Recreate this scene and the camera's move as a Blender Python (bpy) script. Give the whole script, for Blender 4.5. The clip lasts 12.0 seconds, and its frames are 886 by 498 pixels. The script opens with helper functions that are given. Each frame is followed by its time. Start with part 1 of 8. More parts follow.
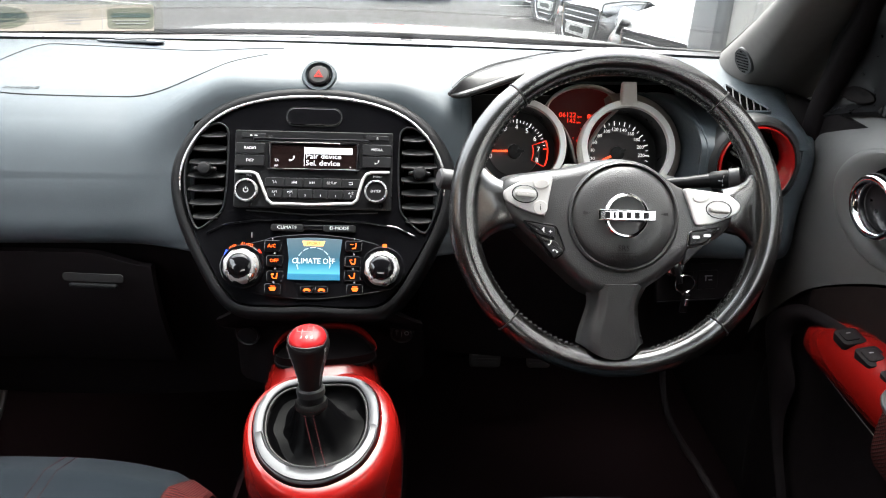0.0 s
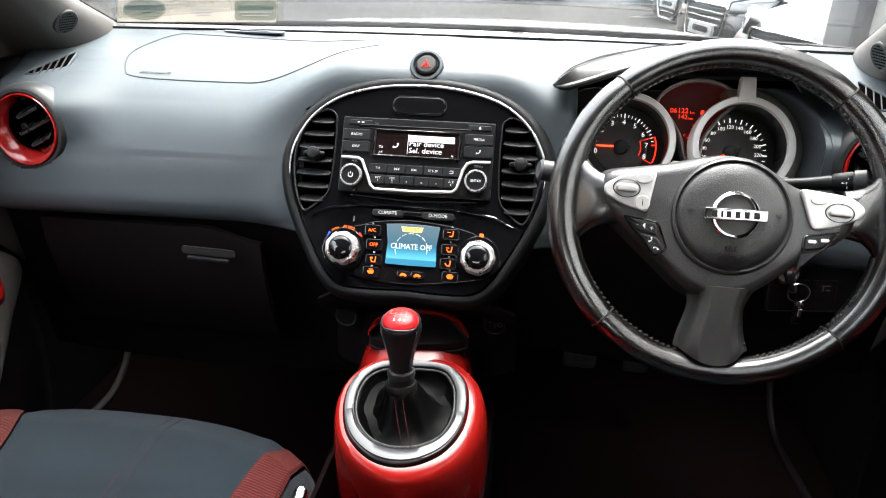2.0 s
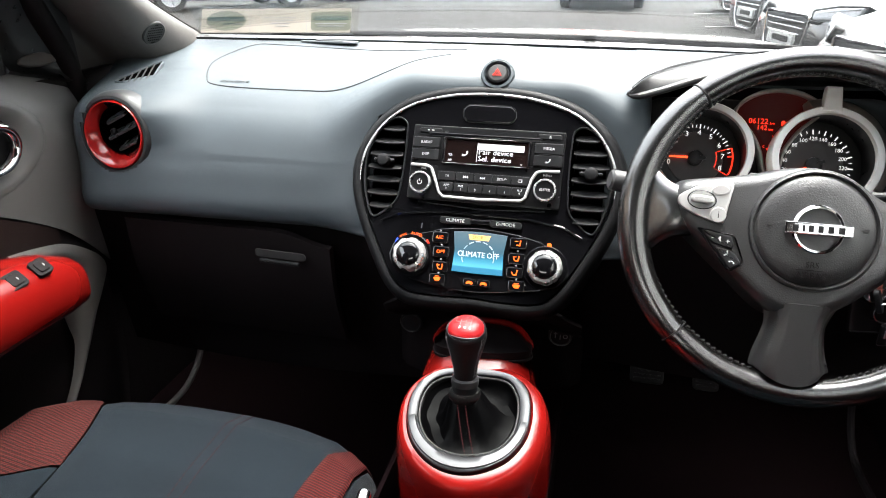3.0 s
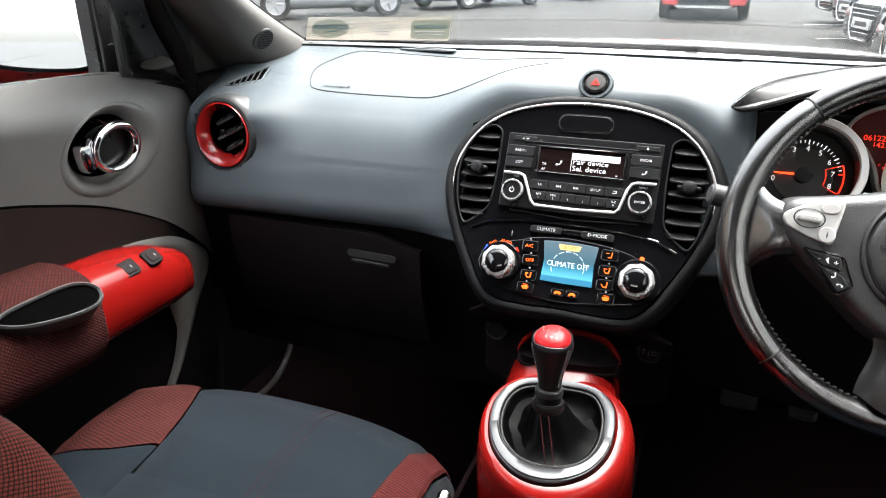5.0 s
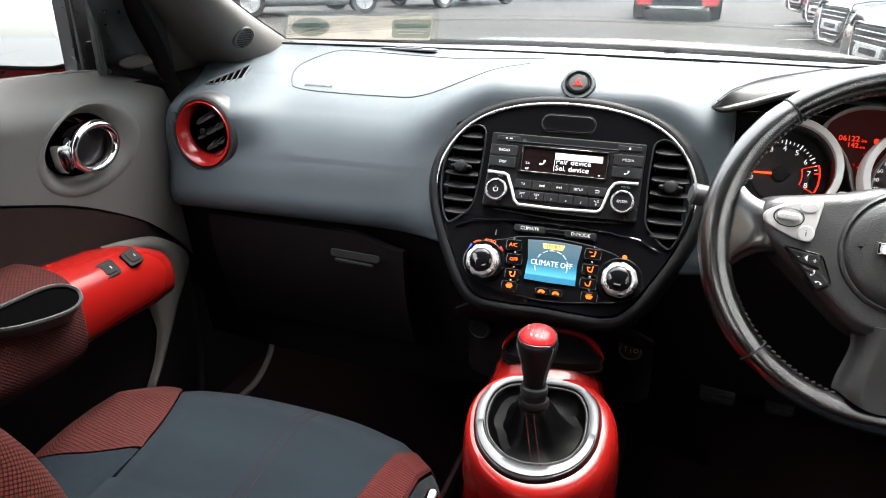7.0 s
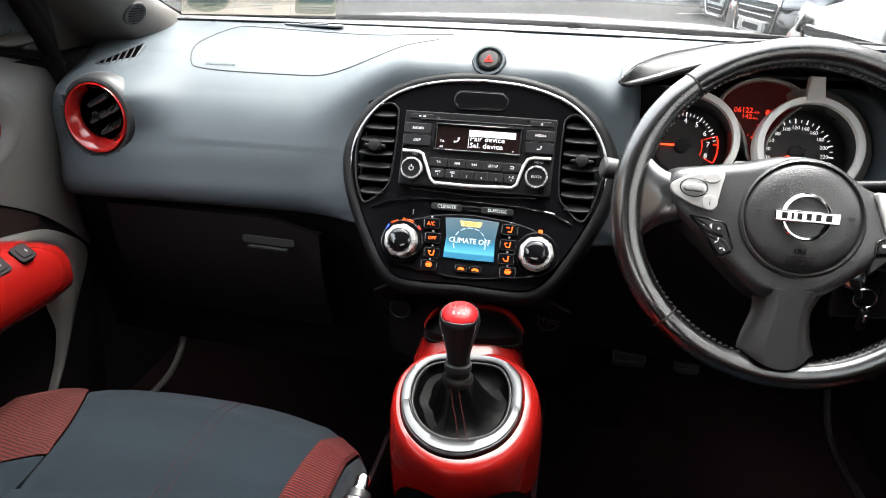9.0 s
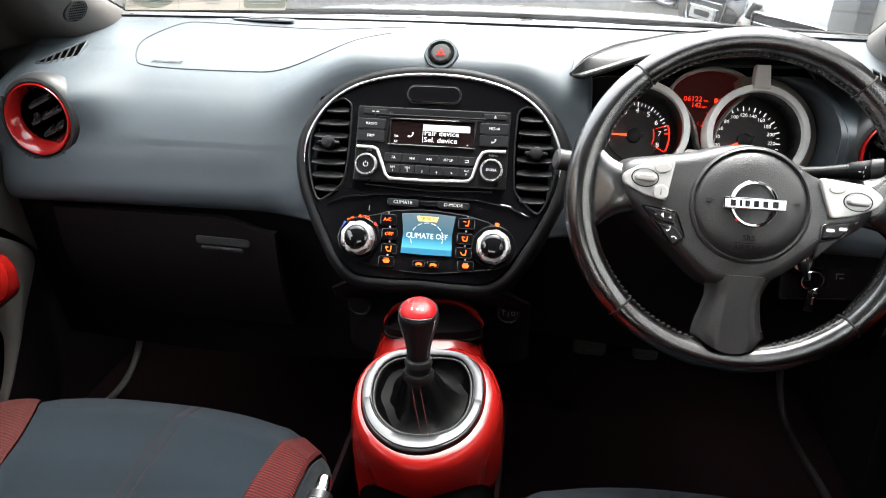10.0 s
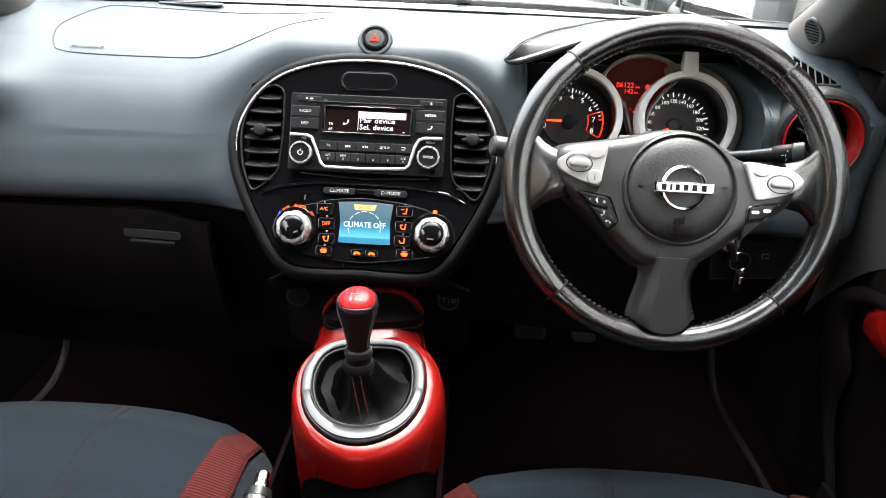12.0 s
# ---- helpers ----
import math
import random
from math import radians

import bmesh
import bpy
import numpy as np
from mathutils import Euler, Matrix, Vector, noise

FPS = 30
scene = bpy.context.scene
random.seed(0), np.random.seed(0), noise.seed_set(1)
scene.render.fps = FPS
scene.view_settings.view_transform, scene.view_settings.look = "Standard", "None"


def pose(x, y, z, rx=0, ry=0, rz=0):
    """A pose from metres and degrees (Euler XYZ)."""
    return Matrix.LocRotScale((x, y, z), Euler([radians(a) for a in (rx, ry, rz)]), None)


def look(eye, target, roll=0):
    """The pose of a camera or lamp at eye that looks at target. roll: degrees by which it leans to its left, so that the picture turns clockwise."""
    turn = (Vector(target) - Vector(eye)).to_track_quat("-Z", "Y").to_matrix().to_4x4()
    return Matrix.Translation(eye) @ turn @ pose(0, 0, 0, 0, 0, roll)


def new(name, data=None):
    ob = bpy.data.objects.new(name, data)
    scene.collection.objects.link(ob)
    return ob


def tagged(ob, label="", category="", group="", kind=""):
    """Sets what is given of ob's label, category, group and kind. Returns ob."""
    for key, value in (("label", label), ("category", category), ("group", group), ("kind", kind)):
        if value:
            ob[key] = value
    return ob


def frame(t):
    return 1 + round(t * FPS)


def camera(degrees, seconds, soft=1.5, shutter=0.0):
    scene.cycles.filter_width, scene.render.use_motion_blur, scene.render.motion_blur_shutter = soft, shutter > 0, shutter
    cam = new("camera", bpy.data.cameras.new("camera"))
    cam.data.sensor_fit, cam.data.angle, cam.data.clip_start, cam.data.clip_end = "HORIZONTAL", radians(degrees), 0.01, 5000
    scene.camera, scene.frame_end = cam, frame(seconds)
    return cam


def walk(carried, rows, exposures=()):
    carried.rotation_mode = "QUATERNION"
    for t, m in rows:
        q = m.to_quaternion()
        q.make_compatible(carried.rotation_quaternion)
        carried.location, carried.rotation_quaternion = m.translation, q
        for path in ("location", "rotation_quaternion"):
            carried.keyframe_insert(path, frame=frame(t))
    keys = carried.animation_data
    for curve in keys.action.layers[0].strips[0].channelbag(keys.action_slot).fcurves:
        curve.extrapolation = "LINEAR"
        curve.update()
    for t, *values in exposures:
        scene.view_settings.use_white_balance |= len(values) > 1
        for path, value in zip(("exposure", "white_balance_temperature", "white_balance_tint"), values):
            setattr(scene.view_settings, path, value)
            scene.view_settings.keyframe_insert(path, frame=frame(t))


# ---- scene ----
cam = camera(65.4, 12.0, soft=1.0)
PATH = [
    (0, (0.1510, -0.8893, 1.1917), (0.1980, 0.9376, 0.3806), 1.75),
    (0.5, (0.1580, -0.8892, 1.1907), (0.1540, 0.9339, 0.3694), 1.60),
    (1, (0.1620, -0.8932, 1.1906), (0.0870, 0.9252, 0.3602), 1.38),
    (1.5, (0.1630, -0.8951, 1.1855), (-0.0060, 0.9211, 0.3651), 1.18),
    (2, (0.1620, -0.8940, 1.1816), (-0.0920, 0.9121, 0.3618), 0.96),
    (2.5, (0.1620, -0.8949, 1.1805), (-0.1830, 0.8999, 0.3694), 0.36),
    (3, (0.1580, -0.8959, 1.1795), (-0.2790, 0.8865, 0.3840), 0.05),
    (3.5, (0.1580, -0.8969, 1.1795), (-0.3660, 0.8652, 0.3924), -0.37),
    (5.5, (0.1480, -0.9069, 1.1792), (-0.5310, 0.8087, 0.4077), -0.11),
    (6, (0.1450, -0.9089, 1.1791), (-0.5240, 0.8116, 0.4108), -0.02),
    (6.5, (0.1450, -0.9089, 1.1801), (-0.4990, 0.8216, 0.4111), 0.15),
    (8.5, (0.1320, -0.9070, 1.1822), (-0.2930, 0.8671, 0.3635), 1.04),
    (9, (0.1320, -0.9040, 1.1823), (-0.2190, 0.8785, 0.3478), 1.17),
    (9.5, (0.1380, -0.9011, 1.1864), (-0.1570, 0.8849, 0.3350), 0.91),
    (10, (0.1400, -0.8981, 1.1855), (-0.1070, 0.8931, 0.3302), 0.86),
    (10.5, (0.1340, -0.8990, 1.1834), (-0.0320, 0.8993, 0.3224), 1.38),
    (11, (0.1390, -0.8940, 1.1836), (0.0190, 0.9007, 0.3094), 1.73),
    (11.5, (0.1430, -0.8930, 1.1826), (0.0540, 0.8990, 0.2994), 1.90),
    (12, (0.1450, -0.8930, 1.1836), (0.0650, 0.9000, 0.3004), 1.99),
]
walk(cam, [(t, look(eye, target, roll)) for t, eye, target, roll in PATH])

# ---------------------------------------------------------------- light
EXPOSURE = 3.51
scene.view_settings.exposure = EXPOSURE
world = bpy.data.worlds.new("overcast_sky")
scene.world = world
world.use_nodes = True
wn = world.node_tree.nodes
wl = world.node_tree.links
wn.clear()
sky = wn.new("ShaderNodeTexSky")
sky.sky_type = "NISHITA"
sky.sun_disc = False
sky.sun_elevation = radians(69)
sky.sun_rotation = radians(20)
sky.dust_density = 6.0
pale = wn.new("ShaderNodeHueSaturation")
pale.inputs["Saturation"].default_value = 0.25
backg = wn.new("ShaderNodeBackground")
backg.inputs["Strength"].default_value = 0.23
wout = wn.new("ShaderNodeOutputWorld")
wl.new(sky.outputs[0], pale.inputs["Color"])
cloud = wn.new("ShaderNodeMixRGB")
cloud.blend_type = "ADD"
cloud.inputs["Fac"].default_value = 1.0
cloud.inputs[2].default_value = (0.32, 0.31, 0.30, 1)
wl.new(pale.outputs[0], cloud.inputs[1])
wl.new(cloud.outputs[0], backg.inputs["Color"])
wl.new(backg.outputs[0], wout.inputs["Surface"])

sun_data = bpy.data.lights.new("sun", "SUN")
sun_data.energy = 0.5
sun_data.angle = radians(45)
sun_data.color = (1.0, 0.97, 0.93)
sun = new("sun", sun_data)
sun.matrix_world = look((1.226, 3.368, 9.336), (0, 0, 0))

# ---------------------------------------------------------------- materials


def node_mat(name):
    m = bpy.data.materials.new(name)
    m.use_nodes = True
    nt = m.node_tree
    return m, nt, nt.nodes["Principled BSDF"]


def surface(name, color, rough=0.5, metal=0.0, grain=0.0, grain_scale=900.0, blotch=0.15, blotch_scale=14.0,
            rough_var=0.08, coat=0.0, spec=0.5, sheen=0.0, cells=False, depth=0.0006, ior=1.5):
    """A painted, moulded or woven surface: large blotches in colour and gloss, fine grain in relief."""
    m, nt, b = node_mat(name)
    ns, ln = nt.nodes, nt.links
    tc = ns.new("ShaderNodeTexCoord")
    big = ns.new("ShaderNodeTexNoise")
    big.inputs["Scale"].default_value = blotch_scale
    big.inputs["Detail"].default_value = 5.0
    ln.new(tc.outputs["Object"], big.inputs["Vector"])
    mix = ns.new("ShaderNodeMixRGB")
    lo = [max(0.0, c * (1 - blotch)) for c in color]
    hi = [min(1.0, c * (1 + blotch)) for c in color]
    mix.inputs[1].default_value = (*lo, 1)
    mix.inputs[2].default_value = (*hi, 1)
    ln.new(big.outputs["Fac"], mix.inputs["Fac"])
    ln.new(mix.outputs[0], b.inputs["Base Color"])
    rng = ns.new("ShaderNodeMapRange")
    rng.inputs["To Min"].default_value = max(0.0, rough - rough_var)
    rng.inputs["To Max"].default_value = min(1.0, rough + rough_var)
    fine = ns.new("ShaderNodeTexNoise")
    fine.inputs["Scale"].default_value = blotch_scale * 6
    fine.inputs["Detail"].default_value = 4.0
    ln.new(tc.outputs["Object"], fine.inputs["Vector"])
    ln.new(fine.outputs["Fac"], rng.inputs["Value"])
    ln.new(rng.outputs[0], b.inputs["Roughness"])
    b.inputs["Metallic"].default_value = metal
    b.inputs["Specular IOR Level"].default_value = spec
    b.inputs["IOR"].default_value = ior
    if coat:
        b.inputs["Coat Weight"].default_value = coat
        b.inputs["Coat Roughness"].default_value = 0.04
    if sheen:
        b.inputs["Sheen Weight"].default_value = sheen
        b.inputs["Sheen Roughness"].default_value = 0.5
    if grain:
        if cells:
            tex = ns.new("ShaderNodeTexVoronoi")
            tex.feature = "DISTANCE_TO_EDGE"
            out = tex.outputs["Distance"]
        else:
            tex = ns.new("ShaderNodeTexNoise")
            tex.inputs["Detail"].default_value = 3.0
            out = tex.outputs["Fac"]
        tex.inputs["Scale"].default_value = grain_scale
        ln.new(tc.outputs["Object"], tex.inputs["Vector"])
        bump = ns.new("ShaderNodeBump")
        bump.inputs["Strength"].default_value = grain
        bump.inputs["Distance"].default_value = depth
        ln.new(out, bump.inputs["Height"])
        ln.new(bump.outputs[0], b.inputs["Normal"])
    return m


def glow(name, color, strength):
    m, nt, b = node_mat(name)
    b.inputs["Base Color"].default_value = (*[c * 0.3 for c in color], 1)
    b.inputs["Emission Color"].default_value = (*color, 1)
    b.inputs["Emission Strength"].default_value = strength
    b.inputs["Roughness"].default_value = 0.4
    return m


def dotted(name, base, dot, scale, size, rough, bump_depth, sheen=0.0, sink=True, spec=0.08):
    """Cloth or leather with a regular, staggered pattern of small dots along the mesh's own map."""
    m, nt, b = node_mat(name)
    ns, ln = nt.nodes, nt.links
    tc = ns.new("ShaderNodeTexCoord")
    vor = ns.new("ShaderNodeTexVoronoi")
    vor.voronoi_dimensions = "2D"
    vor.inputs["Scale"].default_value = scale
    vor.inputs["Randomness"].default_value = 0.0 if sink else 0.08
    turn = ns.new("ShaderNodeMapping")
    turn.inputs["Rotation"].default_value = (0, 0, radians(45))
    ln.new(tc.outputs["UV"], turn.inputs["Vector"])
    ln.new(turn.outputs[0], vor.inputs["Vector"])
    ramp = ns.new("ShaderNodeMapRange")
    ramp.inputs["From Min"].default_value = size - 0.1
    ramp.inputs["From Max"].default_value = size + 0.1
    ln.new(vor.outputs["Distance"], ramp.inputs["Value"])
    big = ns.new("ShaderNodeTexNoise")
    big.inputs["Scale"].default_value = 20
    ln.new(tc.outputs["Object"], big.inputs["Vector"])
    tone = ns.new("ShaderNodeMixRGB")
    tone.inputs[1].default_value = (*[c * 0.8 for c in base], 1)
    tone.inputs[2].default_value = (*[c * 1.2 for c in base], 1)
    ln.new(big.outputs["Fac"], tone.inputs["Fac"])
    mix = ns.new("ShaderNodeMixRGB")
    mix.inputs[1].default_value = (*dot, 1)
    ln.new(tone.outputs[0], mix.inputs[2])
    ln.new(ramp.outputs[0], mix.inputs["Fac"])
    ln.new(mix.outputs[0], b.inputs["Base Color"])
    b.inputs["Roughness"].default_value = rough
    b.inputs["Specular IOR Level"].default_value = spec
    b.inputs["IOR"].default_value = 1.8 if spec > 0.9 else 1.5
    if sheen:
        b.inputs["Sheen Weight"].default_value = sheen
    bump = ns.new("ShaderNodeBump")
    bump.inputs["Strength"].default_value = 0.6
    bump.inputs["Distance"].default_value = bump_depth
    ln.new(ramp.outputs[0], bump.inputs["Height"])
    ln.new(bump.outputs[0], b.inputs["Normal"])
    return m


DASH = surface("soft_dash_plastic", (0.0450, 0.0550, 0.0610), 0.42, ior=1.31, grain=0.35, grain_scale=1100, cells=True, depth=0.0005, blotch=0.12)
TRIM = surface("grained_trim_plastic", (0.0085, 0.0088, 0.0093), 0.45, spec=0.12, grain=0.3, grain_scale=1300, cells=True, depth=0.0004)
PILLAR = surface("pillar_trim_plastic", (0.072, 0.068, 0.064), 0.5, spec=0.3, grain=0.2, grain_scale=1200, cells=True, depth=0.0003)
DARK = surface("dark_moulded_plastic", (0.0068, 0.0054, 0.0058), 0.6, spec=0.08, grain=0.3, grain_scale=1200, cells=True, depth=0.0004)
BLACK = surface("satin_black_plastic", (0.0055, 0.0055, 0.006), 0.30, spec=0.28, grain=0.08, grain_scale=1500, blotch=0.1)
PIANO = surface("piano_black", (0.003, 0.003, 0.0035), 0.06, rough_var=0.03, coat=0.6, blotch=0.1)
VANE = surface("vane_plastic", (0.007, 0.0072, 0.0076), 0.45, spec=0.18, grain=0.1, grain_scale=1500)
BUTTON = surface("button_plastic", (0.0075, 0.0078, 0.0084), 0.38, spec=0.25, grain=0.1, grain_scale=1800)
# Glossless near-black: the shade inside openings put into colour, plus a few black edges.
HOLLOW = surface("shade_and_edge_black", (0.0012, 0.0012, 0.0012), 0.9, spec=0.0)
RUBBER = surface("black_rubber", (0.003, 0.003, 0.003), 0.7)
LEATHER = surface("black_leather", (0.0036, 0.0034, 0.0033), 0.22, spec=0.9, ior=1.75, grain=0.45, grain_scale=480, cells=True, depth=0.0003, rough_var=0.05)
GRIPSKIN = surface("lever_leather", (0.0042, 0.0041, 0.0041), 0.38, spec=0.30, grain=0.4, grain_scale=480, cells=True, depth=0.0003)
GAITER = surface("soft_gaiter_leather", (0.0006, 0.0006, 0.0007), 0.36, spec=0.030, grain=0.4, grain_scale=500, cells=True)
WHEELSKIN = surface("wheel_plastic", (0.0200, 0.0203, 0.0208), 0.36, spec=0.75, grain=0.6, grain_scale=430, cells=True, depth=0.0005)
VISORSKIN = surface("visor_leather", (0.010, 0.010, 0.0104), 0.42, spec=0.5, grain=0.4, grain_scale=420, cells=True, depth=0.0008)
PERF = dotted("perforated_leather", (0.0038, 0.0037, 0.0036), (0.0008, 0.0008, 0.0008), 330, 0.24, 0.20, 0.00016, spec=0.95)
SILVER = surface("satin_silver", (0.034, 0.035, 0.037), 0.34, metal=0.8, blotch=0.05, rough_var=0.06)
BRIGHT = surface("bright_silver_paint", (0.48, 0.48, 0.47), 0.36, metal=0.5, blotch=0.04)
KNOB = surface("bright_knob_metal", (0.55, 0.55, 0.55), 0.28, metal=0.75, blotch=0.04)
CHROME = surface("chrome", (0.82, 0.82, 0.83), 0.05, metal=1.0, blotch=0.02, rough_var=0.03)
RED = surface("red_gloss_trim", (0.125, 0.0036, 0.0028), 0.24, spec=0.22, coat=0.13, blotch=0.08, rough_var=0.05)
# RED made brighter where ring and mirror housing catch too little light.
RED_LIT = surface("red_trim_lifted", (0.26, 0.0065, 0.006), 0.2, spec=0.5, coat=0.5, blotch=0.08, rough_var=0.05)
CAPRED = surface("red_shift_cap", (0.20, 0.0055, 0.0070), 0.32, spec=0.18, blotch=0.05)
RINGPAINT = surface("pale_dial_trim", (0.84, 0.82, 0.78), 0.4, blotch=0.05)
REDLEATHER = surface("red_thread", (0.026, 0.004, 0.0045), 0.8, spec=0.1)
GREYRIM = surface("grey_rim_plastic", (0.020, 0.0205, 0.021), 0.4, spec=0.3)
NAVY = surface("suede_seat_cloth", (0.0041, 0.0064, 0.0087), 0.95, grain=0.5, grain_scale=2500, blotch=0.25, blotch_scale=9, sheen=0.03, spec=0.06)
REDMESH = dotted("red_mesh_cloth", (0.0115, 0.0052, 0.0046), (0.048, 0.0085, 0.0078), 260, 0.38, 0.9, 0.0008, sink=False)
# Same cloth as REDMESH, lightened for backrests that get too little light.
REDMESH_LIT = dotted("red_mesh_cloth_lifted", (0.034, 0.0160, 0.0130), (0.130, 0.026, 0.021), 310, 0.40, 0.9, 0.0012, sink=False)
SIDECLOTH = surface("dark_side_cloth", (0.008, 0.0088, 0.010), 0.95, grain=0.5, grain_scale=2000, spec=0.2)
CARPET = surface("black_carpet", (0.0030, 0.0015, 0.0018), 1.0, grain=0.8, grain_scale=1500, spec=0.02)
# Darkened to keep reflections and bounce low; the cloth itself is light grey.
HEADLINER = surface("blacked_out_headliner", (0.008, 0.008, 0.008), 0.95, grain=0.3, grain_scale=1500)
PRINT = surface("white_print", (0.60, 0.60, 0.60), 0.6)
THREAD = surface("dark_thread", (0.010, 0.010, 0.0102), 0.7)
GREYPRINT = surface("grey_print", (0.16, 0.16, 0.165), 0.6)
ORANGE = glow("orange_lamp", (1.0, 0.115, 0.008), 0.26)
REDGLOW = glow("red_lamp", (1.0, 0.035, 0.012), 0.16)
BLUEGLOW = glow("blue_lamp", (0.03, 0.09, 1.0), 0.25)
LCDWHITE = glow("lcd_white", (0.95, 0.97, 1.0), 0.10)
GAUGEWHITE = glow("gauge_print", (0.95, 0.93, 0.9), 0.10)
LCDDARK = surface("lcd_dark_glass", (0.007, 0.004, 0.0037), 0.12, rough_var=0.03)
GAUGEFACE = surface("gauge_face", (0.004, 0.0036, 0.0036), 0.5)
GAUGEHUB = surface("gauge_hub", (0.036, 0.029, 0.027), 0.5)
NEEDLE = glow("needle_red", (1.0, 0.055, 0.012), 0.34)
CARPAINT = surface("white_car_paint", (0.72, 0.72, 0.71), 0.25, coat=1.0, blotch=0.03)
ASPHALT = surface("damp_asphalt", (0.027, 0.0265, 0.0255), 0.75, spec=0.15, grain=0.7, grain_scale=160, blotch=0.35, blotch_scale=0.7, rough_var=0.18, depth=0.004)
LINEPAINT = surface("line_paint", (0.30, 0.30, 0.29), 0.7, blotch=0.3, blotch_scale=6)
PLATE = surface("plate_white", (0.40, 0.40, 0.39), 0.4)
TYRE = surface("tyre_rubber", (0.018, 0.018, 0.018), 0.8, grain=0.3, grain_scale=200)
ALLOY = surface("alloy", (0.5, 0.5, 0.51), 0.3, metal=0.9)
CARGLASS = surface("dark_car_glass", (0.02, 0.022, 0.024), 0.06, rough_var=0.03)
LAMPGLASS = surface("head_lamp_glass", (0.28, 0.285, 0.30), 0.1, blotch=0.2, blotch_scale=30)
CARD = surface("cream_card", (0.23, 0.205, 0.17), 0.7, blotch=0.05)
CARDGREEN = surface("card_green_ink", (0.008, 0.028, 0.024), 0.7)
CARDOLIVE = surface("card_olive_ink", (0.080, 0.085, 0.060), 0.7)
MIRRORGLASS = surface("mirror_glass", (0.86, 0.87, 0.88), 0.01, metal=1.0, blotch=0.0, rough_var=0.005)


def screen_mat():
    """A small colour display: blue-white gradient from top to bottom."""
    m, nt, b = node_mat("climate_screen")
    ns, ln = nt.nodes, nt.links
    tc = ns.new("ShaderNodeTexCoord")
    sep = ns.new("ShaderNodeSeparateXYZ")
    ln.new(tc.outputs["Generated"], sep.inputs[0])
    ramp = ns.new("ShaderNodeValToRGB")
    el = ramp.color_ramp.elements
    el[0].position, el[0].color = 0.0, (0.012, 0.17, 0.30, 1)
    el[1].position, el[1].color = 1.0, (0.10, 0.16, 0.19, 1)
    for p, c in ((0.16, (0.015, 0.23, 0.40, 1)), (0.18, (0.10, 0.50, 0.66, 1)), (0.42, (0.012, 0.20, 0.33, 1)), (0.55, (0.03, 0.11, 0.16, 1))):
        e = el.new(p)
        e.color = c
    ln.new(sep.outputs["Z"], ramp.inputs["Fac"])
    ln.new(ramp.outputs[0], b.inputs["Emission Color"])
    b.inputs["Emission Strength"].default_value = 0.15
    b.inputs["Base Color"].default_value = (0.02, 0.025, 0.03, 1)
    b.inputs["Roughness"].default_value = 0.2
    return m


def glass_mat(name, tint):
    """Thin clear pane: see-through, with gloss by Fresnel."""
    m = bpy.data.materials.new(name)
    m.use_nodes = True
    ns, ln = m.node_tree.nodes, m.node_tree.links
    ns.clear()
    out = ns.new("ShaderNodeOutputMaterial")
    mix = ns.new("ShaderNodeMixShader")
    tr = ns.new("ShaderNodeBsdfTransparent")
    tr.inputs["Color"].default_value = (*tint, 1)
    gl = ns.new("ShaderNodeBsdfGlossy")
    gl.inputs["Roughness"].default_value = 0.01
    lw = ns.new("ShaderNodeLayerWeight")
    lw.inputs["Blend"].default_value = 0.5
    pw = ns.new("ShaderNodeMath")
    pw.operation = "POWER"
    pw.inputs[1].default_value = 5.0
    rg = ns.new("ShaderNodeMapRange")
    rg.inputs["To Min"].default_value = 0.025
    rg.inputs["To Max"].default_value = 0.8
    ln.new(lw.outputs["Facing"], pw.inputs[0])
    ln.new(pw.outputs[0], rg.inputs["Value"])
    ln.new(rg.outputs[0], mix.inputs["Fac"])
    ln.new(tr.outputs[0], mix.inputs[1])
    ln.new(gl.outputs[0], mix.inputs[2])
    ln.new(mix.outputs[0], out.inputs["Surface"])
    return m


def rib_mat():
    """Ribbed red cloth: dark grooves across red cords."""
    m, nt, b = node_mat("red_ribbed_cloth")
    ns, ln = nt.nodes, nt.links
    tc = ns.new("ShaderNodeTexCoord")
    wave = ns.new("ShaderNodeTexWave")
    wave.bands_direction = "Y"
    wave.inputs["Scale"].default_value = 75.0
    b.inputs["Specular IOR Level"].default_value = 0.08
    wave.inputs["Distortion"].default_value = 0.6
    ln.new(tc.outputs["Object"], wave.inputs["Vector"])
    mix = ns.new("ShaderNodeMixRGB")
    mix.inputs[1].default_value = (0.010, 0.004, 0.004, 1)
    mix.inputs[2].default_value = (0.052, 0.0058, 0.0055, 1)
    ln.new(wave.outputs["Fac"], mix.inputs["Fac"])
    ln.new(mix.outputs[0], b.inputs["Base Color"])
    b.inputs["Roughness"].default_value = 0.85
    bump = ns.new("ShaderNodeBump")
    bump.inputs["Distance"].default_value = 0.001
    ln.new(wave.outputs["Fac"], bump.inputs["Height"])
    ln.new(bump.outputs[0], b.inputs["Normal"])
    return m


REDRIB = rib_mat()
SCREEN = screen_mat()
GLASS = glass_mat("window_glass", (0.93, 0.95, 0.94))
SCREENGLASS = glass_mat("laminated_glass", (0.68, 0.695, 0.69))
REARGLASS = glass_mat("rear_glass", (0.80, 0.78, 0.74))

# ---------------------------------------------------------------- building helpers
ROOTS = {}


def thing(name, at=(0, 0, 0), label="", category="", group="", kind=""):
    ob = new(name)
    ob.location = at
    ob.empty_display_size = 0.05
    ROOTS[ob] = Vector(at)
    return tagged(ob, label, category, group, kind)


def root_of(ob):
    while ob.parent:
        ob = ob.parent
    return ROOTS[ob]


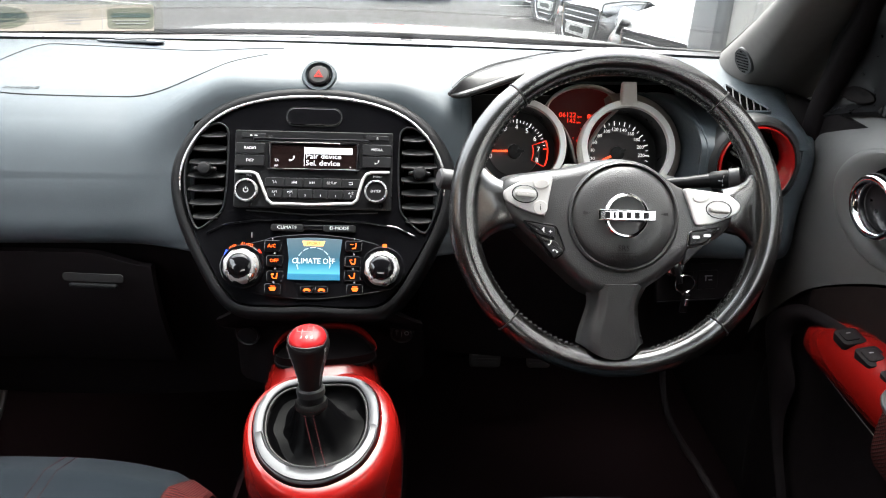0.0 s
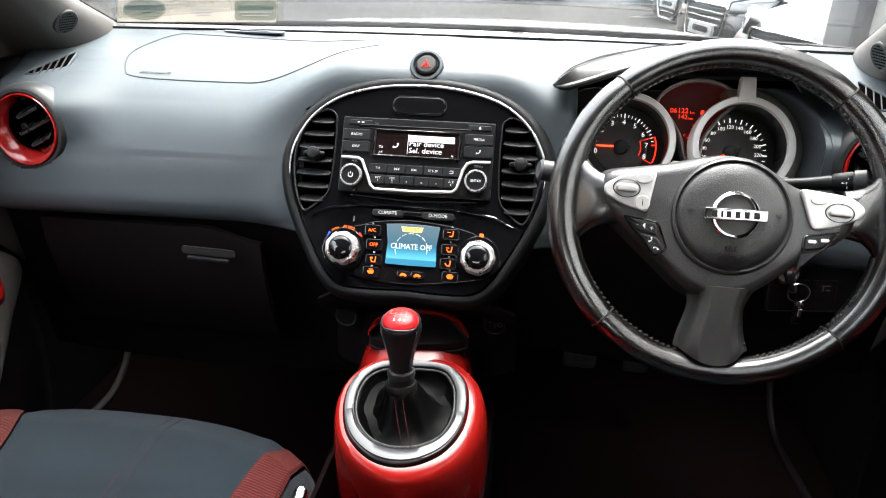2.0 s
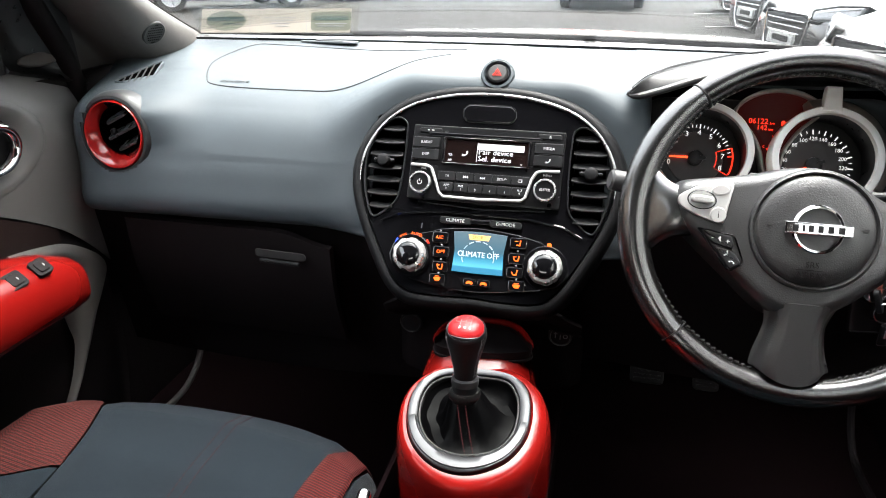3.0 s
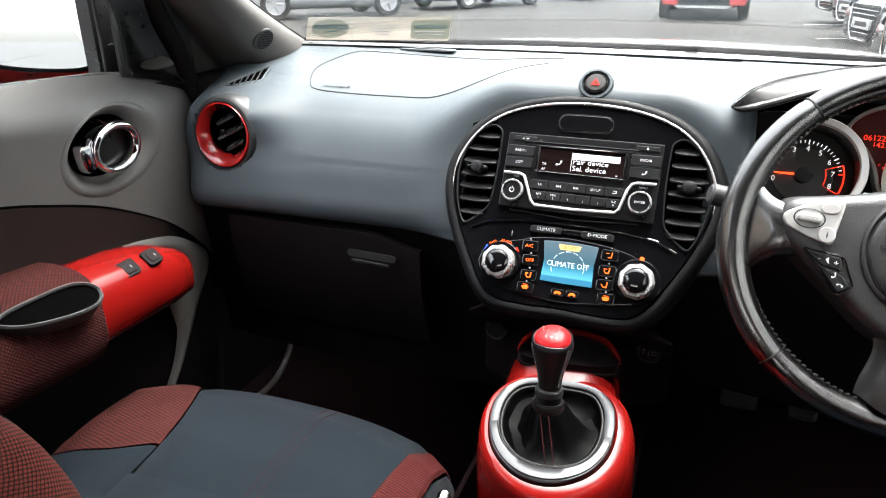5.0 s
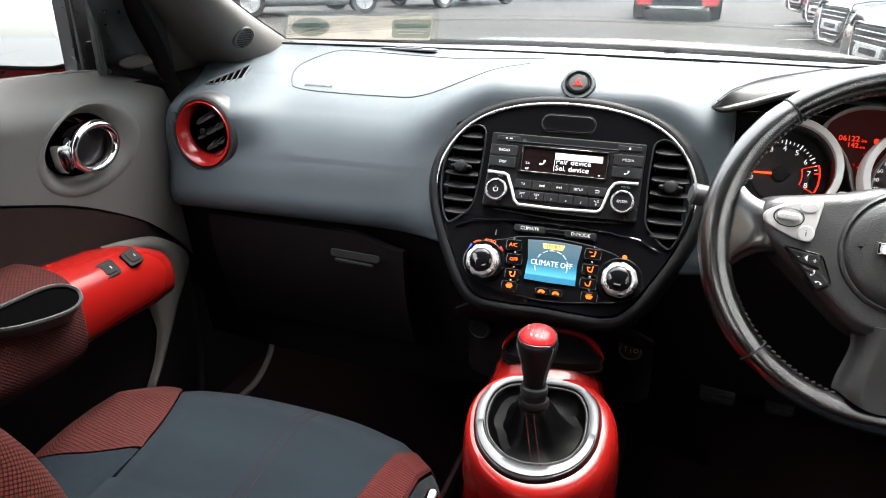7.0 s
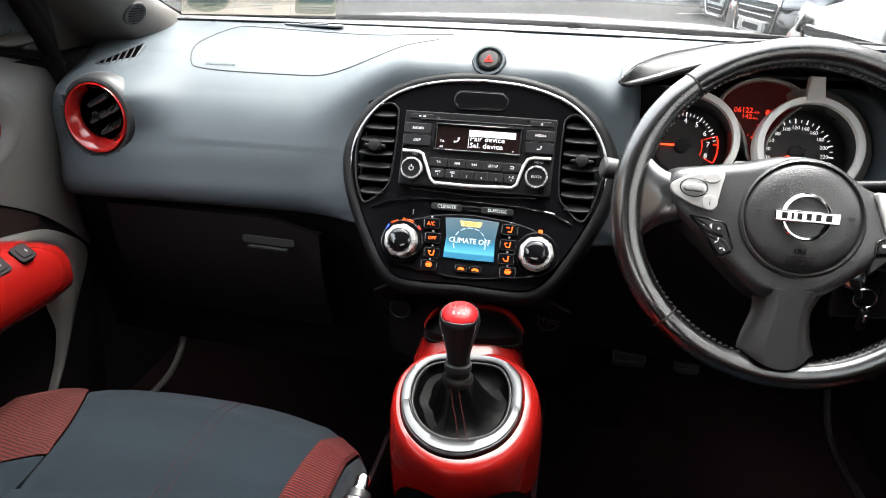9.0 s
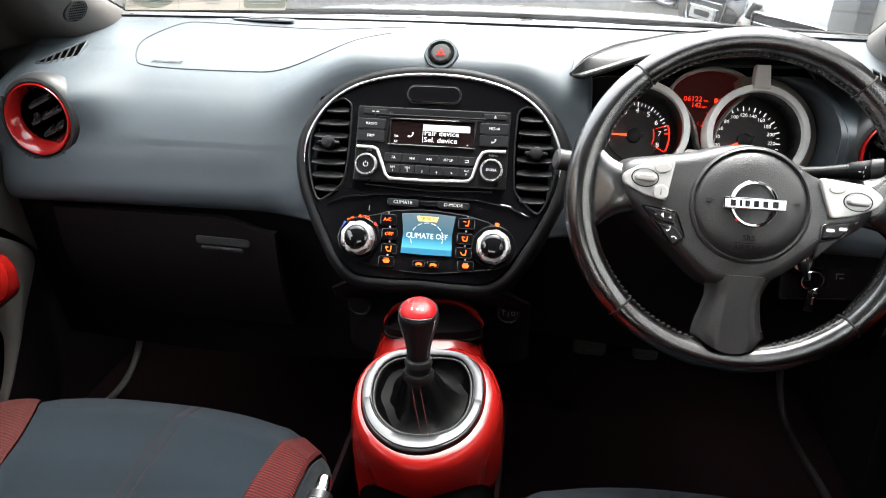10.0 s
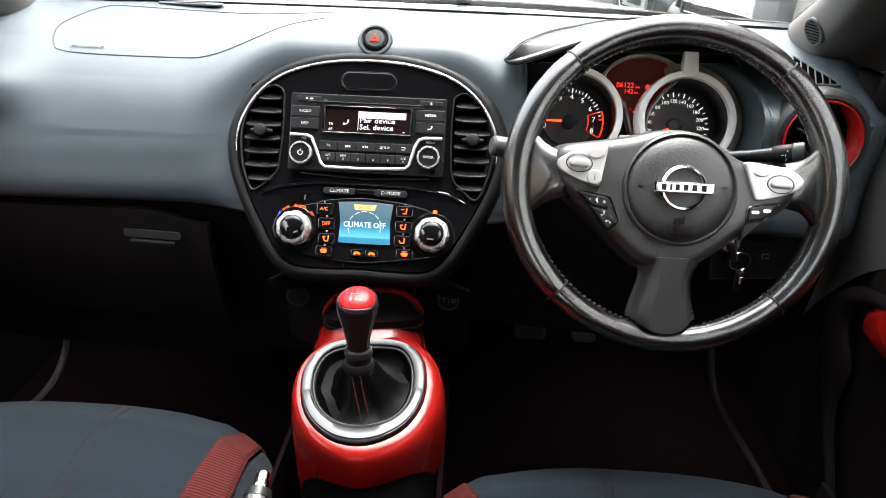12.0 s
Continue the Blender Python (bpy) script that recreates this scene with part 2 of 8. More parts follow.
def part(name, bm, material, parent, label="", sharp=35):
    """Links a bmesh, given in world places, as one mesh object under a thing or a part."""
    bmesh.ops.recalc_face_normals(bm, faces=bm.faces)
    bmesh.ops.translate(bm, vec=-root_of(parent), verts=bm.verts)
    me = bpy.data.meshes.new(name)
    bm.to_mesh(me)
    bm.free()
    me.polygons.foreach_set("use_smooth", [True] * len(me.polygons))
    me.set_sharp_from_angle(angle=radians(sharp))
    me.materials.append(material)
    ob = new(name, me)
    ob.parent = parent
    return tagged(ob, label)


def solo(name, bm, material, at=(0, 0, 0), label="", category="", group="", kind="", sharp=35):
    """A thing or a piece of the setting that is a single mesh."""
    bmesh.ops.recalc_face_normals(bm, faces=bm.faces)
    bmesh.ops.translate(bm, vec=-Vector(at), verts=bm.verts)
    me = bpy.data.meshes.new(name)
    bm.to_mesh(me)
    bm.free()
    me.polygons.foreach_set("use_smooth", [True] * len(me.polygons))
    me.set_sharp_from_angle(angle=radians(sharp))
    me.materials.append(material)
    ob = new(name, me)
    ob.location = at
    ROOTS[ob] = Vector(at)
    return tagged(ob, label, category, group, kind)


def frame_at(origin, tilt=0.0, turn=0.0):
    """Local axes for a panel: u to the right, v up along it, n out of it towards the seats; tilt: degrees by which its top leans ahead; turn: about the vertical."""
    return Matrix.Translation(origin) @ Matrix.Rotation(radians(turn), 4, "Z") @ Matrix.Rotation(radians(90 - tilt), 4, "X")


def smooth_loop(pts, per=6, closed=True):
    """A Catmull-Rom curve through a few control points."""
    pts = [Vector(p) for p in pts]
    n = len(pts)
    out = []
    last = n if closed else n - 1
    for i in range(last):
        if closed:
            a, b, c, d = pts[(i - 1) % n], pts[i], pts[(i + 1) % n], pts[(i + 2) % n]
        else:
            a, b, c, d = pts[max(i - 1, 0)], pts[i], pts[i + 1], pts[min(i + 2, n - 1)]
        for k in range(per):
            t = k / per
            out.append(0.5 * ((2 * b) + (c - a) * t + (2 * a - 5 * b + 4 * c - d) * t * t + (3 * b - a - 3 * c + d) * t ** 3))
    if not closed:
        out.append(pts[-1])
    return out


def round_rect(w, h, r, seg=4, cx=0.0, cy=0.0):
    out = []
    for sx, sy, a0 in ((1, 1, 0), (-1, 1, 90), (-1, -1, 180), (1, -1, 270)):
        for k in range(seg + 1):
            a = radians(a0 + 90 * k / seg)
            out.append(Vector((cx + sx * (w / 2 - r) + r * math.cos(a), cy + sy * (h / 2 - r) + r * math.sin(a))))
    return out


def ellipse(rx, ry, seg=32, cx=0.0, cy=0.0, turn=0.0):
    c, s = math.cos(radians(turn)), math.sin(radians(turn))
    out = []
    for k in range(seg):
        a = 2 * math.pi * k / seg
        x, y = rx * math.cos(a), ry * math.sin(a)
        out.append(Vector((cx + c * x - s * y, cy + s * x + c * y)))
    return out


def offset(pts, d):
    """A closed outline (counter-clockwise) moved inwards by d."""
    n = len(pts)
    out = []
    for i in range(n):
        a, b = pts[i] - pts[i - 1], pts[(i + 1) % n] - pts[i]
        t = (a.normalized() if a.length > 1e-9 else Vector((0, 0))) + (b.normalized() if b.length > 1e-9 else Vector((0, 0)))
        t = t.normalized() if t.length > 1e-9 else Vector((1, 0))
        out.append(pts[i] + Vector((-t.y, t.x)) * d)
    return out


def lay_uv(bm, grid, closed):
    """Metric map over a grid of vertices: lengths along the middle row and the middle column."""
    uv = bm.loops.layers.uv.new("map")
    mi, mj = len(grid) // 2, len(grid[0]) // 2
    us, vs = [0.0], [0.0]
    for a, b in zip(grid, grid[1:]):
        us.append(us[-1] + (a[mj].co - b[mj].co).length)
    row = grid[mi] + ([grid[mi][0]] if closed else [])
    for a, b in zip(row, row[1:]):
        vs.append(vs[-1] + (a.co - b.co).length)
    where = {v: (i, j) for i, r in enumerate(grid) for j, v in enumerate(r)}
    last = len(grid[0]) - 1
    for f in bm.faces:
        ij = [where[l.vert] for l in f.loops]
        wrap = closed and any(j == last for _, j in ij) and any(j == 0 for _, j in ij)
        for l, (i, j) in zip(f.loops, ij):
            l[uv].uv = (us[i], vs[last + 1] if wrap and j == 0 else vs[j])


def rings_mesh(rings, cap_first=True, cap_last=True, closed=True, loop=False, uv=False):
    """Skin through rings of equally many points."""
    bm = bmesh.new()
    vs = [[bm.verts.new(p) for p in ring] for ring in rings]
    n = len(vs[0])
    pairs = list(zip(vs, vs[1:]))
    if loop:
        pairs.append((vs[-1], vs[0]))
    for a, b in pairs:
        for i in range(n if closed else n - 1):
            j = (i + 1) % n
            try:
                bm.faces.new((a[i], a[j], b[j], b[i]))
            except ValueError:
                pass
    if not loop and cap_first:
        bm.faces.new(list(reversed(vs[0])))
    if not loop and cap_last:
        bm.faces.new(vs[-1])
    if uv:
        lay_uv(bm, vs, closed)
    return bm


def plate(outline, m, n0=0.0, n1=0.004, bevel=0.001, dome=0.0):
    """An outline in (u, v) as a plate from n0 to n1 with a bevelled front edge; dome: height of a rounded face."""
    outline = [Vector(p) for p in outline]
    rings = [[(p.x, p.y, n0) for p in outline], [(p.x, p.y, n1 - bevel) for p in outline]]
    inner = offset(outline, bevel * 0.35)
    rings.append([(p.x, p.y, n1 - bevel * 0.3) for p in inner])
    inner = offset(outline, bevel)
    rings.append([(p.x, p.y, n1) for p in inner])
    inner = offset(outline, bevel * 1.5)
    rings.append([(p.x, p.y, n1) for p in inner])
    if dome:
        c = sum(inner, Vector((0, 0))) / len(inner)
        for f, h in ((0.8, 0.36), (0.55, 0.70), (0.28, 0.92)):
            rings.append([(c.x + (p.x - c.x) * f, c.y + (p.y - c.y) * f, n1 + dome * h) for p in inner])
    bm = rings_mesh(rings)
    bmesh.ops.transform(bm, matrix=m, verts=bm.verts)
    return bm


def hoop(outline, m, width, n0, n1, bevel=0.001):
    """A frame of that width inside an outline."""
    outline = [Vector(p) for p in outline]
    inner = offset(outline, width)
    o2, i2 = offset(outline, bevel), offset(outline, width - bevel)
    rings = [[(p.x, p.y, n0) for p in outline], [(p.x, p.y, n1 - bevel) for p in outline], [(p.x, p.y, n1) for p in o2],
             [(p.x, p.y, n1) for p in i2], [(p.x, p.y, n1 - bevel) for p in inner], [(p.x, p.y, n0) for p in inner]]
    bm = rings_mesh(rings, loop=True)
    bmesh.ops.transform(bm, matrix=m, verts=bm.verts)
    return bm


def lathe(profile, m, seg=36, flat=1.0):
    """A profile of (radius, n) turned about n."""
    rings = [[(r * math.cos(2 * math.pi * k / seg), r * flat * math.sin(2 * math.pi * k / seg), n) for k in range(seg)] for r, n in profile]
    bm = rings_mesh(rings, loop=profile[-1][0] > 0.0005)
    bmesh.ops.transform(bm, matrix=m, verts=bm.verts)
    return bm


def tube(path, radius, m=None, seg=8, closed=False, flat=1.0, up=(0, 0, 1)):
    """A round rod along a path; radius may be a number or one for each point."""
    path = [Vector(p) for p in path]
    n = len(path)
    rings = []
    for i, p in enumerate(path):
        if closed:
            d = path[(i + 1) % n] - path[i - 1]
        else:
            d = path[min(i + 1, n - 1)] - path[max(i - 1, 0)]
        d = d.normalized() if d.length > 1e-9 else Vector((0, 1, 0))
        side = d.cross(Vector(up))
        side = side.normalized() if side.length > 1e-6 else Vector((1, 0, 0))
        top = side.cross(d)
        r = radius if isinstance(radius, (int, float)) else radius[i]
        rings.append([p + side * (r * math.cos(2 * math.pi * k / seg)) + top * (r * flat * math.sin(2 * math.pi * k / seg)) for k in range(seg)])
    bm = rings_mesh(rings, loop=closed)
    if m is not None:
        bmesh.ops.transform(bm, matrix=m, verts=bm.verts)
    return bm


def sheet(func, nu, nv, thick=0.004, uv=False):
    """A surface func(i, j) for i, j from 0 to 1, with thickness."""
    bm = bmesh.new()
    vs = [[bm.verts.new(func(i / nu, j / nv)) for j in range(nv + 1)] for i in range(nu + 1)]
    for i in range(nu):
        for j in range(nv):
            bm.faces.new((vs[i][j], vs[i + 1][j], vs[i + 1][j + 1], vs[i][j + 1]))
    if uv:
        lay_uv(bm, vs, False)
    if thick:
        bmesh.ops.recalc_face_normals(bm, faces=bm.faces)
        bmesh.ops.solidify(bm, geom=list(bm.faces), thickness=thick)
    return bm


def box(size, m, bevel=0.002):
    w, d, h = size
    out = round_rect(w, d, min(bevel * 2, w / 2.01, d / 2.01), 2)
    rings = []
    for ins, z in ((bevel, -h / 2), (0, -h / 2 + bevel), (0, h / 2 - bevel), (bevel, h / 2)):
        o = offset(out, ins) if ins else out
        rings.append([(p.x, p.y, z) for p in o])
    bm = rings_mesh(rings)
    bmesh.ops.transform(bm, matrix=m, verts=bm.verts)
    return bm


def join(*bms):
    """Several bmeshes of one part as one."""
    out = bmesh.new()
    for b in bms:
        me = bpy.data.meshes.new("tmp")
        b.to_mesh(me)
        b.free()
        out.from_mesh(me)
        bpy.data.meshes.remove(me)
    return out


def letters(body, size, m, u, v, n, thick=0.0003, align="CENTER", stretch=1.0, turn=0.0):
    """Words in the built-in font as a bmesh on the panel m."""
    cu = bpy.data.curves.new("words", "FONT")
    cu.body, cu.size, cu.extrude, cu.resolution_u = body, size, thick / 2, 2
    cu.align_x, cu.align_y = align, "CENTER"
    ob = bpy.data.objects.new("words", cu)
    scene.collection.objects.link(ob)
    bpy.context.view_layer.update()
    me = bpy.data.meshes.new_from_object(ob)
    bm = bmesh.new()
    bm.from_mesh(me)
    bpy.data.objects.remove(ob)
    bpy.data.meshes.remove(me)
    bpy.data.curves.remove(cu)
    bmesh.ops.transform(bm, matrix=m @ Matrix.Translation((u, v, n)) @ Matrix.Rotation(radians(turn), 4, "Z") @ Matrix.Diagonal((stretch, 1, 1, 1)), verts=bm.verts)
    return bm


def bar(m, u, v, n, w, h, thick=0.0004, turn=0.0):
    """A thin straight mark."""
    return plate(round_rect(w, h, min(w, h) * 0.3, 1), m @ Matrix.Translation((u, v, n)) @ Matrix.Rotation(radians(turn), 4, "Z"), 0, thick, thick * 0.3)


def ease(a, b, x):
    t = min(1.0, max(0.0, (x - a) / (b - a)))
    return t * t * (3 - 2 * t)


def poly(pts, r=0.003):
    """A polygon with rounded corners, counter-clockwise."""
    pts = [Vector(p) for p in pts]
    area = sum(a.x * b.y - b.x * a.y for a, b in zip(pts, pts[1:] + pts[:1]))
    if area < 0:
        pts.reverse()
    out = []
    n = len(pts)
    for i in range(n):
        a, b, c = pts[i - 1], pts[i], pts[(i + 1) % n]
        p0 = b + (a - b).normalized() * min(r, (a - b).length / 2.2)
        p1 = b + (c - b).normalized() * min(r, (c - b).length / 2.2)
        for k in range(4):
            t = k / 3
            out.append(p0 * (1 - t) ** 2 + b * 2 * t * (1 - t) + p1 * t * t)
    return out

# ---------------------------------------------------------------- dashboard
STACK = frame_at((0.001, 0.0, 0.9605), 27.3)
SIDE_PROFILE = [(0.42, 1.016), (0.33, 1.010), (0.20, 1.004), (0.12, 0.992), (0.06, 0.974), (0.015, 0.945), (-0.015, 0.90), (-0.03, 0.86), (-0.037, 0.832), (-0.030, 0.813), (-0.005, 0.805), (0.06, 0.806)]
MID_PROFILE = [(0.42, 1.016), (0.33, 1.018), (0.20, 1.025), (0.12, 1.030), (0.065, 1.028), (0.030, 1.012), (0.014, 0.95), (-0.012, 0.90), (-0.035, 0.86), (-0.055, 0.825), (-0.055, 0.806), (0.06, 0.80)]
SIDE_CURVE = smooth_loop([(y, z) for y, z in SIDE_PROFILE], 6, closed=False)
MID_CURVE = smooth_loop([(y, z) for y, z in MID_PROFILE], 6, closed=False)


def dash_point(x, s):
    """A point of the dashboard's skin: x across the car, s from the windscreen (0) over the top and down to the lip (1)."""
    k = s * (len(SIDE_CURVE) - 1)
    i = min(int(k), len(SIDE_CURVE) - 2)
    f = k - i
    a = SIDE_CURVE[i].lerp(SIDE_CURVE[i + 1], f)
    b = MID_CURVE[i].lerp(MID_CURVE[i + 1], f)
    w = 1 - ease(0.10, 0.27, abs(x))
    p = a.lerp(b, w)
    y, z = p.x, p.y
    e = abs(x) / 0.66
    rear = min(1.0, max(0.0, (y - 0.04) / 0.38))
    y += (1 - rear) * (0.014 * e ** 3 + 0.10 * ease(0.645, 0.72, abs(x))) - rear * 0.150 * e * e
    z -= (1 - rear) * 0.016 * e * e * (1 if z < 0.9 else 0.4)
    z += rear * 0.012 * e * e
    # the pods that carry the round vents
    cz = 0.919 if x < 0 else 0.9325
    cx = 0.580 if x < 0 else 0.593
    r = math.hypot(abs(x) - cx, z - cz)
    if r < 0.16 and y < 0.12:
        y += (min(y, -0.005) - y) * ease(1.002, 0.950, z) * ease(0.150, 0.055, r)
    return Vector((x, y, z))


def dash_top(x, y):
    """The height of the dashboard's top at (x, y), and a point on it."""
    lo, hi = 0.0, 0.5
    for _ in range(30):
        mid = (lo + hi) / 2
        if dash_point(x, mid).y > y:
            lo = mid
        else:
            hi = mid
    return dash_point(x, lo)


dashboard = thing("dashboard", (0, 0.1, 0.80), "dark grey soft-grained car dashboard under the windscreen", "dashboard")


def dash_skin(x0, x1, n):
    """The skin from x0 to x1 with a round hole for the vent at its end."""
    bm = sheet(lambda i, j: dash_point(x0 + (x1 - x0) * i, j), n, 170, 0)
    cx, cz = (-0.580, 0.919) if x0 < 0 else (0.593, 0.9325)
    gone = []
    for f in bm.faces:
        c = f.calc_center_median()
        q = STACK.inverted() @ c
        if c.y < 0.10 and math.hypot(c.x - cx, c.z - cz) < 0.057:
            gone.append(f)
        elif abs(q.x) < 0.160 and -0.150 < q.y < 0.012 and q.z > -0.08:
            gone.append(f)
    bmesh.ops.delete(bm, geom=gone, context="FACES")
    soft = [v for v in bm.verts if v.co.y < 0.13 and not v.is_boundary and 0.060 < math.hypot(v.co.x - cx, v.co.z - cz) < 0.17]
    for _ in range(14):
        bmesh.ops.smooth_vert(bm, verts=soft, factor=0.5, use_axis_x=True, use_axis_y=True, use_axis_z=True)
    bmesh.ops.recalc_face_normals(bm, faces=bm.faces)
    bmesh.ops.solidify(bm, geom=list(bm.faces), thickness=0.004)
    return bm


part("upper_shell", dash_skin(-0.69, 0.195, 120), DASH, dashboard, "grey grained upper dash pad")
part("driver_end", dash_skin(0.515, 0.69, 30), DASH, dashboard)


def driver_top(i, j):
    x = 0.19 + 0.335 * i
    y1 = 0.17
    a = dash_point(x, 0.0)
    y = a.y + (y1 - a.y) * j
    return Vector((x, y, dash_top(x, y).z + 0.0012))


part("driver_top", sheet(driver_top, 16, 10, 0.004), DASH, dashboard)


def rear_strip(i, j):
    x = -0.66 + 1.32 * i
    a = dash_point(x, 0.0)
    return Vector((x, a.y + 0.002 + 0.05 * j, a.z + 0.004 + 0.002 * math.sin(3.14 * j)))


part("defroster_strip", sheet(rear_strip, 40, 3, 0.004), BLACK, dashboard, "black defroster strip along the glass")

# seam of the passenger airbag cover
cover = smooth_loop([(-0.10, 0.335), (-0.27, 0.325), (-0.44, 0.318), (-0.496, 0.295), (-0.505, 0.185), (-0.478, 0.107), (-0.44, 0.086), (-0.30, 0.083), (-0.190, 0.090), (-0.148, 0.118), (-0.105, 0.23)], 8, closed=False)
part("airbag_seam", tube([dash_top(p.x, p.y) + Vector((0, 0, 0.0002)) for p in cover], 0.0011, seg=6), RUBBER, dashboard, "thin dark seam of the airbag cover")
pt = dash_top(-0.425, 0.100)
lay = Matrix.Translation(pt) @ Matrix.Rotation(radians(14), 4, "X")
part("lettering", letters("SRS AIRBAG", 0.0095, lay, 0, 0, 0.001, 0.0006), BLACK, dashboard, "raised words SRS AIRBAG")
pt = dash_top(-0.37, 0.36)
lay = Matrix.Translation(pt + Vector((0, 0, 0.001)))
part("sensor_cover", plate(round_rect(0.115, 0.026, 0.012, 4), lay, 0, 0.003, 0.0015), DASH, dashboard)
part("sensor_slot", plate(round_rect(0.056, 0.010, 0.005, 4), lay, 0.002, 0.0045, 0.001), BLACK, dashboard)

# side defroster grilles: a wedge lying on the pad beside each round vent
for sx in (-1, 1):
    dx = 0.0 if sx < 0 else 0.010
    ga = Vector((sx * (0.622 + dx), 0.069, 0.980 + 0.3 * dx))
    gb = Vector((sx * (0.579 + dx), 0.144, 1.003 + 0.3 * dx))
    gc = Vector((sx * (0.566 + dx), 0.077, 0.977 + 0.3 * dx))
    ux = (gb - ga).normalized()
    nz = ux.cross(gc - ga).normalized()
    if nz.z < 0:
        nz = -nz
    vy = nz.cross(ux)
    gm = Matrix.Translation(ga + nz * 0.004) @ Matrix((ux, vy, nz)).transposed().to_4x4()
    inv = gm.inverted()
    pa, pb, pc = [(inv @ p).to_2d() for p in (ga, gb, gc)]
    wedge = poly([pa, pb, pc.lerp(pb, 0.12), pc], 0.006)
    # Flat plate on the pad; its black replaces the shade between slats.
    grille = part("side_grille", plate(wedge, gm, -0.012, 0.0016, 0.0008), HOLLOW, dashboard, "slotted side window grille backed by shade black")
    part("grille_rim", hoop(offset(wedge, -0.002), gm, 0.0030, -0.010, 0.0034, 0.0010), DASH, grille)
    for k in range(6):
        f = 0.10 + 0.145 * k
        p0 = pa.lerp(pb, f)
        p1 = pa.lerp(pc, min(1.0, f * 1.08))
        mid = (p0 + p1) / 2
        ang = math.degrees(math.atan2((p1 - p0).y, (p1 - p0).x))
        part("slat", bar(gm, mid.x, mid.y, 0.0018, (p1 - p0).length * 0.96, 0.0017, 0.0020, turn=ang), GREYRIM, grille)


GLOSSVANE = surface("gloss_vane", (0.022, 0.022, 0.023), 0.28, spec=0.8, rough_var=0.04)


def round_vent(cx, cy, cz, turn, flip):
    """A round outlet: a narrow grey collar, a red funnel and a black barrel with glossy vanes."""
    v = thing("round_air_vent", (cx, cy, cz), "round air vent with a glossy red ring and black vanes", "air vent", "round vents at the dashboard's ends")
    m = frame_at((cx, cy, cz), 6, turn)
    part("collar", lathe([(0.0668, -0.030), (0.0660, -0.012), (0.0635, -0.003), (0.0590, 0.001), (0.0545, 0.0015), (0.0525, -0.002), (0.0525, -0.05)], m, 56), GREYRIM, v, "dark grey plastic collar")
    sh = m @ Matrix.Translation((0.001 * flip, 0.006, 0.014))
    seg = 56
    rings = []
    for r, n, o in ((0.0525, -0.02, 0.0), (0.0525, 0.001, 0.0), (0.0512, 0.0030, 0.0), (0.0495, 0.0025, 0.05), (0.0460, -0.001, 0.35), (0.0410, -0.009, 0.8), (0.0380, -0.017, 1.0), (0.0370, -0.04, 1.0)):
        rings.append([m @ Vector((r * math.cos(2 * math.pi * k / seg) + 0.001 * flip * o, r * math.sin(2 * math.pi * k / seg) + 0.006 * o, n)) for k in range(seg)])
    part("ring", rings_mesh(rings, False, False), RED_LIT, v, "glossy red funnel ring")
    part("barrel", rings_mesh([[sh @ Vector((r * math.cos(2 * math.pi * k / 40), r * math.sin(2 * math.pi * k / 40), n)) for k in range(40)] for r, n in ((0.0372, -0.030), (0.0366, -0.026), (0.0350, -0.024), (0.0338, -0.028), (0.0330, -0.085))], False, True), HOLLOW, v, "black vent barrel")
    for k, w in ((-0.022, 0.044), (0.0, 0.062), (0.022, 0.044)):
        vm = sh @ Matrix.Rotation(radians(26 * flip), 4, "Z") @ Matrix.Translation((0.0, k, -0.038)) @ Matrix.Rotation(radians(-64), 4, "X")
        part("vane", plate(round_rect(w, 0.026, 0.008, 4), vm, -0.0020, 0.0020, 0.0016), GLOSSVANE, v, "glossy black vane")
    part("thumb_tab", box((0.010, 0.010, 0.008), sh @ Matrix.Rotation(radians(26 * flip), 4, "Z") @ Matrix.Translation((-0.012 * flip, 0.002, -0.028)), 0.002), BLACK, v)
    return v


round_vent(-0.5800, -0.006, 0.9190, -2, 1)
round_vent(0.5895, -0.006, 0.9305, 2, -1)

# lower dashboard, glove box
part("lower_panel", sheet(lambda i, j: Vector((-0.68 + 0.58 * i, 0.03 + 0.05 * j - 0.02 * math.sin(3.14 * i), 0.803 - 0.30 * j)), 14, 10, 0.006), DARK, dashboard)
glove = part("glove_box_lid", sheet(lambda i, j: Vector((-0.585 + 0.36 * i, -0.012 - 0.022 * i + 0.012 * math.sin(3.14 * j) * -1 + 0.045 * j, 0.786 + 0.010 * i - 0.02 * ease(0.75, 1.0, i) * (1 - j) - 0.20 * j)), 20, 14, 0.012), DARK, dashboard, "dark glove box lid")
hm = frame_at((-0.301, -0.044, 0.752), 5, -3)
part("handle", plate(round_rect(0.066, 0.0060, 0.0025, 3), hm, 0, 0.005, 0.002), TRIM, glove, "worn grey glove box pull")
part("handle_recess", plate(round_rect(0.084, 0.012, 0.005, 3, 0.0, 0.011), hm, -0.001, 0.0006, 0.0005), RUBBER, glove)
part("driver_knee_panel", sheet(lambda i, j: Vector((0.14 + 0.54 * i, 0.04 + 0.06 * j - 0.03 * math.sin(3.14 * i), 0.875 - 0.30 * j)), 14, 10, 0.006), DARK, dashboard)
part("column_shroud", rings_mesh([[Vector((0.373 + 0.062 * math.cos(a) * f, 0.10 - 0.20 * g, 0.845 + 0.040 * math.sin(a) * f + 0.015 * g)) for a in [2 * math.pi * k / 20 for k in range(20)]] for f, g in ((1.15, 0), (1.1, 0.4), (1.0, 0.85), (0.9, 1.0))]), BLACK, dashboard, "black steering column shroud")

